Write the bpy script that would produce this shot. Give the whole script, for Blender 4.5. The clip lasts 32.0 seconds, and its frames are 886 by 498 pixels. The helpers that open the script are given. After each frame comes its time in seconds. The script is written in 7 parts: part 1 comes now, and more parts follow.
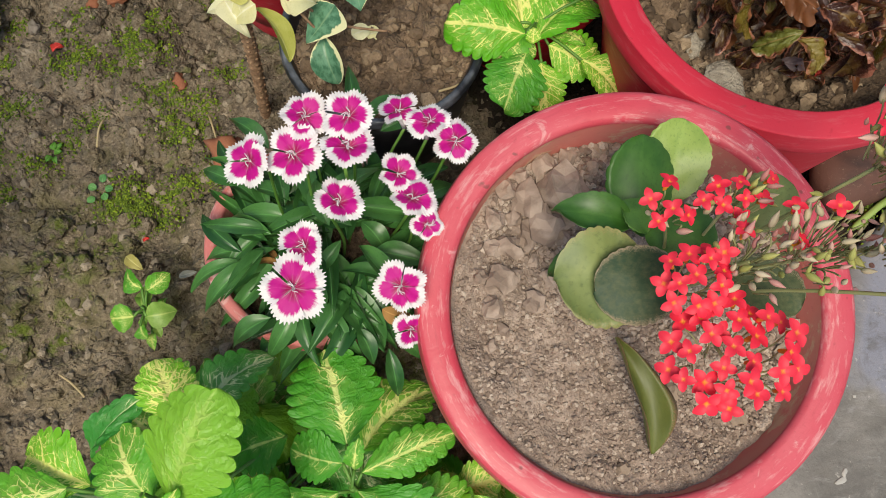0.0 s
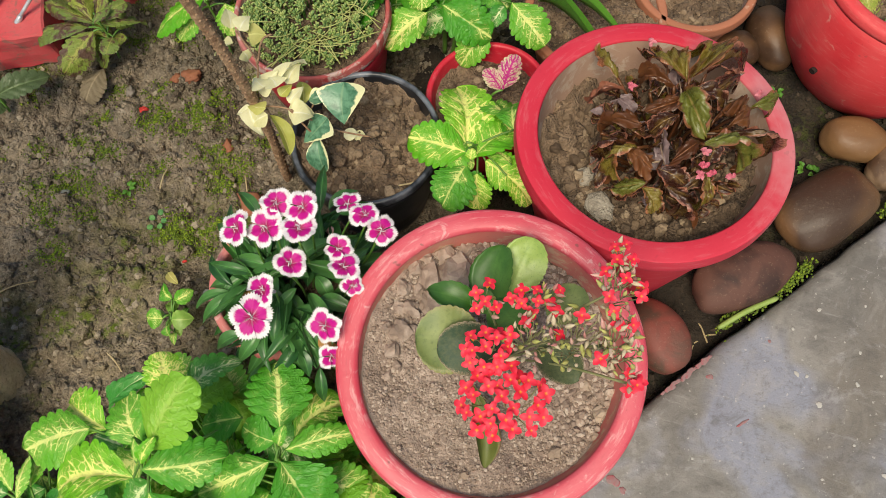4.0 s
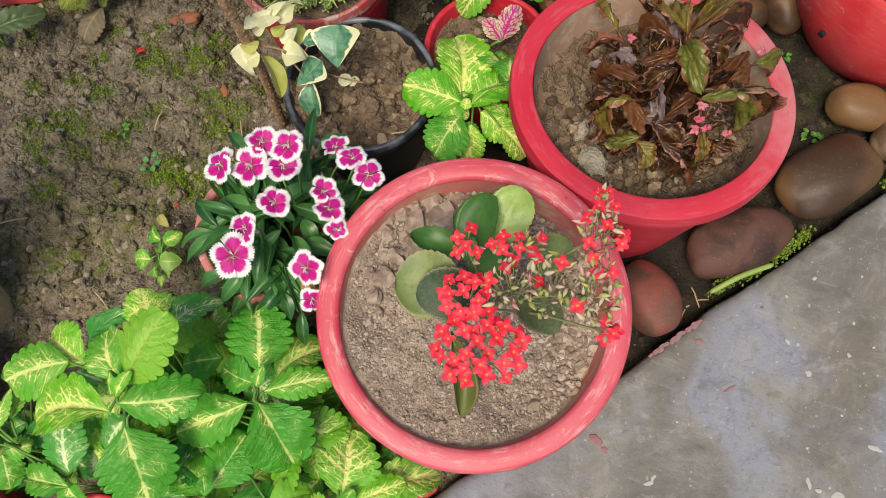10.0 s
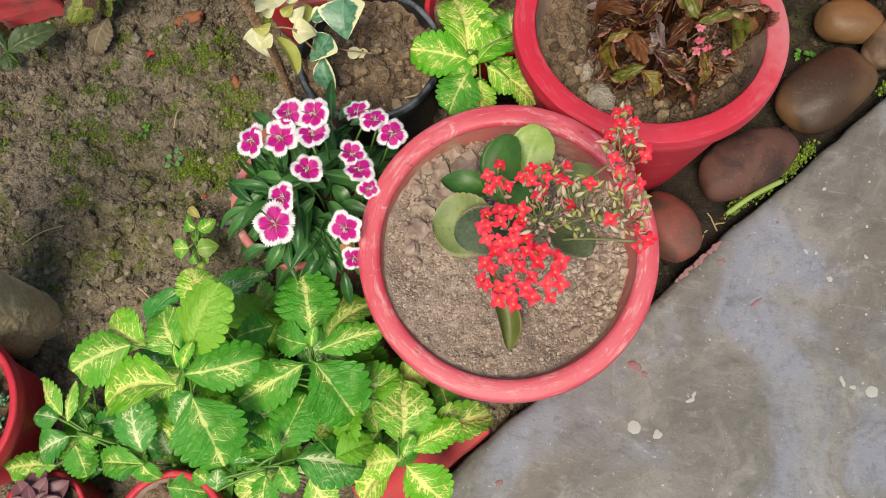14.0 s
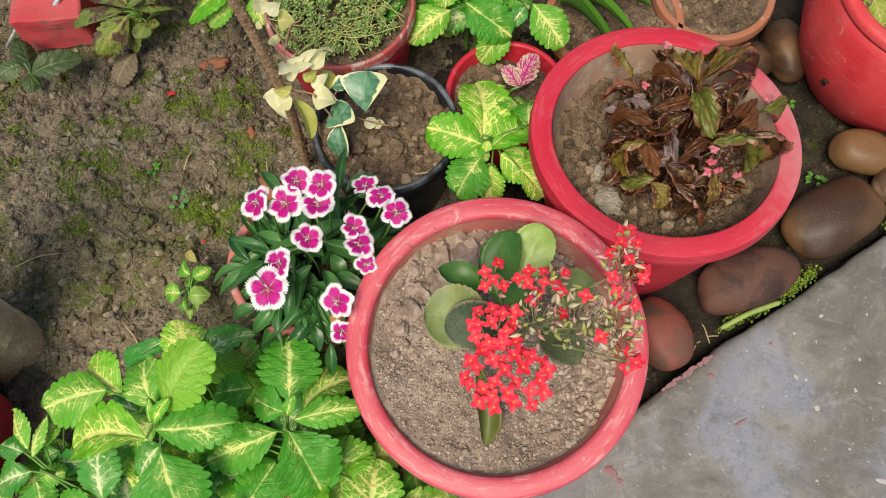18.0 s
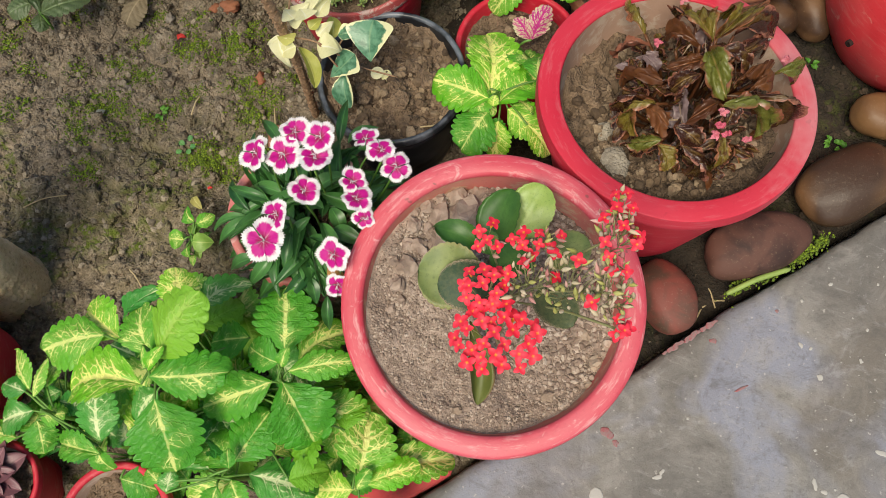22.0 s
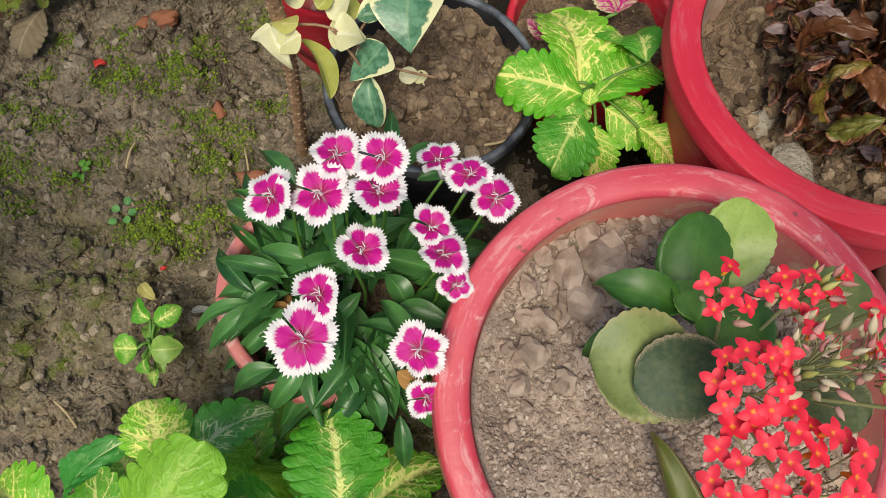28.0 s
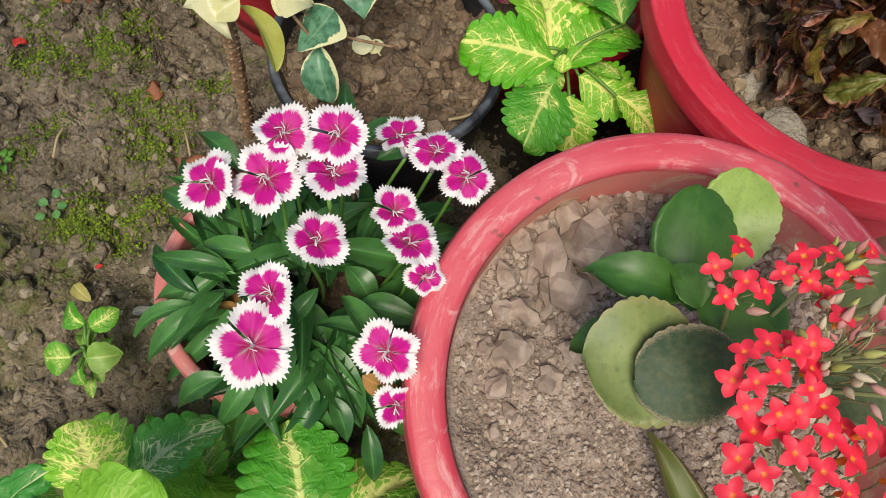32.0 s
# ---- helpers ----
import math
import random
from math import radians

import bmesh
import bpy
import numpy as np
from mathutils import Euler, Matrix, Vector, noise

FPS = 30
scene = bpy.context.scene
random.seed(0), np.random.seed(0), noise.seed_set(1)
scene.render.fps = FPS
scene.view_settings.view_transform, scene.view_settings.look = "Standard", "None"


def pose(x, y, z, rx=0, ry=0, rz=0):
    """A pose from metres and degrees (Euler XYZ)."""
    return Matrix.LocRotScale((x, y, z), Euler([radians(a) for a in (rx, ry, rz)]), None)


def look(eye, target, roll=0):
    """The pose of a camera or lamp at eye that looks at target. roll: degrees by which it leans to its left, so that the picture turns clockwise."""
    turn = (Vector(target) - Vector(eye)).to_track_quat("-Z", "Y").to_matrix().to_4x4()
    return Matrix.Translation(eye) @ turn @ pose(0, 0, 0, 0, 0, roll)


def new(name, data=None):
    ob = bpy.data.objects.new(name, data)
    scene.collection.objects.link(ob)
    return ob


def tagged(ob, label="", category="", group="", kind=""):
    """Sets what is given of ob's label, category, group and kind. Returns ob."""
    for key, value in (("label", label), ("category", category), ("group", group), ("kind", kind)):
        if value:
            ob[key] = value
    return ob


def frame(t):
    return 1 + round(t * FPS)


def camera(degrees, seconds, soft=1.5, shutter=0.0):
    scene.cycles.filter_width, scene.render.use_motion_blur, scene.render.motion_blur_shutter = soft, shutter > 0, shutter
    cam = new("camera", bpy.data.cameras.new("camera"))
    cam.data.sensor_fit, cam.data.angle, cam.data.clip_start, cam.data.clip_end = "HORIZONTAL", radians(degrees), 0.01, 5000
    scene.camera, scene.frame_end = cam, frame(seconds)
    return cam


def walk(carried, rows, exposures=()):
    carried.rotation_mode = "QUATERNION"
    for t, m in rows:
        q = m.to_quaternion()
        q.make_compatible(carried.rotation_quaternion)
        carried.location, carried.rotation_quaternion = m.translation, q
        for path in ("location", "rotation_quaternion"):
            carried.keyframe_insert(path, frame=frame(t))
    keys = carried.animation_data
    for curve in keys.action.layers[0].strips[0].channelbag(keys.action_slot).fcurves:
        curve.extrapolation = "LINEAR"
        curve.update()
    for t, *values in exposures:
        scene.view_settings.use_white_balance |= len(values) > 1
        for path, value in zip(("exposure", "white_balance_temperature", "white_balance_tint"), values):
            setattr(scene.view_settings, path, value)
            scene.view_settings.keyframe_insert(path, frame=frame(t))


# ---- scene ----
cam = camera(53.84, 32.0, 0.9)
# seconds, eye, target, roll
PATH = [
    (0, (-0.1660, -0.1224, 0.7765), (-0.0924, 0.1804, -0.1737), 3.59),
    (0.5, (-0.1551, -0.1376, 0.8556), (-0.1148, 0.1696, -0.0951), -2.97),
    (1, (-0.1238, -0.1629, 0.9403), (-0.1040, 0.1565, -0.0071), -8.07),
    (1.5, (-0.1088, -0.1954, 0.9872), (-0.0949, 0.1404, 0.0454), -9.64),
    (2, (-0.1024, -0.2050, 1.0344), (-0.0912, 0.1760, 0.1099), -12.02),
    (2.5, (-0.0982, -0.2238, 1.0462), (-0.0838, 0.1787, 0.1309), -13.38),
    (3, (-0.0778, -0.2143, 1.0338), (-0.0592, 0.1809, 0.1154), -12.07),
    (3.5, (-0.0468, -0.1920, 1.0261), (-0.0312, 0.1720, 0.0948), -4.23),
    (4, (-0.0215, -0.1879, 1.0294), (-0.0456, 0.1565, 0.0909), -5.46),
    (4.5, (-0.0147, -0.1926, 1.0264), (-0.0507, 0.1270, 0.0795), -7.11),
    (6.5, (-0.0060, -0.2205, 1.0448), (-0.0593, 0.0904, 0.0958), -16.89),
    (7, (-0.0267, -0.2322, 1.0582), (-0.0648, 0.1076, 0.1184), -19.15),
    (7.5, (-0.0352, -0.2288, 1.0567), (-0.0562, 0.1156, 0.1181), -16.44),
    (8, (-0.0196, -0.2171, 1.0561), (-0.0406, 0.1281, 0.1178), -12.01),
    (8.5, (0.0041, -0.2062, 1.0392), (-0.0204, 0.1291, 0.0974), -7.75),
    (9, (0.0033, -0.2057, 1.0417), (-0.0379, 0.1257, 0.0991), -7.52),
    (9.5, (0.0131, -0.2073, 1.0335), (-0.0311, 0.1210, 0.0900), -8.14),
    (10, (0.0041, -0.2075, 1.0091), (-0.0352, 0.1080, 0.0610), -6.04),
    (10.5, (0.0017, -0.1961, 1.0099), (-0.0359, 0.1199, 0.0619), -4.11),
    (11, (0.0195, -0.1900, 1.0092), (-0.0053, 0.1266, 0.0610), -3.67),
    (11.5, (0.0064, -0.2015, 1.0049), (-0.0185, 0.1144, 0.0565), -4.44),
    (12, (-0.0046, -0.1980, 1.0182), (-0.0304, 0.1138, 0.0683), -3.57),
    (12.5, (0.0047, -0.1947, 1.0127), (-0.0273, 0.1128, 0.0617), -5.82),
    (13, (0.0143, -0.1968, 1.0314), (-0.0609, 0.0783, 0.0729), -15.97),
    (13.5, (0.0096, -0.2123, 1.0374), (-0.0643, 0.0739, 0.0821), -15.31),
    (14, (-0.0269, -0.2647, 1.0365), (-0.0680, 0.0450, 0.0866), -13.43),
    (14.5, (-0.0644, -0.3119, 1.0505), (-0.0758, 0.0368, 0.1133), -12.43),
    (15, (-0.0765, -0.3283, 1.0715), (-0.0616, 0.0721, 0.1553), -9.93),
    (15.5, (-0.0597, -0.3227, 1.0747), (-0.0280, 0.1026, 0.1702), -8.52),
    (17.5, (-0.0270, -0.2446, 1.0477), (-0.0211, 0.1214, 0.1171), -3.63),
    (18, (-0.0196, -0.2276, 1.0454), (-0.0586, 0.1331, 0.1135), -4.81),
    (18.5, (-0.0380, -0.2095, 1.0462), (-0.0867, 0.1321, 0.1076), -5.39),
    (19, (-0.0304, -0.1985, 1.0447), (-0.0803, 0.1261, 0.1002), -7.69),
    (19.5, (-0.0137, -0.1926, 1.0529), (-0.0710, 0.1309, 0.1084), -8.18),
    (20, (0.0012, -0.1987, 1.0516), (-0.0605, 0.1143, 0.1038), -9.77),
    (20.5, (0.0118, -0.2017, 1.0525), (-0.0556, 0.1101, 0.1047), -10.88),
    (21, (0.0179, -0.2090, 1.0436), (-0.0506, 0.1023, 0.0957), -10.51),
    (21.5, (0.0130, -0.2083, 1.0406), (-0.0549, 0.1023, 0.0925), -9.68),
    (22, (0.0079, -0.2133, 1.0371), (-0.0597, 0.0887, 0.0862), -9.01),
    (22.5, (-0.0009, -0.2221, 1.0410), (-0.0660, 0.0823, 0.0907), -8.66),
    (23, (-0.0280, -0.2761, 1.0545), (-0.0691, 0.0551, 0.1118), -8.44),
    (23.5, (-0.0370, -0.3084, 1.0636), (-0.0542, 0.0686, 0.1375), -10.61),
    (24, (-0.0428, -0.3025, 1.0292), (-0.0080, 0.0868, 0.1087), -5.54),
    (24.5, (-0.0698, -0.2328, 0.9571), (-0.0116, 0.1514, 0.0357), -1.37),
    (25, (-0.0840, -0.1933, 0.8585), (-0.0392, 0.1767, -0.0694), -1.05),
    (25.5, (-0.0894, -0.1645, 0.7969), (-0.0462, 0.1904, -0.1370), -2.16),
    (26, (-0.1051, -0.1723, 0.7734), (-0.0622, 0.1791, -0.1618), -2.36),
    (26.5, (-0.1394, -0.1589, 0.7616), (-0.0954, 0.1978, -0.1716), -1.13),
    (28.5, (-0.1600, -0.1000, 0.7128), (-0.1171, 0.2702, -0.2152), 3.49),
    (29, (-0.1097, -0.1230, 0.6898), (-0.0514, 0.2301, -0.2439), 4.50),
    (29.5, (-0.0868, -0.1457, 0.6816), (0.0041, 0.1673, -0.2638), 9.03),
    (30, (-0.1172, -0.1709, 0.6822), (-0.0243, 0.1260, -0.2682), 10.32),
    (30.5, (-0.1542, -0.1672, 0.6854), (-0.0625, 0.1322, -0.2644), 11.67),
    (31, (-0.1819, -0.1369, 0.6730), (-0.0953, 0.1786, -0.2719), 10.84),
    (31.5, (-0.1833, -0.1042, 0.6711), (-0.0957, 0.2236, -0.2696), 10.22),
    (32, (-0.1614, -0.0799, 0.6755), (-0.0737, 0.2664, -0.2585), 8.13),
]
walk(cam, [(t, look(e, g, r)) for t, e, g, r in PATH], [(0, 0.71, 7150, 6), (1, 0.78, 7350, 6), (2, 0.82, 7600, 6), (4, 0.82, 7450, 6), (7, 0.80, 7200, 6), (18, 0.80, 7300, 6), (24, 0.80, 7250, 6), (26, 0.75, 7200, 6), (29, 0.69, 7100, 6), (32, 0.73, 7080, 6)])

# ---- light ----
world = bpy.data.worlds.new("sky")
scene.world = world
world.use_nodes = True
wn = world.node_tree
sky = wn.nodes.new("ShaderNodeTexSky")
sky.sky_type = 'NISHITA'
sky.sun_disc = False
sky.sun_elevation = radians(62.5)
sky.sun_rotation = radians(-164)
wn.links.new(sky.outputs[0], wn.nodes["Background"].inputs[0])
wn.nodes["Background"].inputs[1].default_value = 0.07
lamp = bpy.data.lights.new("sun", 'SUN')
lamp.energy = 2.2
lamp.angle = radians(26)
lamp.color = (1.0, 0.94, 0.85)
sun = new("sun", lamp)
sun.matrix_world = look((-0.30, -1.05, 2.1), (0, 0, 0))


# ---- mesh helpers ----
def part(name, bm, material, parent=None, label=""):
    me = bpy.data.meshes.new(name)
    bm.to_mesh(me)
    bm.free()
    return mesh_part(name, me, material, parent, label)


def mesh_part(name, me, material, parent=None, label="", m=None):
    if material and not me.materials:
        me.materials.append(material)
    ob = new(name, me)
    if material and me.materials[0] != material:
        ob.material_slots[0].link = 'OBJECT'
        ob.material_slots[0].material = material
    if parent:
        ob.parent = parent
    if m is not None:
        ob.matrix_basis = m
    if label:
        tagged(ob, label)
    return ob


def from_grid(name, pts, uv=None, smooth=True, wrap=False):
    """A mesh from an array of points of shape (rows, columns, 3)."""
    n, k = pts.shape[:2]
    idx = np.arange(n * k).reshape(n, k)
    if wrap:
        idx = np.concatenate([idx, idx[:, :1]], 1)
    faces = np.stack([idx[:-1, :-1], idx[:-1, 1:], idx[1:, 1:], idx[1:, :-1]], -1).reshape(-1, 4)
    me = bpy.data.meshes.new(name)
    me.from_pydata(pts.reshape(-1, 3).tolist(), [], faces.tolist())
    if uv is not None:
        lay = me.uv_layers.new(name="UVMap")
        loops = np.empty(len(me.loops), int)
        me.loops.foreach_get("vertex_index", loops)
        lay.data.foreach_set("uv", uv.reshape(-1, 2)[loops].ravel())
    if smooth:
        me.polygons.foreach_set("use_smooth", [True] * len(me.polygons))
    me.update()
    return me


def lathe(name, profile, seg=96, wob=0.0, seed=0):
    """A solid of revolution round z from (radius, height) pairs; wob bends it a little out of round."""
    a = np.linspace(0, 2 * math.pi, seg, endpoint=False)
    p = np.array(profile, float)
    rs = np.random.RandomState(seed)
    w = sum(rs.uniform(-1, 1) * np.sin(k * a + rs.uniform(0, 6)) / k for k in (2, 3, 5)) * wob
    r = p[:, :1] * (1 + w[None, :])
    pts = np.stack([r * np.cos(a), r * np.sin(a), np.repeat(p[:, 1:], seg, 1)], -1)
    return from_grid(name, pts, wrap=True)


TABLES = {}


def vnoise(x, y, seed=0):
    """Smooth value noise of two arrays, 0 to 1."""
    if seed not in TABLES:
        TABLES[seed] = np.random.RandomState(seed).rand(256, 256)
    t = TABLES[seed]
    xi, yi = np.floor(x).astype(int), np.floor(y).astype(int)
    fx, fy = x - xi, y - yi
    fx, fy = fx * fx * (3 - 2 * fx), fy * fy * (3 - 2 * fy)
    g = lambda a, b: t[a % 256, b % 256]
    return (g(xi, yi) * (1 - fx) * (1 - fy) + g(xi + 1, yi) * fx * (1 - fy)
            + g(xi, yi + 1) * (1 - fx) * fy + g(xi + 1, yi + 1) * fx * fy)


def fbm(x, y, scale, octaves=4, seed=0):
    out, amp = 0, 0.5
    for o in range(octaves):
        out = out + amp * (vnoise(x * scale + 17.3 * o, y * scale + 5.1 * o, seed + o) - 0.5)
        scale, amp = scale * 2.1, amp * 0.55
    return out


def tube(name, pts, radii, seg=10, closed=True):
    """A tapered tube along points."""
    pts = [Vector(p) for p in pts]
    n = len(pts)
    if not hasattr(radii, "__len__"):
        radii = [radii] * n
    rows, ref = [], Vector((0.31, 0.2, 0.93))
    for i, p in enumerate(pts):
        d = (pts[min(i + 1, n - 1)] - pts[max(i - 1, 0)]).normalized()
        s = d.cross(ref)
        if s.length < 1e-3:
            s = d.cross(Vector((1, 0, 0)))
        s.normalize()
        u = s.cross(d)
        rows.append([p + (s * math.cos(a) + u * math.sin(a)) * radii[i]
                     for a in (2 * math.pi * k / seg for k in range(seg))])
    if closed:
        rows = [[pts[0]] * seg] + rows + [[pts[-1]] * seg]
    return from_grid(name, np.array([[list(v) for v in r] for r in rows]), wrap=True)


def curve_pts(ctrl, n=12):
    """Points of a smooth line through the control points."""
    c = [Vector(p) for p in ctrl]
    c = [c[0] * 2 - c[1]] + c + [c[-1] * 2 - c[-2]]
    out = []
    for i in range(1, len(c) - 2):
        for k in range(n):
            t = k / n
            a, b, d, e = c[i - 1], c[i], c[i + 1], c[i + 2]
            out.append(0.5 * (2 * b + (d - a) * t + (2 * a - 5 * b + 4 * d - e) * t * t + (3 * b - a - 3 * d + e) * t ** 3))
    out.append(c[-2])
    return out


def join_meshes(name, items, smooth=True):
    """One mesh from (mesh, matrix) pairs."""
    vs, fs, uvs, off, anyuv = [], [], [], 0, False
    cache = {}
    for me, m in items:
        if me.name not in cache:
            v = np.empty(len(me.vertices) * 3)
            me.vertices.foreach_get("co", v)
            f = [tuple(p.vertices) for p in me.polygons]
            uv = None
            if me.uv_layers:
                uv = np.empty(len(me.loops) * 2)
                me.uv_layers[0].data.foreach_get("uv", uv)
            cache[me.name] = (v.reshape(-1, 3), f, uv, len(me.loops))
        v, f, uv, nl = cache[me.name]
        mm = np.array(m)
        vs.append(v @ mm[:3, :3].T + mm[:3, 3])
        fs += [tuple(i + off for i in q) for q in f]
        off += len(v)
        anyuv = anyuv or uv is not None
        uvs.append(uv if uv is not None else np.zeros(nl * 2))
    out = bpy.data.meshes.new(name)
    out.from_pydata(np.concatenate(vs).tolist(), [], fs)
    if anyuv:
        out.uv_layers.new(name="UVMap").data.foreach_set("uv", np.concatenate(uvs))
    out.polygons.foreach_set("use_smooth", [smooth] * len(out.polygons))
    out.update()
    return out


def lump(name, seed, seg=10, rough=0.3, flat=0.75):
    """A rough stone or clod of about unit radius."""
    bm = bmesh.new()
    bmesh.ops.create_icosphere(bm, subdivisions=1 if seg <= 5 else 2 if seg <= 10 else 3, radius=1)
    for v in bm.verts:
        k = 1 + (rough * 0.16 * noise.noise(v.co * 7.0 + Vector((seed, 4, seed))) if seg > 10 else 0) + rough * noise.noise(v.co * 1.3 + Vector((seed * 7.1, seed, 0))) + rough * 0.6 * noise.noise(v.co * 3.1 + Vector((0, seed * 3.3, 2)))
        v.co = v.co * k
        v.co.z *= flat
    for f in bm.faces:
        f.smooth = True
    me = bpy.data.meshes.new(name)
    bm.to_mesh(me)
    bm.free()
    return me


# ---- materials ----
class Nodes:
    """Short hand for a node material."""

    def __init__(self, name, rough=0.6):
        self.mat = bpy.data.materials.new(name)
        self.mat.use_nodes = True
        self.t = self.mat.node_tree
        self.bsdf = self.t.nodes["Principled BSDF"]
        self.bsdf.inputs["Roughness"].default_value = rough

    def node(self, kind, **props):
        n = self.t.nodes.new("ShaderNode" + kind)
        for k, v in props.items():
            if k == "operation":
                n.operation = v
            elif k == "data_type":
                n.data_type = v
            elif k == "blend_type":
                n.blend_type = v
        return n

    def link(self, a, b):
        if hasattr(a, "outputs"):
            a = a.outputs[0]
        self.t.links.new(a, b)

    def put(self, sock, v):
        if isinstance(v, (int, float)):
            sock.default_value = v
        elif isinstance(v, tuple):
            sock.default_value = (*v, 1.0) if len(v) == 3 and sock.type == 'RGBA' else v
        else:
            self.link(v, sock)

    def place(self):
        return self.node("NewGeometry").outputs["Position"]

    def coords(self, kind="Object"):
        n = self.node("TexCoord")
        return n.outputs[kind]

    def noise(self, vec, scale, detail=4, rough=0.55, dist=0.0):
        n = self.node("TexNoise")
        self.link(vec, n.inputs["Vector"])
        n.inputs["Scale"].default_value, n.inputs["Detail"].default_value = scale, detail
        n.inputs["Roughness"].default_value, n.inputs["Distortion"].default_value = rough, dist
        return n.outputs[0]

    def ramp(self, v, *stops):
        n = self.node("ValToRGB")
        while len(n.color_ramp.elements) < len(stops):
            n.color_ramp.elements.new(0.5)
        for e, (p, c) in zip(n.color_ramp.elements, stops):
            e.position = p
            e.color = (c, c, c, 1) if isinstance(c, (int, float)) else (*c, 1)
        self.link(v, n.inputs[0])
        return n.outputs[0]

    def math(self, op, a, b=0.0, c=0.0):
        n = self.node("Math", operation=op)
        for s, v in zip(n.inputs, (a, b, c)):
            self.put(s, v)
        return n.outputs[0]

    def mix(self, f, a, b, blend='MIX'):
        n = self.node("Mix", data_type='RGBA', blend_type=blend)
        self.put(n.inputs[0], f)
        self.put(n.inputs[6], a)
        self.put(n.inputs[7], b)
        return n.outputs[2]

    def bump(self, height, strength=0.3, dist=0.002, base=None):
        n = self.node("Bump")
        n.inputs["Strength"].default_value, n.inputs["Distance"].default_value = strength, dist
        self.link(height, n.inputs["Height"])
        if base is not None:
            self.link(base, n.inputs["Normal"])
        return n.outputs[0]

    def done(self, color=None, rough=None, normal=None, translucent=0.0, tcolor=None):
        b = self.bsdf
        if color is not None:
            self.put(b.inputs["Base Color"], color)
        if rough is not None:
            self.put(b.inputs["Roughness"], rough)
        if normal is not None:
            self.link(normal, b.inputs["Normal"])
        if translucent:
            t = self.node("BsdfTranslucent")
            self.put(t.inputs[0], tcolor if tcolor is not None else color)
            m = self.node("MixShader")
            m.inputs[0].default_value = translucent
            self.link(b, m.inputs[1])
            self.link(t, m.inputs[2])
            self.link(m, self.t.nodes["Material Output"].inputs[0])
        return self.mat


def rand_of(n):
    return n.node("ObjectInfo").outputs["Random"]


def soil_material(name, dark, light, moss=0.0, grit=260, clod=70, bump=0.006):
    n = Nodes(name, 0.95)
    c = n.place()
    vor = n.node("TexVoronoi")
    vor.feature = 'SMOOTH_F1'
    wv = n.node("VectorMath")
    wv.operation = 'ADD'
    wn_ = n.node("TexNoise")
    wn_.inputs["Scale"].default_value, wn_.inputs["Detail"].default_value = 30, 3
    n.link(c, wn_.inputs["Vector"])
    sc = n.node("VectorMath")
    sc.operation = 'SCALE'
    sc.inputs[3].default_value = 0.03
    n.link(wn_.outputs[1], sc.inputs[0])
    n.link(c, wv.inputs[0])
    n.link(sc, wv.inputs[1])
    n.link(wv, vor.inputs["Vector"])
    vor.inputs["Scale"].default_value = clod
    vor.inputs["Smoothness"].default_value = 0.4
    cl = vor.outputs[0]
    big, mid, fine = n.noise(c, 5, 4), n.noise(c, 45, 8, 0.72), n.noise(c, grit, 4, 0.75)
    mixv = n.math('ADD', n.math('MULTIPLY', mid, 0.65), n.math('MULTIPLY', big, 0.35))
    col = n.mix(n.ramp(mixv, (0.38, 0.0), (0.6, 1.0)), dark, light)
    col = n.mix(n.math('MULTIPLY', n.ramp(fine, (0.55, 0.0), (0.7, 1.0)), 0.6), col, tuple(min(1, v * 1.6) for v in light))
    col = n.mix(n.math('MULTIPLY', n.ramp(fine, (0.3, 1.0), (0.44, 0.0)), 0.6), col, tuple(v * 0.5 for v in dark))
    if moss:
        m = n.math('MULTIPLY', n.ramp(n.noise(c, 7, 3, 0.6), (0.54, 0.0), (0.64, 1.0)), n.ramp(n.noise(c, 60, 4, 0.7), (0.48, 0.0), (0.6, 1.0)))
        film = n.math('MULTIPLY', n.ramp(n.noise(c, 3.2, 3, 0.6), (0.47, 0.0), (0.6, 1.0)), n.ramp(n.noise(c, 26, 5, 0.7), (0.4, 0.0), (0.62, 1.0)))
        col = n.mix(n.math('MULTIPLY', film, moss * 0.45), col, (0.15, 0.15, 0.03))
        col = n.mix(n.math('MULTIPLY', m, moss), col, (0.12, 0.17, 0.012))
    h = n.math('ADD', n.math('ADD', mid, n.math('MULTIPLY', fine, 0.4)), n.math('MULTIPLY', cl, -0.55))
    return n.done(col, 0.95, n.bump(h, 1.0, bump))


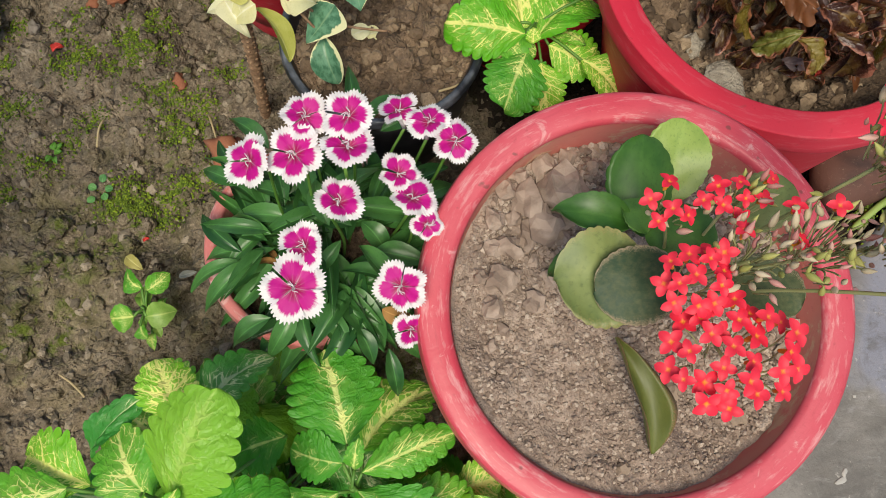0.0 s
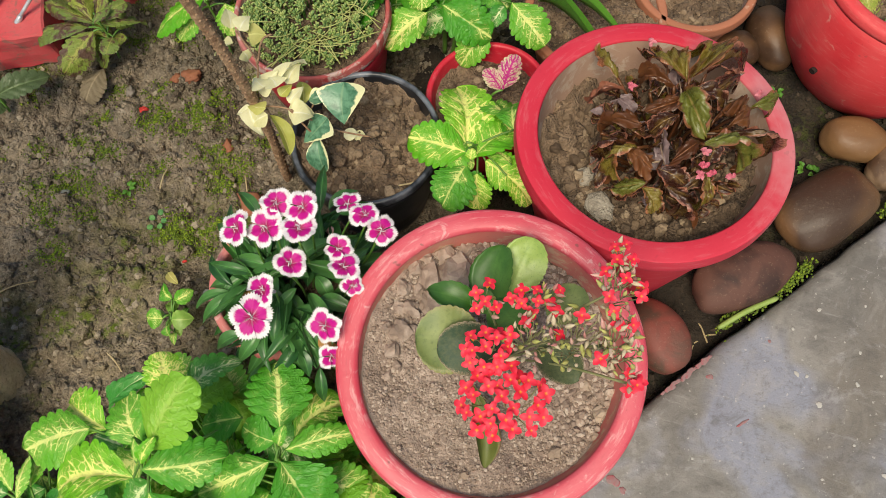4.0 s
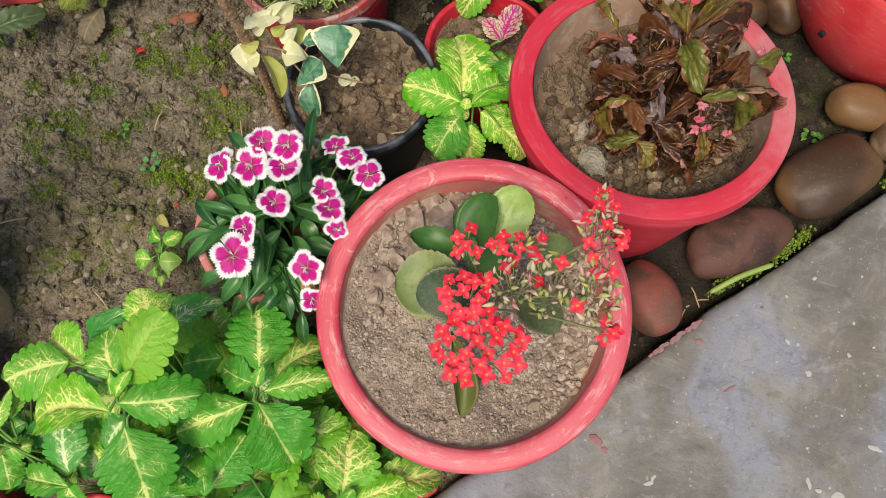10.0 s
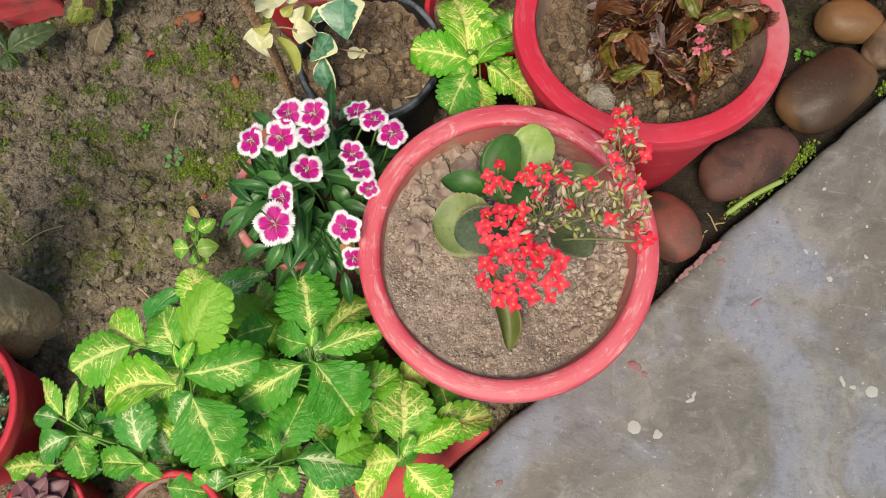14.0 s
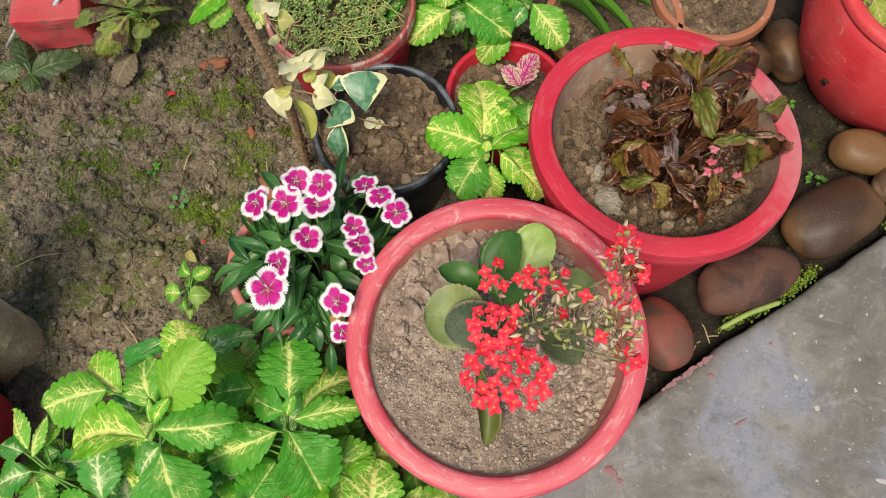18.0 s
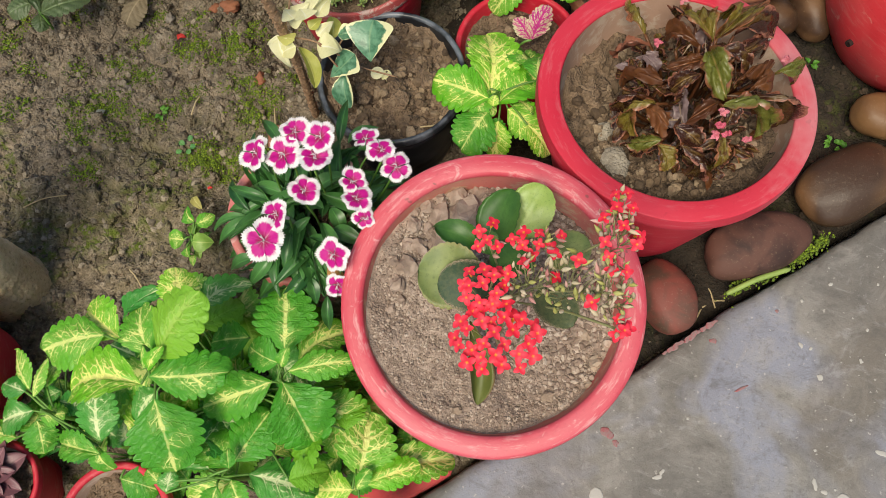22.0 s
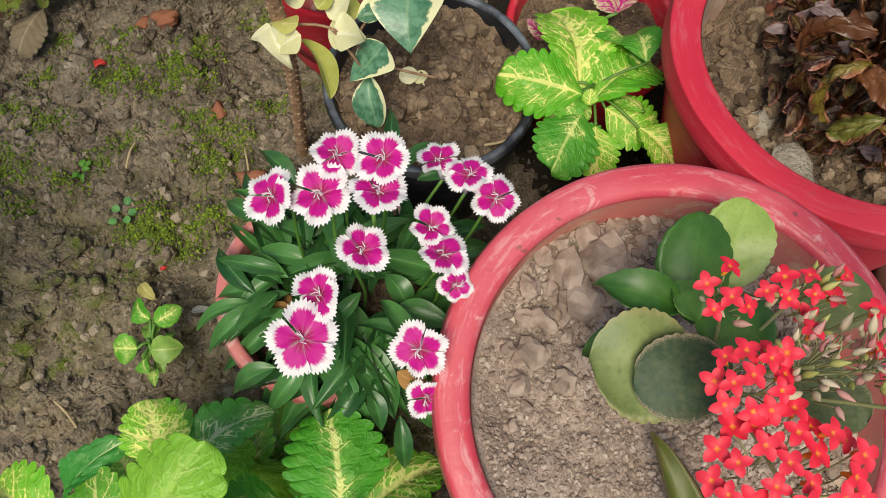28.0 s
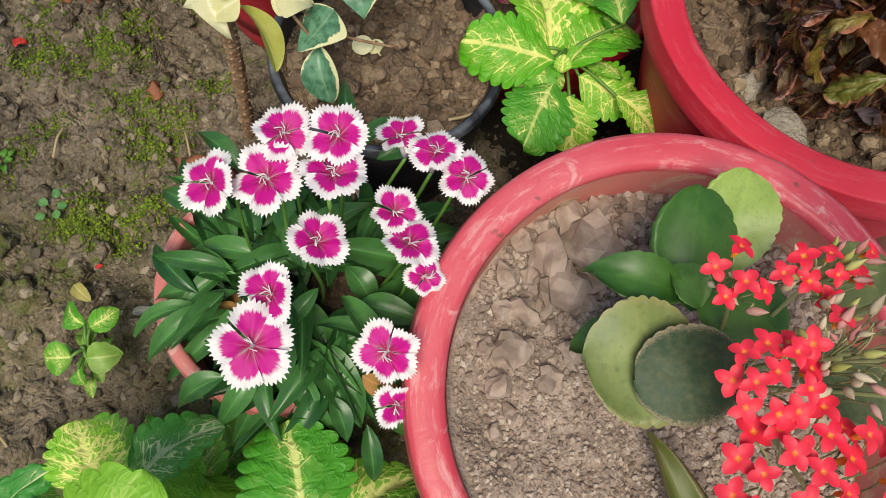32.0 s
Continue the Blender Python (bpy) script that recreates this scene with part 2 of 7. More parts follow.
def paint_material(name, base, worn, dust, rough=0.5, wear=0.62, pale=0.35, streak=0.0, side=None):
    """Old painted clay: chalky fade, scuffs, dust. streak: brush marks and scratches that run round the pot."""
    n = Nodes(name, rough)
    c = n.coords()
    cloud, scuff, fine = n.noise(c, 9, 5, 0.6), n.noise(c, 34, 6, 0.7, 0.6), n.noise(c, 220, 3)
    col = n.mix(n.math('MULTIPLY', n.ramp(cloud, (0.35, 0.0), (0.7, 1.0)), pale), base, worn)
    col = n.mix(n.math('MULTIPLY', n.ramp(scuff, (wear, 0.0), (wear + 0.07, 1.0)), 0.7), col, dust)
    col = n.mix(n.math('MULTIPLY', n.ramp(fine, (0.25, 1.0), (0.38, 0.0)), 0.25), col, tuple(v * 0.45 for v in base))
    if side:
        sx = n.node("SeparateXYZ")
        n.link(c, sx.inputs[0])
        g = n.math('ADD', n.math('MULTIPLY', sx.outputs[0], side), n.math('MULTIPLY', n.math('SUBTRACT', n.noise(c, 16, 5, 0.6), 0.5), 1.6))
        col = n.mix(n.math('MULTIPLY', n.ramp(g, (0.35, 0.0), (1.0, 1.0)), 0.75), col, dust)
    if streak:
        s = n.node("SeparateXYZ")
        n.link(c, s.inputs[0])
        r = n.math('SQRT', n.math('ADD', n.math('MULTIPLY', s.outputs[0], s.outputs[0]), n.math('MULTIPLY', s.outputs[1], s.outputs[1])))
        v = n.node("CombineXYZ")
        n.link(n.math('MULTIPLY', n.math('DIVIDE', s.outputs[0], r), 2.4), v.inputs[0])
        n.link(n.math('MULTIPLY', n.math('DIVIDE', s.outputs[1], r), 2.4), v.inputs[1])
        n.link(n.math('MULTIPLY', n.math('SUBTRACT', r, s.outputs[2]), 110.0), v.inputs[2])
        run = n.noise(v, 2.0, 5, 0.7)
        col = n.mix(n.math('MULTIPLY', n.ramp(run, (0.53, 0.0), (0.68, 1.0)), streak), col, dust)
        col = n.mix(n.math('MULTIPLY', n.ramp(run, (0.28, 1.0), (0.42, 0.0)), streak * 0.6), col, tuple(q * 0.6 for q in base))
        spot = n.noise(c, 75, 2)
        col = n.mix(n.math('MULTIPLY', n.ramp(spot, (0.71, 0.0), (0.75, 1.0)), streak), col, (0.1, 0.06, 0.05))
    return n.done(col, n.math('ADD', n.math('MULTIPLY', cloud, 0.3), rough - 0.1), n.bump(n.math('ADD', scuff, n.math('MULTIPLY', fine, 0.4)), 0.25, 0.0015))


BED = soil_material("bed_soil", (0.06, 0.046, 0.032), (0.37, 0.295, 0.21), moss=0.9, clod=210, bump=0.008)
# damp earth, coloured nearly black to hold the shade between the pots
SHADED_DAMP_SOIL = soil_material("damp_soil_painted_shade", (0.011, 0.008, 0.005), (0.042, 0.029, 0.019), moss=0.3, grit=420, clod=230)
POT_SOIL = soil_material("dry_pot_soil", (0.15, 0.108, 0.086), (0.44, 0.345, 0.285), grit=620, clod=420, bump=0.0018)
DARK_SOIL = soil_material("damp_pot_soil", (0.066, 0.042, 0.027), (0.29, 0.2, 0.13), grit=420, clod=260)
PINK = paint_material("faded_red_paint", (0.54, 0.045, 0.075), (0.62, 0.125, 0.16), (0.68, 0.38, 0.38), 0.42, 0.61, 0.8, 0.6)
RED = paint_material("red_paint", (0.52, 0.010, 0.032), (0.58, 0.035, 0.06), (0.58, 0.22, 0.22), 0.5, 0.66, 0.7, 0.35)
RED_WORN = paint_material("chalky_red_paint", (0.55, 0.012, 0.04), (0.58, 0.035, 0.065), (0.6, 0.27, 0.29), 0.66, 0.66, 0.85, 0.2, 5.5)
BALLRED = paint_material("bright_red_paint", (0.62, 0.022, 0.035), (0.66, 0.09, 0.09), (0.62, 0.26, 0.22), 0.58, 0.62, 0.8, 0.25)
TERRA = paint_material("terracotta", (0.36, 0.13, 0.07), (0.45, 0.22, 0.14), (0.5, 0.36, 0.28), 0.75, 0.58)
PINKPOT = paint_material("chalky_pink_paint", (0.52, 0.11, 0.10), (0.62, 0.27, 0.26), (0.66, 0.48, 0.45), 0.6, 0.52, 0.8, 0.5)
BRICKRED = paint_material("red_painted_brick", (0.55, 0.04, 0.055), (0.6, 0.13, 0.13), (0.2, 0.13, 0.1), 0.85, 0.56, 0.8, 0.3)
PALERIM = paint_material("worn_pale_rim", (0.42, 0.04, 0.045), (0.48, 0.24, 0.21), (0.56, 0.5, 0.45), 0.8, 0.5, 0.95)
INNER = paint_material("dusty_inner_wall", (0.58, 0.13, 0.12), (0.56, 0.27, 0.2), (0.56, 0.4, 0.26), 0.7, 0.52, 0.85)
INNER2 = paint_material("pale_inner_wall", (0.36, 0.22, 0.16), (0.5, 0.34, 0.26), (0.52, 0.42, 0.34), 0.9, 0.5, 0.9)
# near-black plastic with blue-grey mottling
n = Nodes("mottled_plastic_rim", 0.4)
MOTTLED_RIM = n.done(n.mix(n.ramp(n.noise(n.coords(), 38, 5), (0.42, 0.0), (0.66, 1.0)), (0.02, 0.023, 0.03), (0.17, 0.19, 0.225)), 0.4)
n = Nodes("black_plastic", 0.38)
BLACK = n.done(n.mix(n.ramp(n.noise(n.coords(), 30, 5), (0.45, 0.0), (0.75, 1.0)), (0.012, 0.013, 0.016), (0.05, 0.052, 0.06)), 0.38)


def concrete_material():
    n = Nodes("worn_concrete", 0.75)
    c = n.coords()
    big, mid, fine = n.noise(c, 4.6, 7, 0.66, 0.5), n.noise(c, 17, 8, 0.72, 0.8), n.noise(c, 240, 4, 0.75)
    smear = n.noise(c, 60, 6, 0.75)
    wash, brown, drag = n.noise(c, 5.2, 3, 0.55, 0.9), n.noise(c, 3.6, 4, 0.6, 0.7), n.noise(c, 13, 7, 0.7, 1.8)
    scr = n.node("CombineXYZ")
    sp = n.node("SeparateXYZ")
    n.link(c, sp.inputs[0])
    n.link(n.math('ADD', n.math('MULTIPLY', sp.outputs[0], 22.0), n.math('MULTIPLY', sp.outputs[1], 60.0)), scr.inputs[0])
    n.link(n.math('SUBTRACT', n.math('MULTIPLY', sp.outputs[1], 10.0), n.math('MULTIPLY', sp.outputs[0], 8.0)), scr.inputs[1])
    brush = n.noise(scr, 2.0, 6, 0.72, 0.4)
    col = n.mix(n.ramp(big, (0.42, 0.0), (0.6, 1.0)), (0.14, 0.132, 0.122), (0.235, 0.222, 0.205))
    col = n.mix(n.math('MULTIPLY', n.ramp(wash, (0.5, 0.0), (0.62, 1.0)), 0.75), col, (0.235, 0.252, 0.325))
    col = n.mix(n.math('MULTIPLY', n.ramp(brown, (0.53, 0.0), (0.64, 1.0)), 0.6), col, (0.155, 0.132, 0.108))
    col = n.mix(n.math('MULTIPLY', n.ramp(drag, (0.3, 1.0), (0.44, 0.0)), 0.55), col, (0.095, 0.088, 0.082))
    col = n.mix(n.math('MULTIPLY', n.ramp(drag, (0.57, 0.0), (0.7, 1.0)), 0.5), col, (0.37, 0.365, 0.37))
    col = n.mix(n.math('MULTIPLY', n.ramp(brush, (0.58, 0.0), (0.7, 1.0)), 0.35), col, (0.4, 0.39, 0.38))
    col = n.mix(n.math('MULTIPLY', n.ramp(brush, (0.32, 1.0), (0.42, 0.0)), 0.3), col, (0.1, 0.092, 0.085))
    col = n.mix(n.math('MULTIPLY', n.ramp(mid, (0.36, 1.0), (0.48, 0.0)), 0.5), col, (0.095, 0.088, 0.082))
    col = n.mix(n.math('MULTIPLY', n.ramp(mid, (0.53, 0.0), (0.66, 1.0)), 0.4), col, (0.33, 0.31, 0.29))
    col = n.mix(n.math('MULTIPLY', n.ramp(smear, (0.36, 1.0), (0.48, 0.0)), 0.35), col, (0.09, 0.084, 0.078))
    col = n.mix(n.math('MULTIPLY', n.ramp(fine, (0.3, 1.0), (0.42, 0.0)), 0.3), col, (0.09, 0.082, 0.074))
    col = n.mix(n.math('MULTIPLY', n.ramp(n.noise(c, 150, 2, 0.5), (0.68, 0.0), (0.73, 1.0)), 0.45), col, (0.55, 0.52, 0.48))
    return n.done(col, n.math('ADD', n.math('MULTIPLY', big, -0.5), 0.88), n.bump(n.math('ADD', n.math('ADD', n.math('MULTIPLY', mid, 0.6), n.math('MULTIPLY', smear, 0.4)), n.math('MULTIPLY', fine, 0.6)), 0.45, 0.002))


CONCRETE = concrete_material()


def stone_material(name, a, b, band=0.4, gloss=0.62, scale=7):
    n = Nodes(name, gloss)
    c = n.place()
    r = rand_of(n)
    big, fine = n.noise(c, scale, 4, 0.5, 0.5), n.noise(c, 260, 5, 0.75)
    col = n.mix(n.ramp(big, (0.4, 0.0), (0.6, 1.0)), a, b)
    col = n.mix(n.math('MULTIPLY', r, band), col, (0.13, 0.055, 0.03))
    col = n.mix(n.math('MULTIPLY', n.ramp(fine, (0.58, 0.0), (0.7, 1.0)), 0.25), col, (0.4, 0.3, 0.2))
    return n.done(col, n.math('ADD', gloss - 0.1, n.math('MULTIPLY', big, 0.2)), n.bump(n.math('ADD', fine, n.noise(c, 45, 4, 0.6)), 0.35, 0.0015))


STONE = stone_material("river_stone", (0.045, 0.023, 0.012), (0.19, 0.098, 0.042), 0.25, 0.5)
STONE_RED = stone_material("purple_brown_stone", (0.034, 0.014, 0.011), (0.1, 0.042, 0.03), 0.05, 0.7, 24)
STONE_CLAY = stone_material("red_clay_stone", (0.075, 0.045, 0.03), (0.2, 0.05, 0.036), 0.05, 0.6, 30)
STONE_PALE = stone_material("pale_stone", (0.10, 0.058, 0.034), (0.28, 0.185, 0.115), 0.1, 0.5, 26)
STONE_TAN = stone_material("tan_stone", (0.12, 0.056, 0.022), (0.25, 0.135, 0.058), 0.1, 0.5)


def grit_material(name, a, b, c3):
    """Loose crumbs, each of its own shade."""
    n = Nodes(name, 0.95)
    g = n.node("NewGeometry").outputs["Random Per Island"]
    fine = n.noise(n.place(), 500, 3, 0.7)
    col = n.ramp(g, (0.0, a), (0.55, b), (1.0, c3))
    col = n.mix(n.math('MULTIPLY', n.ramp(fine, (0.35, 1.0), (0.5, 0.0)), 0.4), col, a)
    return n.done(col, 0.95, n.bump(fine, 0.6, 0.001))


GRIT_PALE = grit_material("pale_grit", (0.2, 0.145, 0.115), (0.36, 0.275, 0.22), (0.52, 0.43, 0.36))
GRIT_DARK = grit_material("brown_grit", (0.06, 0.038, 0.024), (0.19, 0.13, 0.082), (0.36, 0.27, 0.18))
GRIT_BED = grit_material("bed_grit", (0.08, 0.066, 0.048), (0.21, 0.174, 0.127), (0.36, 0.3, 0.225))
# litter crumbs with the shade between stones and pots in their colour
GRIT_SHADED = grit_material("litter_painted_shade", (0.012, 0.008, 0.005), (0.036, 0.025, 0.016), (0.085, 0.06, 0.04))
# ---- ground, slab ----
def axis(lo, hi, step, far):
    mid = np.arange(lo, hi + step / 2, step)
    out = [hi]
    s = step
    while out[-1] < far:
        s *= 1.35
        out.append(out[-1] + s)
    low = [lo]
    s = step
    while low[-1] > -far:
        s *= 1.35
        low.append(low[-1] - s)
    return np.concatenate([low[:0:-1], mid, out[1:]])


EDGE_A, EDGE_B = Vector((-0.011, -0.144)), Vector((0.668, 0.324))
EDGE_D = (EDGE_B - EDGE_A).normalized()
EDGE_N = Vector((EDGE_D.y, -EDGE_D.x))


def clods(x, y, size, seed):
    """Lumps of about that size, pressed into one another: 0 in the gaps, 1 on top."""
    if (seed, 3) not in TABLES:
        TABLES[seed, 3] = np.random.RandomState(seed).rand(3, 64, 64)
    t = TABLES[seed, 3]
    xs, ys = x / size, y / size
    xi, yi = np.floor(xs).astype(int), np.floor(ys).astype(int)
    best = np.zeros(np.shape(x))
    for i in (-1, 0, 1):
        for j in (-1, 0, 1):
            a, b = (xi + i) % 64, (yi + j) % 64
            d2 = (xs - xi - i - t[0, a, b]) ** 2 + (ys - yi - j - t[1, a, b]) ** 2
            best = np.maximum(best, (0.35 + 0.65 * t[2, a, b]) * np.sqrt(np.clip(1 - d2 / 0.62, 0, 1)))
    return best


def bed_height(x, y):
    rough = np.clip(0.6 + 2.6 * fbm(x, y, 5, 2, 61), 0.12, 1.0)
    wx, wy = x + 0.012 * fbm(x, y, 70, 3, 81), y + 0.012 * fbm(x, y, 70, 3, 84)
    h = -0.034 + 0.035 * fbm(x, y, 4, 3, 3) + 0.034 * fbm(x, y, 17, 4, 11) + 0.016 * fbm(x, y, 70, 3, 23)
    h = h + rough * (0.022 * clods(wx, wy, 0.032, 71) + 0.015 * clods(wx, wy, 0.015, 72)) + 0.006 * clods(wx, wy, 0.0085, 73) - 0.010
    d = (x - EDGE_A.x) * EDGE_N.x + (y - EDGE_A.y) * EDGE_N.y
    return h - 0.03 * np.clip((d + 0.03) / 0.04, 0, 1)


gx, gy = np.meshgrid(axis(-0.9, 0.45, 0.003, 400), axis(-0.2, 0.8, 0.003, 400), indexing="ij")
far_out = np.clip((np.hypot(gx + 0.1, gy - 0.2) - 1.1) / 1.0, 0, 1)
gz = bed_height(gx, gy) * (1 - far_out) - 0.022 * far_out
ground = mesh_part("ground", from_grid("ground", np.stack([gx, gy, gz], -1)), BED)
tagged(ground, "damp brown garden soil with clods and green moss", "soil", kind="structure")


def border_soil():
    """Damp earth among the stones, between the pots and the slab, its near-black colour holding their shade."""
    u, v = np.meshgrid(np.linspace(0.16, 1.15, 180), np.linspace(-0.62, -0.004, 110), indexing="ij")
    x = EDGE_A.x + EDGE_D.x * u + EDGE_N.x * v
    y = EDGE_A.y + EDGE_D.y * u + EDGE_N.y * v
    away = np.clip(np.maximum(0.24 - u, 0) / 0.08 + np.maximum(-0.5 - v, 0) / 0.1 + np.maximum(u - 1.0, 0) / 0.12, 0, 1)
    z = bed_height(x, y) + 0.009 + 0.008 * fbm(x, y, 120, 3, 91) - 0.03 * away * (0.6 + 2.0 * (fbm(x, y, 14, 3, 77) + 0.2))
    ob = mesh_part("border_soil", from_grid("border_soil", np.stack([x, y, z], -1)), SHADED_DAMP_SOIL)
    return tagged(ob, "damp soil among the river stones with shade in its colour", "soil", kind="structure")


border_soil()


def slab():
    """The cast floor beside the bed: a plate with a slightly ragged, rounded edge."""
    s = np.concatenate([np.linspace(-8, -0.6, 12), np.arange(-0.58, 1.3, 0.008), np.linspace(1.4, 8, 12)])
    w = 0.010 * fbm(s, s * 0, 9, 3, 5) + 0.006 * fbm(s, s * 0 + 3, 40, 3, 9)
    prof = [(0.012, -0.08), (0.004, -0.03), (0.0, -0.012), (0.003, -0.004), (0.010, 0.0)]
    prof += [(0.010 + d, 0.0) for d in np.concatenate([np.arange(0.01, 0.75, 0.0125), np.linspace(0.8, 8, 12)])]
    rows = []
    for d, z in prof:
        x = EDGE_A.x + EDGE_D.x * s + EDGE_N.x * (d + w * max(0, 1 - d / 0.1))
        y = EDGE_A.y + EDGE_D.y * s + EDGE_N.y * (d + w * max(0, 1 - d / 0.1))
        zz = z + (0.004 * fbm(x, y, 6, 3, 31) if d > 0.009 else 0.0) * np.ones_like(s)
        rows.append(np.stack([x, y, zz], -1))
    ob = mesh_part("pavement", from_grid("pavement", np.array(rows)[:, ::-1]), CONCRETE)
    return tagged(ob, "worn grey concrete floor with paint specks", "concrete floor", kind="structure")


pavement = slab()


# ---- pots ----
def pot(name, label, x, y, z, r, base_z, base_r, paint, inner, soil, lip=0.028, wall=0.016, soil_drop=0.03, tilt=(0, 0), seed=0,
        rim_name="rim", soil_h=0.012, slope=(0, 0), belly=0.0, category="flower pot", lipout=0.012, soil_label="", round_lip=0.009, rim_paint=None, flutes=0):
    """A clay pot with a thick lip and soil in it. x, y, z: the middle of its rim; r: the outer radius of the lip."""
    root = tagged(new(name), label, category)
    up = Vector((tilt[0], tilt[1], 1)).normalized()
    turn = Vector((0, 0, 1)).rotation_difference(up).to_matrix().to_4x4()
    depth = (z - base_z)
    root.matrix_basis = Matrix.Translation(Vector((x, y, z)) - up * depth) @ turn
    w2, ro, ri = wall, r - lipout, r - lipout - wall
    k = lambda t: base_r + (ro - 0.002 - base_r) * t + belly * math.sin(math.pi * t)
    body = [(0.0, 0.0), (base_r - 0.006, 0.0), (base_r, 0.006)] + [(k(t), depth * t) for t in np.linspace(0.05, (depth - lip) / depth, 14)]
    body += [(ro - 0.004, depth - lip + 0.004), (ri, depth - lip + 0.004)]
    body += [(ri + 0.004 - (ri - base_r + wall) * 0.9 * t, (depth - lip + 0.004) * (1 - t)) for t in np.linspace(0.0, 0.75, 6)] + [(0, 0.25 * depth)]
    shell = lathe("body", body, 192 if flutes else 96, 0.004, seed)
    if flutes:
        for v in shell.vertices:
            q = math.hypot(v.co.x, v.co.y)
            if q > base_r * 0.9:
                k_ = 1 + 0.016 * math.sin(math.pi * min(1, max(0, v.co.z / depth))) * (abs(math.cos(flutes * math.atan2(v.co.y, v.co.x))) - 0.6)
                v.co.x, v.co.y = v.co.x * k_, v.co.y * k_
    mesh_part("body", shell, paint, root)
    e = min(round_lip, lip * 0.35)
    rim = [(ro - 0.003, depth - lip), (r - 0.35 * e, depth - lip + 0.1 * e), (r, depth - lip + e), (r + 0.0005, depth - lip * 0.5), (r - 0.001, depth - e), (r - 0.35 * e, depth - 0.3 * e),
           (r - e, depth)] + [(ri + e, depth), (ri + 0.3 * e, depth - 0.25 * e), (ri, depth - e), (ri - 0.002, depth - lip), (ro - 0.003, depth - lip)]
    mesh_part(rim_name, lathe("rim", rim, 128, 0.004, seed + 1), rim_paint or paint, root)
    # the bare inside wall and the soil
    si = ri - 0.002
    ins = [(ri + 0.0004, depth - e * 1.1), (ri - 0.0022, depth - lip), (si - (ri - base_r + wall) * 0.3, depth - soil_drop - 0.05)]
    mesh_part("inner_wall", lathe("inner_wall", [(a - 0.0008, b) for a, b in ins], 96, 0.004, seed + 1), inner, root)
    rr = np.concatenate([[0], np.linspace(0.03, 1.0, 60)])
    aa = np.linspace(0, 2 * math.pi, 200, endpoint=False)
    rg, ag = np.meshgrid(rr * (ri - (ro - base_r) * soil_drop / depth + 0.55 * wall), aa, indexing="ij")
    sx, sy = rg * np.cos(ag), rg * np.sin(ag)
    sz = depth - soil_drop + soil_h * 2.2 * fbm(sx, sy, 22, 4, 40 + seed) + soil_h * 0.8 * fbm(sx, sy, 110, 3, 60 + seed) + sx * slope[0] + sy * slope[1]
    sz += soil_h * (0.55 * clods(sx, sy, 0.02, 171 + seed) + 0.4 * clods(sx, sy, 0.009, 191 + seed) - 0.4) + 0.006 * (rg / si) ** 6
    ob = mesh_part("soil", from_grid("soil", np.stack([sx, sy, sz], -1), wrap=True), soil, root, soil_label)
    return root


pot_main = pot("flower_pot", "large faded red clay pot with dry soil", 0.001, -0.003, 0.2105, 0.1505, -0.03, 0.10, PINK, INNER, POT_SOIL,
               lip=0.03, wall=0.017, soil_drop=0.033, tilt=(0.0, -0.165), seed=1, soil_h=0.007, slope=(-0.095, -0.085), lipout=0.006, round_lip=0.0045)
pot_begonia = pot("flower_pot", "red painted clay pot beside river stones", 0.183, 0.236, 0.203, 0.1475, -0.03, 0.095, RED, INNER2, DARK_SOIL,
                  lip=0.022, wall=0.023, soil_drop=0.054, tilt=(0.055, 0.075), seed=2, soil_h=0.021, lipout=0.001, round_lip=0.0022, rim_paint=RED_WORN)
pot_pinks = pot("flower_pot", "small chalky pink clay pot", -0.214, 0.101, 0.15, 0.082, -0.03, 0.055, PINKPOT, INNER, DARK_SOIL,
                lip=0.02, wall=0.006, soil_drop=0.03, seed=3, lipout=0.004, round_lip=0.003)
pot_black = pot("flower_pot", "black plastic nursery pot full of brown soil", -0.132, 0.284, 0.13, 0.088, -0.03, 0.065, BLACK, BLACK, DARK_SOIL,
                lip=0.012, wall=0.004, soil_drop=0.024, seed=4, soil_h=0.02, lipout=0.003, round_lip=0.003, rim_paint=MOTTLED_RIM)
pot_sedum = pot("flower_pot", "red clay pot with a pale worn rim", -0.198, 0.451, 0.14, 0.096, -0.03, 0.07, RED, INNER2, DARK_SOIL,
                lip=0.02, wall=0.0035, soil_drop=0.018, seed=5, lipout=0.003, round_lip=0.003, rim_paint=PALERIM)
pot_small = pot("flower_pot", "small red plastic pot", 0.014, 0.35, 0.10, 0.077, -0.03, 0.055, RED, RED, DARK_SOIL,
                lip=0.014, wall=0.005, soil_drop=0.03, seed=6, lipout=0.003, round_lip=0.003)
pot_corner = pot("flower_pot", "red clay pot beside a grey post", -0.65, -0.085, 0.10, 0.096, -0.03, 0.075, RED, INNER2, DARK_SOIL,
                 lip=0.02, wall=0.007, soil_drop=0.025, seed=7, lipout=0.003, round_lip=0.003)
pot_under = pot("flower_pot", "red clay pot under coleus leaves", -0.39, -0.232, 0.08, 0.062, -0.03, 0.045, RED, INNER2, DARK_SOIL,
                lip=0.018, wall=0.006, soil_drop=0.022, seed=8, lipout=0.003, round_lip=0.003)
pot_ball = pot("flower_pot", "big round bright red pot", 0.53, 0.458, 0.185, 0.125, -0.02, 0.095, BALLRED, INNER2, DARK_SOIL,
               lip=0.016, wall=0.014, soil_drop=0.03, seed=9, belly=0.026, lipout=0.004, round_lip=0.005, flutes=7)
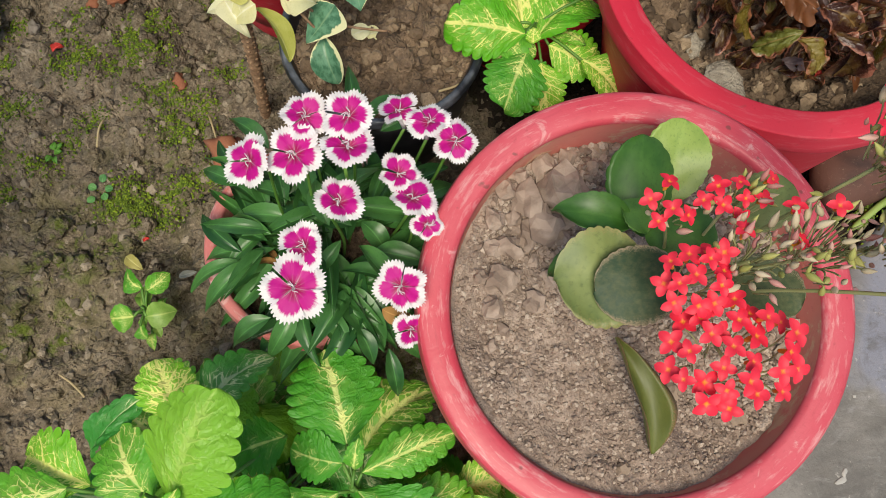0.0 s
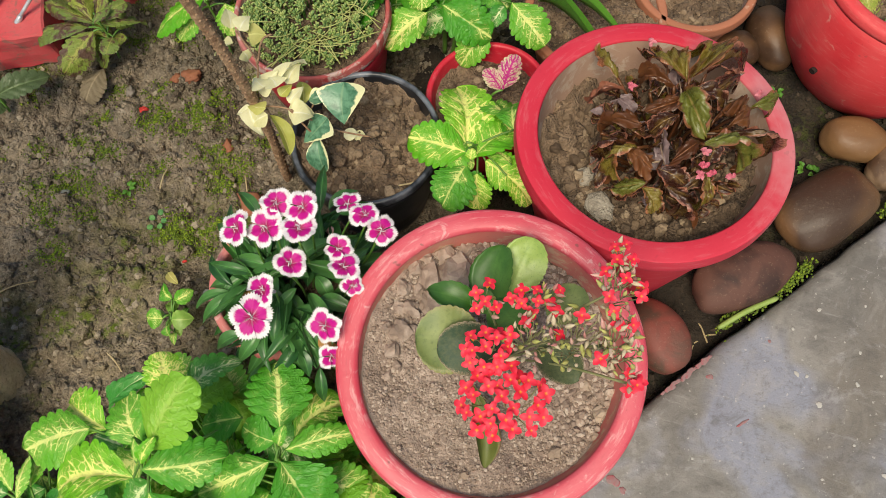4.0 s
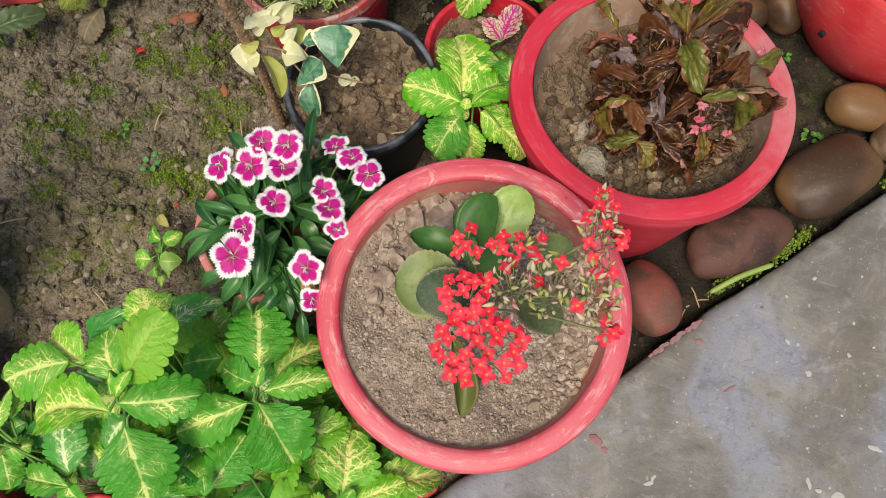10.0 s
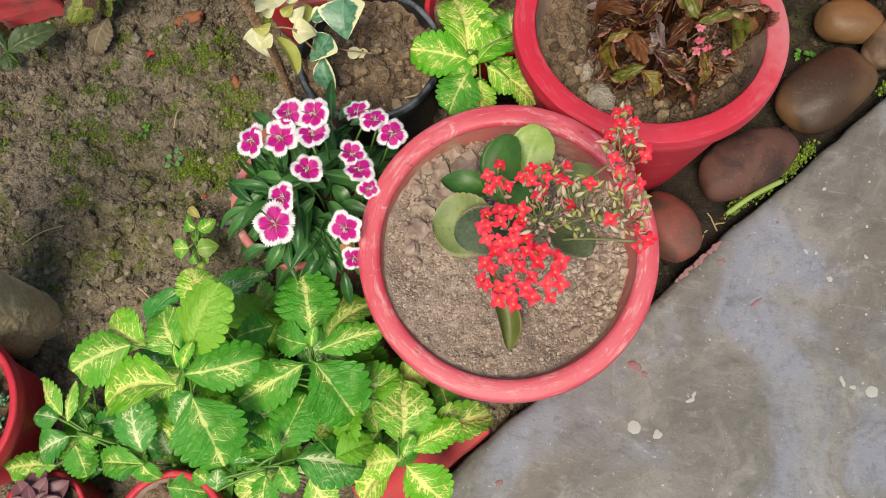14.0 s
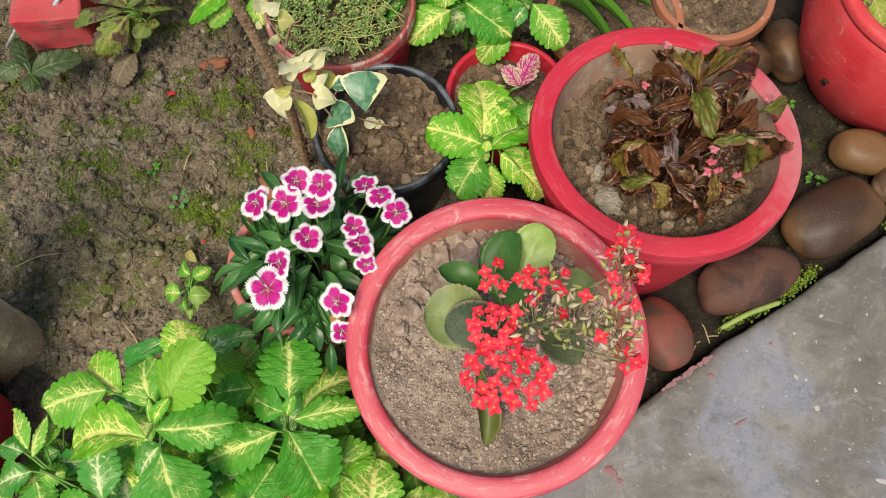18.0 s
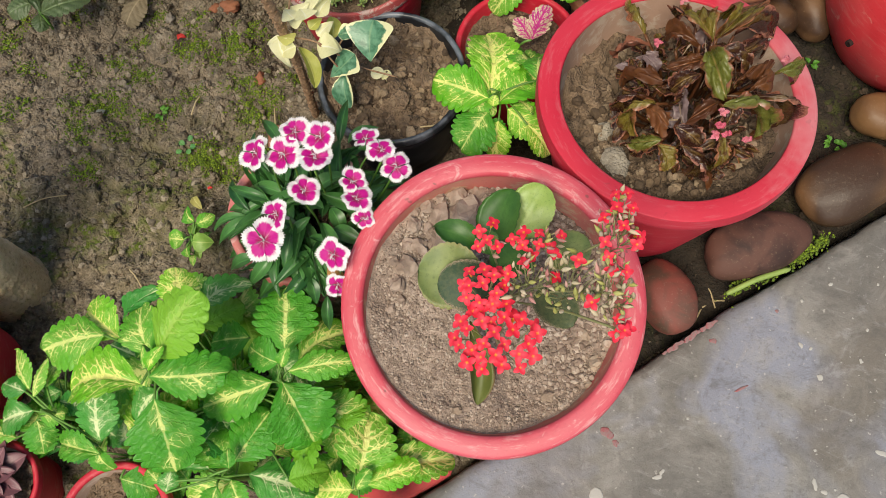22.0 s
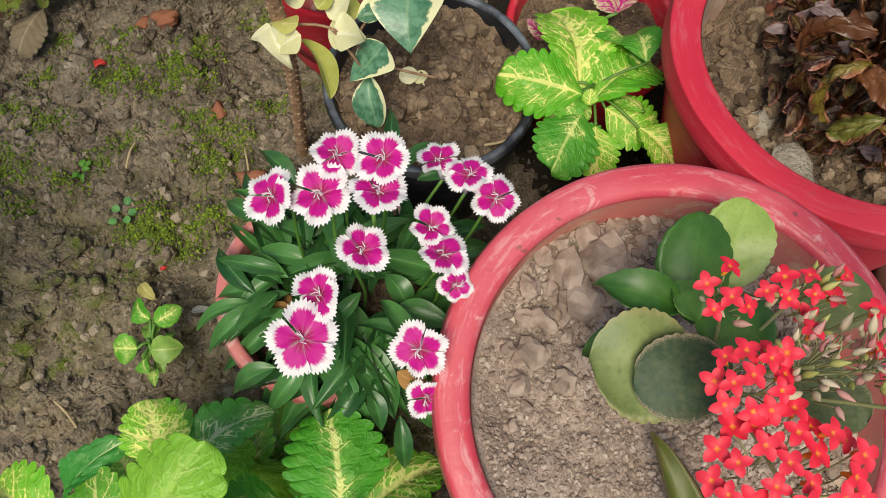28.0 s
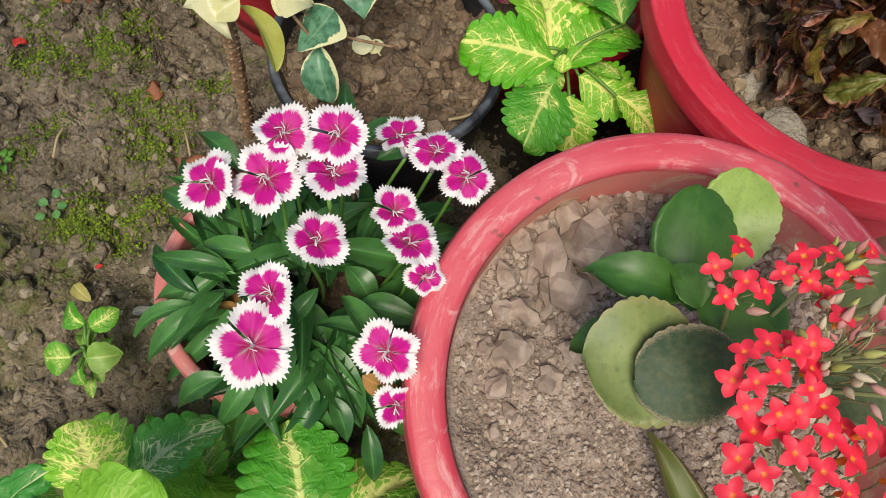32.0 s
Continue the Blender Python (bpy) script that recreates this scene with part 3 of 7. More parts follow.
pot_terra = pot("flower_pot", "old terracotta bowl with a strap leaved plant", 0.158, 0.485, 0.07, 0.093, -0.03, 0.07, TERRA, INNER2, DARK_SOIL,
                lip=0.018, wall=0.009, soil_drop=0.02, seed=10, lipout=0.003, round_lip=0.003)
pot_terra_back = pot("flower_pot", "terracotta pot behind the begonia", 0.293, 0.53, 0.07, 0.082, -0.03, 0.06, TERRA, INNER2, DARK_SOIL,
                     lip=0.018, wall=0.008, soil_drop=0.025, seed=11, lipout=0.003, round_lip=0.003)
pot_rosette = pot("flower_pot", "small red pot with a purple rosette", -0.54, -0.205, 0.06, 0.05, -0.03, 0.04, RED, INNER2, DARK_SOIL,
                  lip=0.014, wall=0.005, soil_drop=0.015, seed=12, lipout=0.003, round_lip=0.003)


# ---- stones along the edge ----
def river_stone(label, x, y, z, a, b, c, turn, seed, material, tilt=0):
    bm = bmesh.new()
    bmesh.ops.create_icosphere(bm, subdivisions=4, radius=1)
    for v in bm.verts:
        p = v.co.copy()
        q = Vector([math.copysign(abs(t) ** 0.88, t) for t in p])
        k = 1 + 0.17 * noise.noise(p * 0.9 + Vector((seed * 5.3, 0, seed))) + 0.02 * noise.noise(p * 3 + Vector((seed, 2, 0)))
        v.co = Vector((q.x * a, q.y * b, q.z * c)) * k
    for f in bm.faces:
        f.smooth = True
    ob = part("river_stone", bm, material)
    ob.matrix_basis = pose(x, y, z, 0, tilt, turn)
    return tagged(ob, label, "stone", "river stones along the slab")


river_stone("smooth brown oval river stone", 0.430, 0.224, 0.012, 0.067, 0.045, 0.034, 30, 1, STONE)
river_stone("dark purple brown river stone", 0.314, 0.139, 0.006, 0.066, 0.037, 0.03, 20, 2, STONE_RED)
river_stone("reddish brown river stone touching the pots", 0.207, 0.07, 0.004, 0.046, 0.033, 0.028, -60, 3, STONE_CLAY)
river_stone("tan rounded river stone", 0.484, 0.317, 0.01, 0.044, 0.028, 0.026, -10, 4, STONE_TAN)
river_stone("pale brown long river stone", 0.541, 0.286, 0.01, 0.052, 0.03, 0.028, 28, 5, STONE_PALE)
river_stone("large beige river stone", 0.655, 0.38, 0.01, 0.06, 0.04, 0.03, 23, 6, STONE_PALE)
river_stone("small brown river stone", 0.352, 0.46, 0.01, 0.03, 0.024, 0.022, 0, 7, STONE)
river_stone("brown river stone beside the round pot", 0.401, 0.475, 0.01, 0.045, 0.03, 0.028, -77, 8, STONE)


# ---- post ----
n = Nodes("weathered_post", 0.9)
c = n.coords()
grain, blotch = n.noise(c, 210, 4, 0.7), n.noise(c, 16, 5, 0.65)
pcol = n.mix(n.ramp(blotch, (0.38, 0.0), (0.62, 1.0)), (0.5, 0.37, 0.22), (0.74, 0.6, 0.4))
pcol = n.mix(n.math('MULTIPLY', n.ramp(grain, (0.3, 1.0), (0.46, 0.0)), 0.6), pcol, (0.14, 0.1, 0.06))
pcol = n.mix(n.math('MULTIPLY', n.ramp(grain, (0.56, 0.0), (0.68, 1.0)), 0.5), pcol, (0.72, 0.62, 0.48))
POST = n.done(pcol, 0.9, n.bump(grain, 0.8, 0.002))
pa, ph = np.meshgrid(np.linspace(0, 2 * math.pi, 120, endpoint=False), np.concatenate([np.arange(-0.06, 0.45, 0.0035), np.linspace(0.5, 0.98, 10)]))
pr = 0.046 - 0.0028 * ph + 0.0045 * fbm(pa * 7.3, ph * 60, 2.0, 3, 51) + 0.003 * fbm(pa * 20, ph * 180, 2.0, 2, 57)
post_pts = np.stack([pr * np.cos(pa), pr * np.sin(pa), ph], -1)
post_pts = np.concatenate([post_pts, post_pts[-1:] * np.array([0.01, 0.01, 1.0])])
post = mesh_part("post", from_grid("post", post_pts, wrap=True), POST)
post.matrix_basis = pose(-0.625, 0.044, 0)
tagged(post, "weathered tan round post standing in the soil", "post")
# ---- leaves ----
def leaf_mesh(name, shape, teeth=0, depth=0.1, bend=0.2, fold=0.15, ruffle=0.0, nu=36, nv=4, seed=0, thick=0.0, side=6.5, twist=0.0, cup=1.0, crumple=0.0, round_ends=False):
    """A leaf of unit length and width along x. shape: half width along it; teeth: scallops a side; ruffle: puffed up between the side veins."""
    rs = np.random.RandomState(seed)
    u = np.linspace(0, 1, nu + 1)[:, None]
    if round_ends:
        u = (1 - np.cos(math.pi * u)) / 2
    v = np.linspace(-1, 1, 2 * nv + 1)[None, :]
    a = np.abs(v)
    hw = shape(u)
    tooth = np.abs(np.sin(math.pi * teeth * u)) ** 0.6 - 0.7 if teeth else 0 * u
    edge = hw * (1 + depth * tooth * a ** 3 * np.clip(hw / 0.3, 0, 1))
    y = v * edge
    x = u + 0 * v + (0.12 * depth * tooth * a ** 3 if teeth else 0)
    wob = rs.uniform(-1, 1, 4)
    z = bend * (u * (1 - u) * 1.0) - 0.5 * bend * u * u + fold * a ** cup * hw + 0 * v
    puff = np.sqrt(np.abs(np.sin(math.pi * (u * side - a * 1.5))))
    z = z + ruffle * (puff * (0.75 + 0.5 * np.abs(np.sin(math.pi * (a * 2.6 + 0.4 * np.sin(9 * u + seed)))))) * np.minimum(1, a * 4) * (1.25 - a) * 2 * hw
    z = z + 0.05 * wob[0] * np.sin(5 * u + 3 * wob[1]) * v + 0.04 * wob[2] * np.sin(9 * u + 5 * wob[3] + 3 * v) * a + twist * v * u
    if crumple:
        z = z + crumple * (np.sin(7 * u + 4 * v + 6 * wob[0]) * a + 0.6 * np.sin(13 * u - 6 * v + 5 * wob[1]) * a ** 2) + crumple * 1.5 * wob[2] * a ** 3 * np.sin(4 * u)
        x = x + crumple * 0.5 * np.sin(9 * v + 4 * wob[1]) * u ** 2
        y = y * (1 - min(0.25, crumple * 2) * a * np.abs(np.sin(5 * u + 3 * wob[3])))
    y = y + 0.05 * wob[3] * np.sin(math.pi * u)
    pts = np.stack([x, y, z], -1)
    uv = np.stack([u + 0 * v, (v + 1) / 2 + 0 * u], -1)
    if thick:
        low = pts.copy()
        low[..., 2] -= thick * np.sqrt(np.clip(1 - a ** 2 * 0.98, 0, 1)) * np.sqrt(np.clip(np.sin(math.pi * np.clip(u, 0.01, 0.99)), 0, 1))
        pts = np.concatenate([pts, low[:, ::-1]], 1)
        uv = np.concatenate([uv, uv[:, ::-1]], 1)
        pts = np.concatenate([pts, pts[:, :1]], 1)
        uv = np.concatenate([uv, uv[:, :1]], 1)
    return from_grid(name, pts, uv)


def ovate(u, wide=0.35):
    """Half width of an egg-shaped, pointed leaf, 0.5 at most."""
    w = np.where(u < wide, np.sin(0.5 * math.pi * np.clip(u / wide, 0, 1)) ** 0.5, np.cos(0.5 * math.pi * np.clip((u - wide) / (1 - wide), 0, 1)) ** 0.72)
    return 0.5 * np.clip(w, 0.02, 1)


def broad(u):
    """Half width of a blunt coleus leaf with a wedge at its foot."""
    w = np.where(u < 0.4, np.clip(u / 0.4, 0, 1) ** 0.85 * (1.25 - 0.25 * np.clip(u / 0.4, 0, 1)), np.sqrt(np.clip(1 - (np.clip(u - 0.4, 0, 1) / 0.6) ** 2.3, 0, 1)))
    return 0.5 * np.clip(w, 0.03, 1)


def spoon(u):
    return 0.5 * np.clip(np.sin(math.pi * np.clip(u, 0, 1) ** 1.15) ** 0.55, 0.06, 1)


def lance(u):
    return 0.5 * np.clip(np.sin(math.pi * np.clip(u, 0, 1) ** 0.8) ** 0.9, 0.03, 1)


def set_leaf(mesh, mat, parent, row, roll=0.0, name="leaf", inv=None):
    """Lays a leaf from its foot to its tip. row: foot, tip, width."""
    b, t, w = Vector(row[:3]), Vector(row[3:6]), row[6]
    d = t - b
    L = d.length
    x = d / L
    y = Vector((0, 0, 1)).cross(x)
    y.normalize()
    y = Matrix.Rotation(radians(roll), 3, x) @ y
    z = x.cross(y)
    m = Matrix(((x.x * L, y.x * w, z.x * L, b.x), (x.y * L, y.y * w, z.y * L, b.y), (x.z * L, y.z * w, z.z * L, b.z), (0, 0, 0, 1)))
    if inv is not None:
        m = inv @ m
    return mesh_part(name, mesh, mat, parent, m=m)


def leaf_uv(n):
    """u along the leaf and the distance from its midrib, 0 to 1."""
    s = n.node("SeparateXYZ")
    n.link(n.coords("UV"), s.inputs[0])
    a = n.math('MULTIPLY', n.math('ABSOLUTE', n.math('SUBTRACT', s.outputs[1], 0.5)), 2.0)
    return s.outputs[0], a


def coleus_material(name, green, deep, vein, amount, spread=0.0, blush=None):
    """Scalloped leaf with pale veins that widen into cream patches along the midrib, with green islands left between them."""
    n = Nodes(name, 0.45)
    u, a = leaf_uv(n)
    r = rand_of(n)
    sv = n.node("SeparateXYZ")
    n.link(n.coords("UV"), sv.inputs[0])
    cell = n.node("CombineXYZ")
    n.link(n.math('MULTIPLY', u, 3.0), cell.inputs[0])
    n.link(n.math('MULTIPLY', sv.outputs[1], 2.4), cell.inputs[1])
    n.link(n.math('MULTIPLY', r, 40.0), cell.inputs[2])
    blot = n.noise(cell, 1.3, 2, 0.55, 0.4)
    fine = n.noise(cell, 6.0, 4, 0.65, 0.5)
    wob = n.math('MULTIPLY', n.math('SUBTRACT', fine, 0.5), 0.3)
    grid = n.node("CombineXYZ")
    n.link(n.math('ADD', n.math('SUBTRACT', n.math('MULTIPLY', u, 3.2), n.math('MULTIPLY', a, 0.9)), wob), grid.inputs[0])
    n.link(n.math('ADD', n.math('MULTIPLY', sv.outputs[1], 2.6), wob), grid.inputs[1])
    n.link(n.math('MULTIPLY', r, 40.0), grid.inputs[2])
    net = n.node("TexVoronoi")
    net.feature = 'DISTANCE_TO_EDGE'
    net.inputs["Scale"].default_value = 3.7
    n.link(grid, net.inputs["Vector"])
    # distances to the net, to the side veins that run forward from the midrib, and to the midrib
    s = n.math('FRACT', n.math('ADD', n.math('SUBTRACT', n.math('MULTIPLY', u, 5.2), n.math('MULTIPLY', a, 1.5)), n.math('MULTIPLY', wob, 0.7)))
    s = n.math('SUBTRACT', 0.5, n.math('ABSOLUTE', n.math('SUBTRACT', s, 0.5)))
    reach = n.math('ADD', n.math('MULTIPLY', n.math('SUBTRACT', 1.0, a), 0.75), n.math('MULTIPLY', n.math('SUBTRACT', blot, 0.5), 2.1))
    reach = n.math('ADD', reach, n.math('ADD', n.math('MULTIPLY', n.math('SUBTRACT', r, 0.5), 0.6), spread - 0.12))
    reach = n.math('MINIMUM', n.math('MAXIMUM', reach, 0.0), 1.0)
    near = n.math('MINIMUM', net.outputs[0], n.math('MULTIPLY', s, 0.7))
    wide = n.math('ADD', n.math('MULTIPLY', n.math('POWER', reach, 1.5), 0.105), 0.0)
    m = n.math('DIVIDE', n.math('SUBTRACT', wide, near), 0.022)
    m = n.math('MINIMUM', n.math('MAXIMUM', m, 0.0), 1.0)
    mid = n.math('SUBTRACT', n.math('ADD', 0.035, n.math('MULTIPLY', reach, 0.09)), a)
    mid = n.math('MINIMUM', n.math('MAXIMUM', n.math('MULTIPLY', mid, 28.0), 0.0), 1.0)
    m = n.math('MULTIPLY', n.math('MAXIMUM', m, n.math('MULTIPLY', mid, n.math('ADD', 0.45, n.math('MULTIPLY', reach, 0.55)))), amount)
    tone = n.math('ADD', n.math('MULTIPLY', fine, 0.5), n.math('MULTIPLY', r, 0.5))
    base = n.mix(n.ramp(tone, (0.3, 0.0), (0.7, 1.0)), deep, green)
    base = n.mix(n.math('MULTIPLY', reach, 0.4), base, tuple(0.6 * g_ + 0.4 * v_ for g_, v_ in zip(green, vein)))
    col = n.mix(m, base, vein)
    if blush:
        col = n.mix(n.math('MULTIPLY', n.ramp(n.math('ADD', n.math('MULTIPLY', blot, 0.6), n.math('MULTIPLY', fine, 0.4)), (0.5, 0.0), (0.57, 1.0)), 0.9), col, blush)
    h = n.math('MINIMUM', n.math('MULTIPLY', near, 6.0), 1.0)
    return n.done(col, n.math('ADD', 0.36, n.math('MULTIPLY', fine, 0.2)), n.bump(h, 0.3, 0.02), 0.22, col)


LIME_LEAF = coleus_material("lime_coleus", (0.145, 0.47, 0.03), (0.062, 0.32, 0.022), (0.8, 0.85, 0.29), 1.0, 0.06)
GREEN_LEAF = coleus_material("green_coleus", (0.085, 0.38, 0.05), (0.038, 0.26, 0.034), (0.8, 0.88, 0.5), 1.0, 0.0)
BRIGHT_LEAF = coleus_material("yellow_coleus", (0.21, 0.58, 0.022), (0.11, 0.45, 0.014), (0.88, 0.9, 0.28), 1.0, 0.26)
PLAIN_LEAF = coleus_material("plain_light_green_coleus", (0.22, 0.5, 0.04), (0.16, 0.43, 0.03), (0.6, 0.8, 0.2), 0.4, -0.4)
PURPLE_LEAF = coleus_material("purple_coleus", (0.3, 0.38, 0.05), (0.16, 0.24, 0.05), (0.55, 0.52, 0.14), 0.7, 0.05, (0.1, 0.03, 0.04))


def plain_leaf(name, a, b, rough=0.4, trans=0.2, edge=None, edge_at=0.8, scale=40, rib=0.35):
    n = Nodes(name, rough)
    u, q = leaf_uv(n)
    r = rand_of(n)
    c = n.coords()
    g = n.noise(c, scale, 4, 0.6)
    col = n.mix(n.ramp(n.math('ADD', n.math('MULTIPLY', g, 0.6), n.math('MULTIPLY', r, 0.4)), (0.3, 0.0), (0.7, 1.0)), a, b)
    col = n.mix(n.math('MULTIPLY', n.ramp(q, (0.02, 1.0), (0.09, 0.0)), rib), col, tuple(min(1, v * 2.2 + 0.02) for v in b))
    col = n.mix(n.math('MULTIPLY', n.ramp(n.noise(c, scale * 7, 3, 0.7), (0.3, 1.0), (0.46, 0.0)), 0.35), col, tuple(v * 0.6 for v in a))
    if edge:
        e = n.math('ADD', q, n.math('MULTIPLY', n.math('SUBTRACT', n.noise(c, 90, 3), 0.5), 0.7))
        col = n.mix(n.ramp(e, (edge_at - 0.08, 0.0), (edge_at + 0.08, 1.0)), col, edge)
    return n.done(col, n.math('ADD', rough - 0.08, n.math('MULTIPLY', g, 0.2)), n.bump(g, 0.2, 0.001), trans, col)


STEM_GREEN = plain_leaf("green_stem", (0.07, 0.18, 0.025), (0.13, 0.28, 0.05), 0.5, 0.0)
COLEUS = [leaf_mesh("leaf", lambda u: broad(u), 8, 0.19, b, f, 0.05, 112, 8, k, 0, 5.2, tw)
          for k, (b, f, tw) in enumerate(((0.3, -0.14, 0.05), (0.42, 0.14, 0.12), (0.25, -0.2, -0.12), (0.55, 0.2, -0.08), (0.4, -0.24, 0.1)))]


def shoot(rows, label, foot, mats, seed, height=None, name="coleus", category="plant", group="", meshes=None, stem_r=0.0035, roll=30, stem_mat=None, first=None):
    """A leafy shoot: a stalk from its foot, a thin petiole to each leaf, and the leaves."""
    rs = np.random.RandomState(seed)
    meshes = meshes or COLEUS
    root = tagged(new(name), label, category, group)
    root.matrix_basis = Matrix.Translation(foot)
    inv = Matrix.Translation(-Vector(foot))
    cx, cy = np.mean([r[0] for r in rows]), np.mean([r[1] for r in rows])
    top = max(r[2] for r in rows)
    f = Vector(foot)
    axis_pts = curve_pts([f, f.lerp(Vector((cx, cy, top)), 0.5) + Vector((0.004, -0.003, 0.0)), Vector((cx, cy, top * 0.97))], 6)
    loc = lambda ps: [inv @ p for p in ps]
    mesh_part("stem", tube("stem", loc(axis_pts), list(np.linspace(stem_r, stem_r * 0.6, len(axis_pts))), 8), stem_mat or STEM_GREEN, root)
    for r in rows:
        b = Vector(r[:3])
        k = min(axis_pts, key=lambda p: (p - b).length + abs(p.z - b.z + 0.01) * 0.5)
        if (k - b).length > 0.002:
            mid = (k + b) / 2 + Vector((0, 0, 0.003))
            mesh_part("petiole", tube("petiole", loc(curve_pts([k, mid, b], 4)), 0.0013, 6), stem_mat or STEM_GREEN, root)
    for i, r in enumerate(rows):
        if meshes is COLEUS:
            r = (*r[:6], min(r[6] * 1.15, 0.95 * math.dist(r[:3], r[3:6])))
        set_leaf(meshes[rs.randint(len(meshes))], first if first and i == 0 else mats[rs.randint(len(mats))], root, r, rs.uniform(-roll, roll), inv=inv)
    return root


def filler(cx, cy, rx, ry, z0, z1, count, seed, size=(0.035, 0.06)):
    """Rows of lower leaves round a place."""
    rs = np.random.RandomState(seed)
    rows = []
    for _ in range(count):
        a, q = rs.uniform(0, 6.283), math.sqrt(rs.rand())
        x, y = cx + rx * q * math.cos(a), cy + ry * q * math.sin(a)
        L, h = rs.uniform(*size), rs.uniform(0, 6.283)
        z = rs.uniform(z0, z1)
        rows.append((x, y, z, x + L * math.cos(h), y + L * math.sin(h), z + rs.uniform(-0.015, 0.006), L * rs.uniform(0.65, 0.85)))
    return rows


SHOOT_TALL = [(-0.313, -0.08, 0.225, -0.28, -0.022, 0.265, 0.057),
    (-0.314, -0.023, 0.19, -0.322, 0.019, 0.2, 0.046),
    (-0.332, -0.073, 0.2, -0.353, -0.024, 0.21, 0.041),
    (-0.375, -0.036, 0.18, -0.338, -0.005, 0.21, 0.016),
    (-0.39, -0.053, 0.185, -0.461, -0.069, 0.175, 0.048),
    (-0.38, -0.052, 0.17, -0.431, -0.021, 0.165, 0.045),
    (-0.337, -0.102, 0.2, -0.427, -0.1, 0.185, 0.051),
    (-0.32, -0.098, 0.225, -0.244, -0.092, 0.235, 0.04),
    (-0.321, -0.116, 0.2, -0.299, -0.184, 0.17, 0.064),
    (-0.301, -0.018, 0.17, -0.255, 0.019, 0.175, 0.04),
    (-0.25, -0.04, 0.15, -0.293, -0.046, 0.15, 0.037),
    (-0.324, -0.092, 0.23, -0.325, -0.072, 0.245, 0.011),
    (-0.318, -0.094, 0.235, -0.307, -0.074, 0.25, 0.011),
    (-0.339, -0.101, 0.15, -0.368, -0.131, 0.13, 0.038)]
SHOOT_MID = [(-0.209, -0.055, 0.165, -0.214, 0.013, 0.17, 0.061),
    (-0.201, -0.076, 0.17, -0.135, -0.06, 0.175, 0.027),
    (-0.2, -0.058, 0.13, -0.147, -0.017, 0.14, 0.053),
    (-0.206, -0.087, 0.168, -0.167, -0.145, 0.14, 0.06),
    (-0.213, -0.067, 0.165, -0.25, -0.052, 0.16, 0.032),
    (-0.22, -0.085, 0.155, -0.3, -0.116, 0.135, 0.043),
    (-0.183, -0.095, 0.11, -0.126, -0.115, 0.1, 0.042),
    (-0.205, -0.074, 0.18, -0.201, -0.058, 0.195, 0.011),
    (-0.257, -0.136, 0.1, -0.294, -0.101, 0.1, 0.046),
    (-0.194, -0.116, 0.1, -0.221, -0.149, 0.08, 0.038)]
SHOOT_LOW = [(-0.254, -0.165, 0.13, -0.223, -0.113, 0.14, 0.047),
    (-0.263, -0.171, 0.12, -0.299, -0.136, 0.12, 0.05),
    (-0.237, -0.177, 0.13, -0.166, -0.189, 0.125, 0.05),
    (-0.252, -0.184, 0.14, -0.237, -0.21, 0.14, 0.025),
    (-0.269, -0.191, 0.13, -0.278, -0.223, 0.12, 0.038),
    (-0.289, -0.173, 0.1, -0.318, -0.143, 0.1, 0.039),
    (-0.253, -0.174, 0.15, -0.255, -0.157, 0.16, 0.013),
    (-0.23, -0.195, 0.1, -0.212, -0.23, 0.09, 0.038),
    (-0.324, -0.201, 0.12, -0.319, -0.181, 0.13, 0.028),
    (-0.332, -0.191, 0.12, -0.349, -0.179, 0.12, 0.019),
    (-0.309, -0.187, 0.1, -0.332, -0.165, 0.1, 0.032)]
SHOOT_EDGE = [(-0.132, -0.169, 0.085, -0.123, -0.103, 0.1, 0.06),
    (-0.123, -0.177, 0.09, -0.067, -0.152, 0.09, 0.029),
    (-0.11, -0.157, 0.06, -0.03, -0.14, 0.05, 0.039),
    (-0.129, -0.191, 0.085, -0.093, -0.236, 0.07, 0.052),
    (-0.137, -0.183, 0.085, -0.177, -0.186, 0.08, 0.038),
    (-0.142, -0.188, 0.075, -0.19, -0.22, 0.06, 0.04),
    (-0.157, -0.093, 0.07, -0.171, -0.047, 0.07, 0.037),
    (-0.138, -0.094, 0.06, -0.099, -0.09, 0.06, 0.037),
    (-0.16, -0.109, 0.06, -0.154, -0.147, 0.05, 0.04),
    (-0.13, -0.184, 0.1, -0.119, -0.163, 0.11, 0.015)]
SHOOT_SMALL = [(-0.496, -0.111, 0.1, -0.484, -0.067, 0.115, 0.018),
    (-0.507, -0.101, 0.09, -0.537, -0.059, 0.09, 0.031),
    (-0.511, -0.104, 0.09, -0.541, -0.095, 0.09, 0.023),
    (-0.488, -0.098, 0.09, -0.479, -0.063, 0.09, 0.022),
    (-0.481, -0.11, 0.07, -0.449, -0.109, 0.07, 0.025),
    (-0.503, -0.123, 0.08, -0.548, -0.139, 0.07, 0.035),
    (-0.497, -0.133, 0.08, -0.486, -0.169, 0.07, 0.038),
    (-0.489, -0.13, 0.09, -0.461, -0.124, 0.09, 0.025),
    (-0.521, -0.153, 0.07, -0.59, -0.147, 0.06, 0.03),
    (-0.465, -0.09, 0.05, -0.462, -0.101, 0.05, 0.021),
    (-0.402, -0.154, 0.12, -0.412, -0.102, 0.14, 0.041),
    (-0.4, -0.167, 0.12, -0.46, -0.156, 0.11, 0.028),
    (-0.409, -0.158, 0.11, -0.396, -0.184, 0.1, 0.03)]
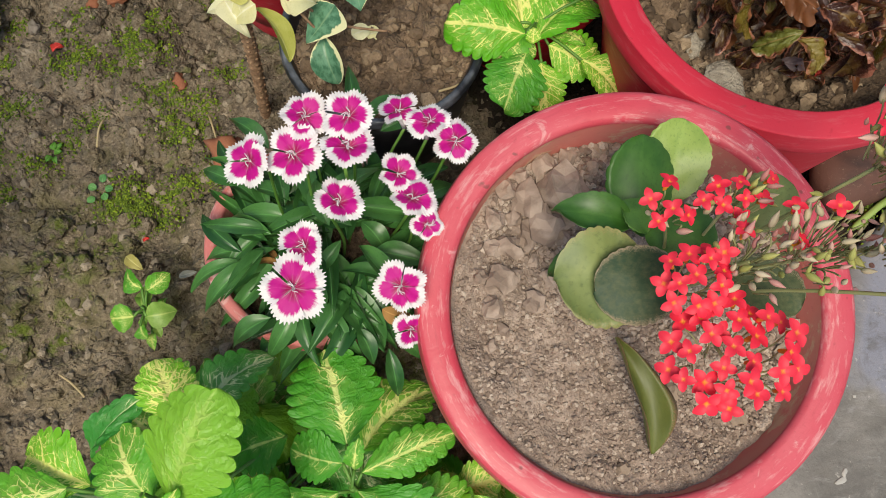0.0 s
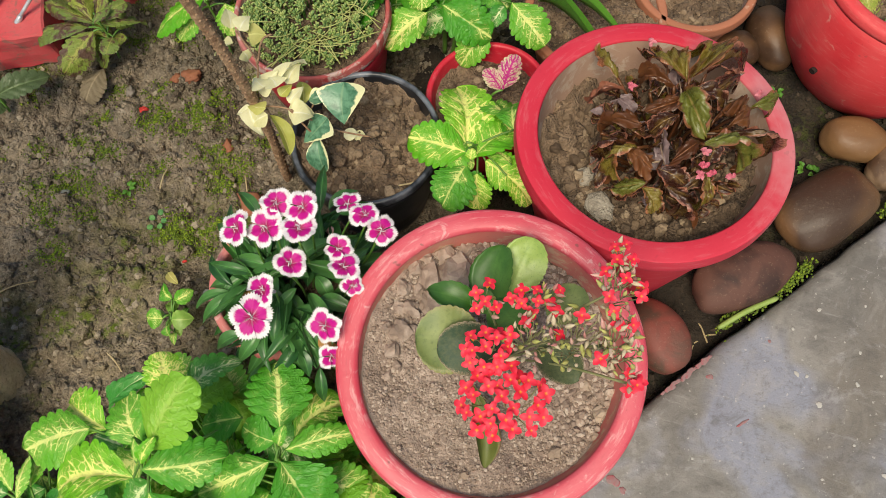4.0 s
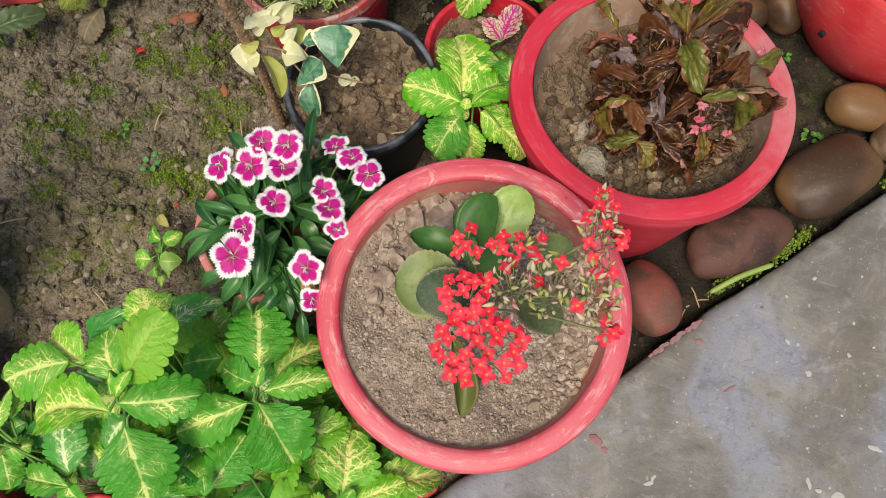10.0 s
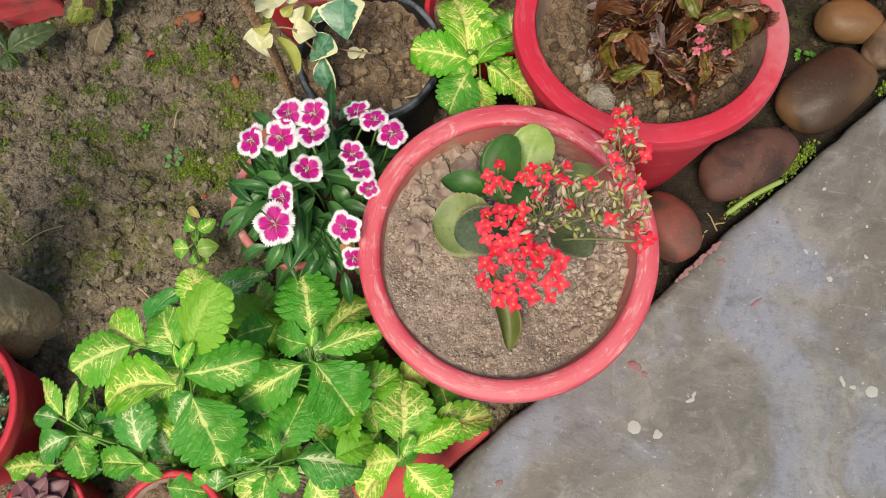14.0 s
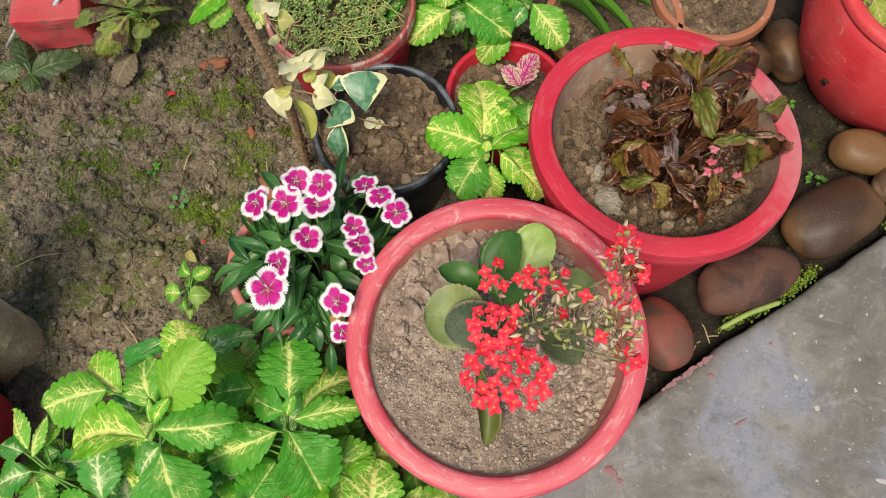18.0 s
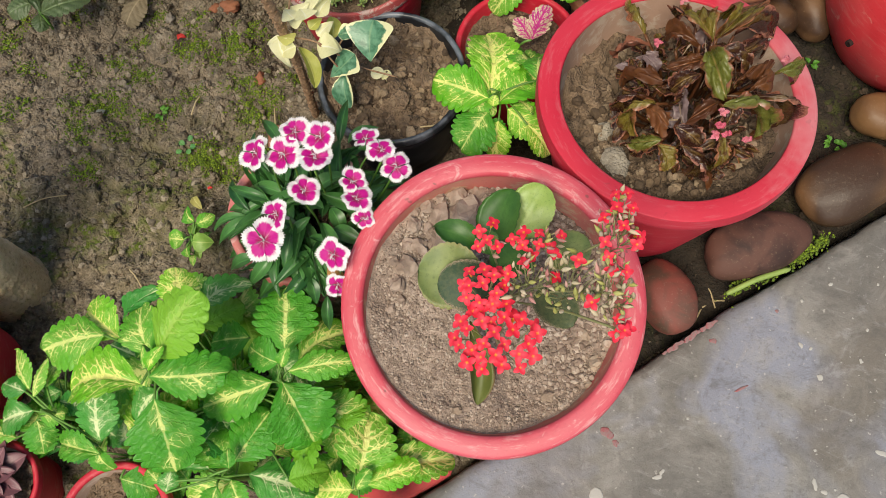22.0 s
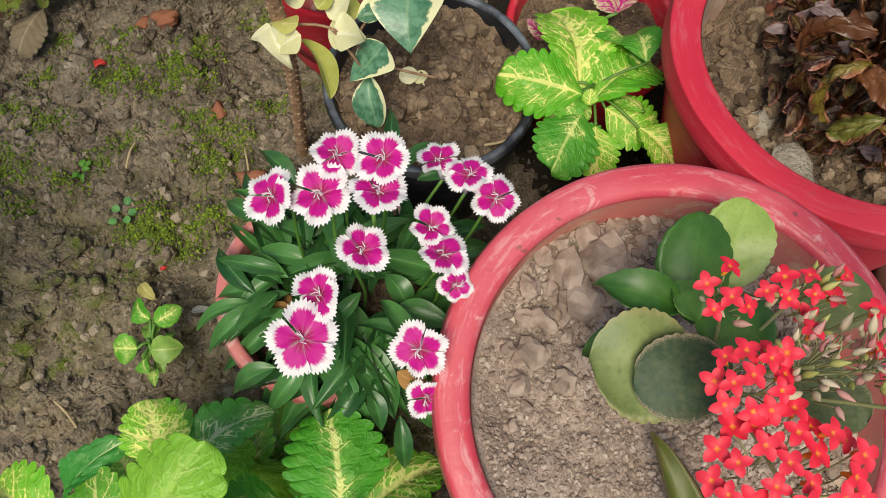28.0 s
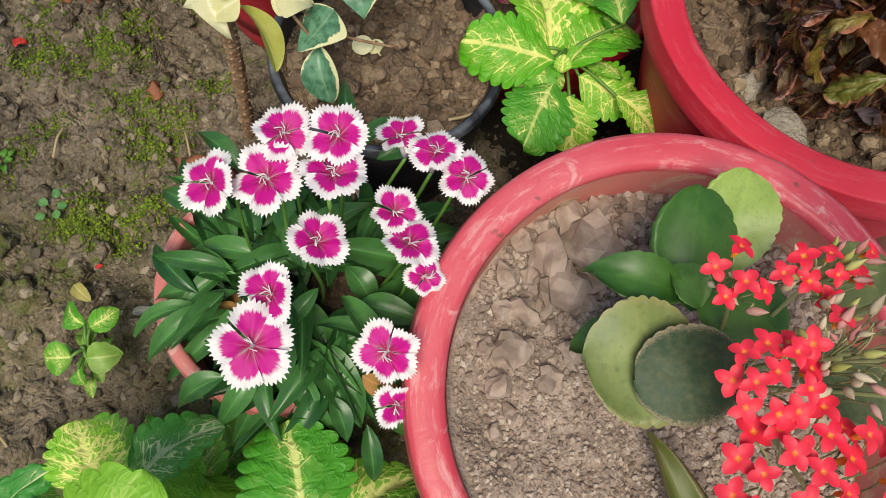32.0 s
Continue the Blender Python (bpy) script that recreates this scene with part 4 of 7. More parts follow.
SEEDLING = [(-0.376, 0.125, 0.03, -0.393, 0.145, 0.03, 0.02),
    (-0.372, 0.122, 0.03, -0.351, 0.135, 0.03, 0.019),
    (-0.385, 0.101, 0.03, -0.407, 0.102, 0.03, 0.025),
    (-0.374, 0.099, 0.03, -0.349, 0.099, 0.03, 0.024),
    (-0.38, 0.125, 0.02, -0.375, 0.113, 0.02, 0.015),
    (-0.38, 0.091, 0.03, -0.376, 0.079, 0.03, 0.016)]
LIME = [(-0.015, 0.262, 0.13, -0.018, 0.354, 0.135, 0.055),
    (-0.005, 0.252, 0.135, 0.045, 0.294, 0.14, 0.054),
    (-0.016, 0.252, 0.145, -0.080, 0.268, 0.158, 0.045),
    (-0.016, 0.241, 0.135, -0.045, 0.194, 0.135, 0.048),
    (-0.004, 0.234, 0.125, -0.006, 0.196, 0.11, 0.044),
    (0.006, 0.25, 0.125, 0.045, 0.225, 0.12, 0.039),
    (0.013, 0.324, 0.1, 0.055, 0.328, 0.1, 0.047),
    (-0.011, 0.244, 0.14, -0.01, 0.253, 0.15, 0.012)]
CORNER_COLEUS = [(-0.363, 0.506, 0.12, -0.45, 0.565, 0.12, 0.064),
    (-0.342, 0.497, 0.11, -0.409, 0.46, 0.1, 0.047),
    (-0.336, 0.484, 0.12, -0.279, 0.522, 0.12, 0.048),
    (-0.347, 0.487, 0.1, -0.376, 0.451, 0.09, 0.027),
    (-0.34, 0.508, 0.1, -0.345, 0.586, 0.1, 0.048),
    (-0.318, 0.496, 0.1, -0.311, 0.461, 0.08, 0.034)]
BACK_COLEUS = [(-0.244, 0.61, 0.12, -0.305, 0.547, 0.11, 0.058),
    (-0.19, 0.588, 0.13, -0.271, 0.573, 0.12, 0.064),
    (-0.221, 0.627, 0.12, -0.214, 0.562, 0.1, 0.057),
    (-0.366, 0.669, 0.08, -0.35, 0.608, 0.08, 0.043),
    (-0.474, 0.675, 0.06, -0.426, 0.658, 0.06, 0.036),
    (-0.322, 0.638, 0.1, -0.289, 0.587, 0.1, 0.041),
    (-0.152, 0.614, 0.12, -0.134, 0.548, 0.12, 0.056),
    (-0.399, 0.67, 0.08, -0.412, 0.706, 0.08, 0.04)]
TOP_COLEUS = [(-0.057, 0.517, 0.16, -0.145, 0.452, 0.15, 0.055),
    (-0.103, 0.483, 0.13, -0.155, 0.433, 0.12, 0.043),
    (-0.035, 0.479, 0.17, 0.034, 0.478, 0.17, 0.053),
    (-0.039, 0.446, 0.15, 0.018, 0.407, 0.14, 0.045),
    (0.045, 0.452, 0.14, 0.085, 0.405, 0.12, 0.041),
    (0.016, 0.433, 0.12, -0.02, 0.394, 0.1, 0.034),
    (-0.058, 0.457, 0.12, -0.112, 0.417, 0.11, 0.041),
    (-0.065, 0.503, 0.13, -0.064, 0.464, 0.12, 0.038),
    (0.002, 0.495, 0.14, 0.043, 0.453, 0.13, 0.037),
    (-0.041, 0.493, 0.16, -0.056, 0.555, 0.16, 0.045),
    (-0.018, 0.495, 0.16, 0.025, 0.547, 0.16, 0.053),
    (0.042, 0.501, 0.14, 0.09, 0.513, 0.14, 0.046),
    (0.036, 0.455, 0.13, 0.018, 0.429, 0.13, 0.019)]
PURPLE_COLEUS = [(-0.5, 0.506, 0.06, -0.484, 0.575, 0.09, 0.035),
    (-0.506, 0.503, 0.06, -0.597, 0.559, 0.05, 0.038),
    (-0.495, 0.5, 0.06, -0.436, 0.507, 0.06, 0.033),
    (-0.508, 0.496, 0.05, -0.553, 0.445, 0.03, 0.049),
    (-0.515, 0.503, 0.05, -0.596, 0.509, 0.04, 0.038),
    (-0.502, 0.5, 0.07, -0.541, 0.565, 0.08, 0.037),
    (-0.486, 0.5, 0.07, -0.459, 0.522, 0.08, 0.028),
    (-0.511, 0.518, 0.03, -0.511, 0.469, 0, 0.026),
    (-0.494, 0.487, 0.08, -0.476, 0.507, 0.09, 0.015)]
GREY_WEED = [(-0.642, 0.42, 0.02, -0.577, 0.444, 0.03, 0.031),
    (-0.644, 0.422, 0.02, -0.667, 0.478, 0.03, 0.031),
    (-0.658, 0.432, 0, -0.648, 0.406, 0, 0.021),
    (-0.659, 0.436, 0.02, -0.691, 0.419, 0.02, 0.026)]
IVY = [(-0.255, 0.34, 0.27, -0.26, 0.363, 0.275, 0.022),
    (-0.246, 0.337, 0.27, -0.235, 0.353, 0.275, 0.019),
    (-0.238, 0.335, 0.265, -0.22, 0.337, 0.26, 0.023),
    (-0.258, 0.336, 0.25, -0.282, 0.331, 0.24, 0.022),
    (-0.247, 0.325, 0.25, -0.242, 0.318, 0.24, 0.02),
    (-0.226, 0.29, 0.235, -0.236, 0.3, 0.24, 0.028),
    (-0.213, 0.29, 0.235, -0.22, 0.3, 0.24, 0.029),
    (-0.205, 0.302, 0.22, -0.191, 0.328, 0.225, 0.026),
    (-0.227, 0.274, 0.22, -0.249, 0.282, 0.215, 0.019),
    (-0.226, 0.269, 0.215, -0.248, 0.265, 0.2, 0.022),
    (-0.205, 0.278, 0.2, -0.18, 0.277, 0.195, 0.028)]


shoot(SHOOT_TALL, "tall bright green coleus shoot with yellow veined leaves", (-0.33, -0.09, -0.02), [LIME_LEAF, GREEN_LEAF, BRIGHT_LEAF], 2, group="coleus by the slab", first=PLAIN_LEAF)
shoot(SHOOT_MID, "green coleus shoot with cream veined leaves beside the pot", (-0.21, -0.08, -0.02), [LIME_LEAF, GREEN_LEAF, LIME_LEAF], 3, group="coleus by the slab")
shoot(SHOOT_LOW, "low green coleus shoot with scalloped leaves", (-0.26, -0.17, -0.02), [LIME_LEAF, GREEN_LEAF], 4, group="coleus by the slab")
shoot(SHOOT_EDGE, "lime coleus shoot leaning over the slab edge", (-0.14, -0.15, -0.02), [LIME_LEAF, BRIGHT_LEAF], 5, group="coleus by the slab")
shoot(SHOOT_SMALL, "young coleus with small white centred leaves", (-0.48, -0.12, -0.02), [GREEN_LEAF, LIME_LEAF], 6, group="coleus by the slab")
shoot(filler(-0.27, -0.09, 0.13, 0.11, 0.02, 0.13, 74, 11), "lower shaded coleus leaves under the taller shoots", (-0.27, -0.1, -0.02), [LIME_LEAF, GREEN_LEAF, BRIGHT_LEAF, PLAIN_LEAF], 7, group="coleus by the slab")
shoot(filler(-0.485, -0.12, 0.06, 0.06, 0.02, 0.07, 26, 14, (0.026, 0.042)), "young coleus leaves beside the red pots", (-0.485, -0.12, -0.02), [GREEN_LEAF, LIME_LEAF], 24, group="coleus by the slab")
shoot(filler(-0.15, -0.14, 0.07, 0.06, 0.01, 0.05, 20, 12, (0.03, 0.045)), "small coleus leaves close to the soil", (-0.15, -0.13, -0.02), [LIME_LEAF], 8, group="coleus by the slab")
shoot(filler(-0.4, -0.17, 0.1, 0.04, 0.02, 0.08, 20, 13, (0.03, 0.045)), "small coleus leaves over a red pot", (-0.4, -0.15, -0.02), [LIME_LEAF, GREEN_LEAF], 9, group="coleus by the slab")
SEED_LEAF = plain_leaf("pale_seedling_leaf", (0.17, 0.4, 0.05), (0.42, 0.6, 0.17), 0.4, 0.3, None, 0.9, 3)
SEED_MESH = [leaf_mesh("leaf", lambda u: ovate(u, 0.42), 4, 0.08, b, 0.25, 0.02, 24, 4, 140 + k, 0, 4) for k, b in enumerate((0.3, 0.6))]
shoot(SEEDLING + filler(-0.378, 0.105, 0.016, 0.022, 0.005, 0.026, 7, 46, (0.012, 0.022)), "tiny green seedling growing in bare soil", (-0.38, 0.11, -0.02), [SEED_LEAF, LIME_LEAF], 10, name="seedling", stem_r=0.0016, meshes=SEED_MESH, roll=40)
shoot(LIME + filler(-0.005, 0.258, 0.05, 0.055, 0.11, 0.15, 13, 47, (0.028, 0.045)), "lime yellow coleus with scalloped leaves in a red pot", (0.0, 0.3, 0.06), [BRIGHT_LEAF, LIME_LEAF], 14)
shoot(CORNER_COLEUS, "lime coleus beside a wire fence", (-0.34, 0.5, -0.02), [BRIGHT_LEAF, LIME_LEAF], 15, stem_r=0.0022)
shoot(BACK_COLEUS, "green coleus leaves behind the stonecrop pot", (-0.27, 0.6, -0.02), [LIME_LEAF, GREEN_LEAF], 16)
shoot(TOP_COLEUS, "large lime coleus spreading over the back pots", (-0.03, 0.48, -0.02), [LIME_LEAF, GREEN_LEAF], 17)
shoot(filler(-0.04, 0.5, 0.1, 0.06, 0.05, 0.12, 22, 18), "shaded coleus leaves among the back pots", (-0.04, 0.49, -0.02), [GREEN_LEAF, LIME_LEAF], 18)
shoot(filler(-0.3, 0.6, 0.12, 0.06, 0.03, 0.11, 30, 41, (0.045, 0.075)), "green coleus leaves filling the back of the bed", (-0.3, 0.6, -0.02), [LIME_LEAF, GREEN_LEAF, BRIGHT_LEAF], 41)
shoot(filler(-0.12, 0.6, 0.12, 0.06, 0.04, 0.13, 30, 42, (0.045, 0.075)), "lime coleus leaves behind the small pots", (-0.12, 0.6, -0.02), [LIME_LEAF, BRIGHT_LEAF], 42)
shoot([(*r[:6], r[6] * 0.72) for r in PURPLE_COLEUS] + filler(-0.5, 0.505, 0.03, 0.03, 0.02, 0.06, 8, 44, (0.018, 0.03)), "mottled purple and green coleus in the soil", (-0.5, 0.5, -0.02), [PURPLE_LEAF], 19, stem_r=0.002)
shoot(GREY_WEED, "dull green weed on bare soil", (-0.645, 0.42, -0.02), [plain_leaf("dull_leaf", (0.06, 0.1, 0.035), (0.12, 0.17, 0.07))], 20, name="weed", stem_r=0.002)

# ---- woody stem with variegated ivy ----
n = Nodes("ridged_bark", 0.85)
c = n.coords()
bk, pit = n.noise(c, 120, 5, 0.7), n.noise(c, 420, 3, 0.7)
BARK = n.done(n.mix(n.ramp(bk, (0.35, 0.0), (0.65, 1.0)), (0.2, 0.11, 0.06), (0.45, 0.29, 0.175)), 0.85, n.bump(n.math('ADD', pit, bk), 0.8, 0.0015))


def deltoid(u):
    """Half width of a three-cornered ivy leaf."""
    return 0.5 * np.clip(np.where(u < 0.26, np.sin(0.5 * math.pi * np.clip(u / 0.26, 0, 1)) ** 0.6, (1 - np.clip((u - 0.26) / 0.74, 0, 1) ** 1.25) ** 0.9), 0.02, 1)


def ivy_material():
    """Grey green middle with cream at the edge, wider on one side."""
    n = Nodes("variegated_ivy", 0.36)
    s = n.node("SeparateXYZ")
    n.link(n.coords("UV"), s.inputs[0])
    u, a = leaf_uv(n)
    c = n.coords()
    w = n.math('MULTIPLY', n.math('SUBTRACT', n.noise(c, 5, 3, 0.6), 0.5), 0.7)
    e = n.math('ADD', n.math('ADD', a, w), n.math('MULTIPLY', n.math('SUBTRACT', n.math('SUBTRACT', s.outputs[1], u), 0.3), 0.35))
    col = n.mix(n.ramp(n.noise(c, 6, 4), (0.4, 0.0), (0.6, 1.0)), (0.05, 0.16, 0.085), (0.13, 0.3, 0.18))
    col = n.mix(n.math('MULTIPLY', n.ramp(a, (0.02, 1.0), (0.07, 0.0)), 0.4), col, (0.3, 0.45, 0.25))
    col = n.mix(n.ramp(e, (0.68, 0.0), (0.76, 1.0)), col, (0.72, 0.71, 0.42))
    return n.done(col, 0.36, n.bump(n.noise(c, 12, 3), 0.2, 0.002), 0.15, col)


CREAM = plain_leaf("cream_ivy", (0.74, 0.71, 0.36), (0.86, 0.84, 0.56), 0.42, 0.3, None, 0.9, 4)
OLIVE_CREAM = plain_leaf("yellow_green_ivy", (0.42, 0.44, 0.08), (0.62, 0.6, 0.2), 0.42, 0.3, None, 0.9, 4)
IVY_LEAF_MAT = ivy_material()
IVY_MESH = [leaf_mesh("leaf", s_, 0, 0, b, f, 0.0, 28, 5, 30 + k, 0, 3, tw) for k, (b, f, tw, s_) in enumerate(((0.3, 0.25, 0.05, deltoid), (0.5, 0.45, -0.1, deltoid), (0.2, -0.12, 0.08, deltoid), (0.4, 0.3, 0.0, spoon)))]
ivy = tagged(new("ivy_plant"), "woody brown stem with cream variegated ivy leaves", "ivy")
rs = np.random.RandomState(3)
line = curve_pts([(-0.257, 0.312, -0.04), (-0.246, 0.298, 0.10), (-0.2425, 0.289, 0.19), (-0.244, 0.280, 0.30), (-0.251, 0.273, 0.40), (-0.262, 0.267, 0.50), (-0.276, 0.262, 0.62), (-0.29, 0.258, 0.72)], 40)
stake = tube("stem", line, [0.0050 * (1 + 0.12 * (i % 3 == 0) + 0.08 * rs.rand()) for i in range(len(line))], 14)
mesh_part("stem", stake, BARK, ivy)
knob = lump("bark_knob", 3, 5, 0.3, 0.8)
knobs = []
for i in range(4, len(line) - 4, 2):
    for k in range(3):
        a_ = 2.1 * k + 0.55 * i
        knobs.append((knob, Matrix.Translation(line[i] + Vector((0.0052 * math.cos(a_), 0.0052 * math.sin(a_), 0))) @ Matrix.Diagonal((0.0016, 0.0016, 0.0011, 1))))
mesh_part("knobby_bark", join_meshes("knobby_bark", knobs), BARK, ivy)
vine = [tube("vine", curve_pts(p, 8), 0.0011, 6) for p in (
    [(-0.2425, 0.289, 0.20), (-0.205, 0.28, 0.205), (-0.17, 0.285, 0.15), (-0.125, 0.285, 0.125)],
    [(-0.243, 0.288, 0.21), (-0.232, 0.312, 0.245), (-0.25, 0.338, 0.268)],
    [(-0.232, 0.312, 0.245), (-0.225, 0.33, 0.26), (-0.215, 0.337, 0.262)],
    [(-0.205, 0.28, 0.205), (-0.19, 0.27, 0.18), (-0.181, 0.268, 0.16)],
    [(-0.19, 0.283, 0.18), (-0.18, 0.3, 0.185), (-0.15, 0.315, 0.195)])]
for m in vine:
    mesh_part("vine", m, BARK, ivy)
for i, r in enumerate(IVY):
    set_leaf(IVY_MESH[i % 3], OLIVE_CREAM if i % 6 == 2 else CREAM, ivy, (*r[:6], r[6] * 1.05), rs.uniform(-35, 35))
for r, me, mat, roll in (
        ((-0.236, 0.296, 0.215, -0.215, 0.310, 0.236, 0.026), 0, CREAM, 10), ((-0.214, 0.300, 0.222, -0.190, 0.333, 0.226, 0.016), 1, CREAM, -15), ((-0.214, 0.292, 0.212, -0.202, 0.306, 0.214, 0.014), 0, OLIVE_CREAM, 5),
        ((-0.206, 0.288, 0.205, -0.190, 0.306, 0.208, 0.016), 2, CREAM, 20), ((-0.247, 0.283, 0.196, -0.268, 0.286, 0.190, 0.016), 0, CREAM, -10),
        ((-0.147, 0.313, 0.202, -0.149, 0.270, 0.188, 0.055), 0, IVY_LEAF_MAT, 6), ((-0.168, 0.282, 0.180, -0.196, 0.257, 0.172, 0.036), 2, IVY_LEAF_MAT, -5),
        ((-0.187, 0.299, 0.190, -0.155, 0.302, 0.188, 0.020), 1, IVY_LEAF_MAT, 10), ((-0.181, 0.268, 0.160, -0.178, 0.234, 0.140, 0.026), 3, IVY_LEAF_MAT, 20),
        ((-0.228, 0.279, 0.195, -0.204, 0.243, 0.178, 0.020), 3, OLIVE_CREAM, -30), ((-0.209, 0.287, 0.192, -0.181, 0.284, 0.188, 0.026), 2, CREAM, 15),
        ((-0.195, 0.299, 0.182, -0.195, 0.324, 0.190, 0.018), 3, OLIVE_CREAM, 25), ((-0.249, 0.282, 0.206, -0.238, 0.254, 0.198, 0.019), 1, CREAM, 20)):
    set_leaf(IVY_MESH[me], mat, ivy, r, roll)
DISC = leaf_mesh("leaf", lambda u: 0.5 * np.sqrt(np.clip(1 - (2 * u - 1) ** 2, 0.01, 1)), 0, 0, 0.1, 0.1, 0, 18, 4, 37)
set_leaf(DISC, CREAM, ivy, (-0.158, 0.289, 0.122, -0.142, 0.292, 0.124, 0.016), 0)
set_leaf(DISC, CREAM, ivy, (-0.146, 0.289, 0.119, -0.133, 0.290, 0.120, 0.015), 0)


# ---- pinks ----
def petal_mesh(seed):
    rs = np.random.RandomState(seed)
    u = np.linspace(0, 1, 15)[:, None]
    v = np.linspace(-1, 1, 33)[None, :]
    half = radians(37) * (0.86 + 0.18 * np.sin(0.5 * math.pi * np.clip(u * 1.25, 0, 1)))
    th = half * v
    fringe = 0.15 * (np.abs(((v + 1) * 5.5 + 0.3 * rs.rand()) % 1 - 0.5) * 2 - 0.5) * u ** 8 + 0.03 * rs.uniform(-1, 1, (1, 33)) * u ** 8
    r = (0.06 + 0.94 * u) * (1 + fringe - 0.19 * v ** 2 * u ** 3)
    z = 0.10 * np.sin(math.pi * np.clip(u, 0, 1) * 0.75) - 0.10 * u ** 2 + 0.07 * np.sin(5 * v + seed) * u ** 2 + 0.09 * v * u + 0.05 * seed * np.abs(v) * u
    pts = np.stack([r * np.cos(th), r * np.sin(th), z + 0 * v], -1)
    return from_grid("petal", pts, np.stack([u + 0 * v, (v + 1) / 2 + 0 * u], -1))


def petal_material():
    n = Nodes("magenta_petal", 0.6)
    s = n.node("SeparateXYZ")
    n.link(n.coords("UV"), s.inputs[0])
    u, v = s.outputs[0], s.outputs[1]
    r = rand_of(n)
    cell = n.node("CombineXYZ")
    n.link(n.math('MULTIPLY', v, 9.0), cell.inputs[0])
    n.link(n.math('MULTIPLY', u, 1.2), cell.inputs[1])
    n.link(n.math('MULTIPLY', r, 9.0), cell.inputs[2])
    ray = n.noise(cell, 2.2, 2)
    cloud = n.noise(n.coords(), 3.0, 2)
    side = n.math('POWER', n.math('MULTIPLY', n.math('ABSOLUTE', n.math('SUBTRACT', v, 0.5)), 2.0), 3.0)
    lim = n.math('ADD', n.math('ADD', u, n.math('MULTIPLY', n.math('SUBTRACT', ray, 0.5), 0.34)), n.math('MULTIPLY', n.math('MULTIPLY', side, u), 0.4))
    col = n.mix(n.ramp(n.math('ADD', u, n.math('MULTIPLY', n.math('SUBTRACT', cloud, 0.5), 0.5)), (0.15, 0.0), (0.42, 1.0)), (0.40, 0.0, 0.10), (0.60, 0.0, 0.27))
    col = n.mix(n.ramp(lim, (0.70, 0.0), (0.80, 1.0)), col, (0.86, 0.83, 0.85))
    col = n.mix(n.math('MULTIPLY', n.ramp(side, (0.45, 0.0), (0.9, 1.0)), n.ramp(u, (0.1, 0.6), (0.45, 0.08))), col, (0.8, 0.62, 0.74))
    mid = n.math('ABSOLUTE', n.math('SUBTRACT', n.math('FRACT', n.math('MULTIPLY', v, 3.0)), 0.5))
    eye = n.math('MULTIPLY', n.ramp(u, (0.18, 1.0), (0.4, 0.0)), n.ramp(mid, (0.10, 1.0), (0.22, 0.0)))
    col = n.mix(n.math('MULTIPLY', eye, 0.12), col, (0.78, 0.6, 0.7))
    return n.done(col, 0.6, n.bump(ray, 0.15, 0.0008), 0.25, col)


PETAL = petal_material()
PETALS = [petal_mesh(k) for k in range(3)]
STAMEN = plain_leaf("pale_stamen", (0.7, 0.6, 0.66), (0.8, 0.75, 0.78), 0.5, 0.1)
PINK_LEAF = plain_leaf("dark_green_pinks_leaf", (0.018, 0.08, 0.022), (0.07, 0.21, 0.05), 0.34, 0.12, None, 0.9, 3)
DRY = plain_leaf("dry_brown", (0.2, 0.1, 0.03), (0.38, 0.2, 0.06), 0.8, 0.1)
pinks = tagged(new("dianthus_plant"), "dianthus with fringed magenta and white flowers in a pink pot", "flowers")
pinks.matrix_basis = pose(-0.205, 0.095, 0.12)
p_inv = pinks.matrix_basis.inverted()
PF = [(-0.186, 0.085, 0.257, 0.0185), (-0.222, 0.037, 0.247, 0.0235), (-0.155, 0.031, 0.232, 0.0195), (-0.237, 0.121, 0.262, 0.0185),
      (-0.208, 0.119, 0.266, 0.0195), (-0.174, 0.111, 0.28, 0.0185), (-0.17, 0.130, 0.285, 0.017), (-0.198, 0.14, 0.274, 0.0165),
      (-0.138, 0.087, 0.238, 0.0185), (-0.144, 0.107, 0.236, 0.015), (-0.102, 0.124, 0.236, 0.0165), (-0.118, 0.139, 0.24, 0.0155),
      (-0.136, 0.155, 0.232, 0.015), (-0.211, 0.062, 0.25, 0.0195), (-0.153, 0.008, 0.205, 0.015), (-0.131, 0.072, 0.226, 0.013)]
rs = np.random.RandomState(8)
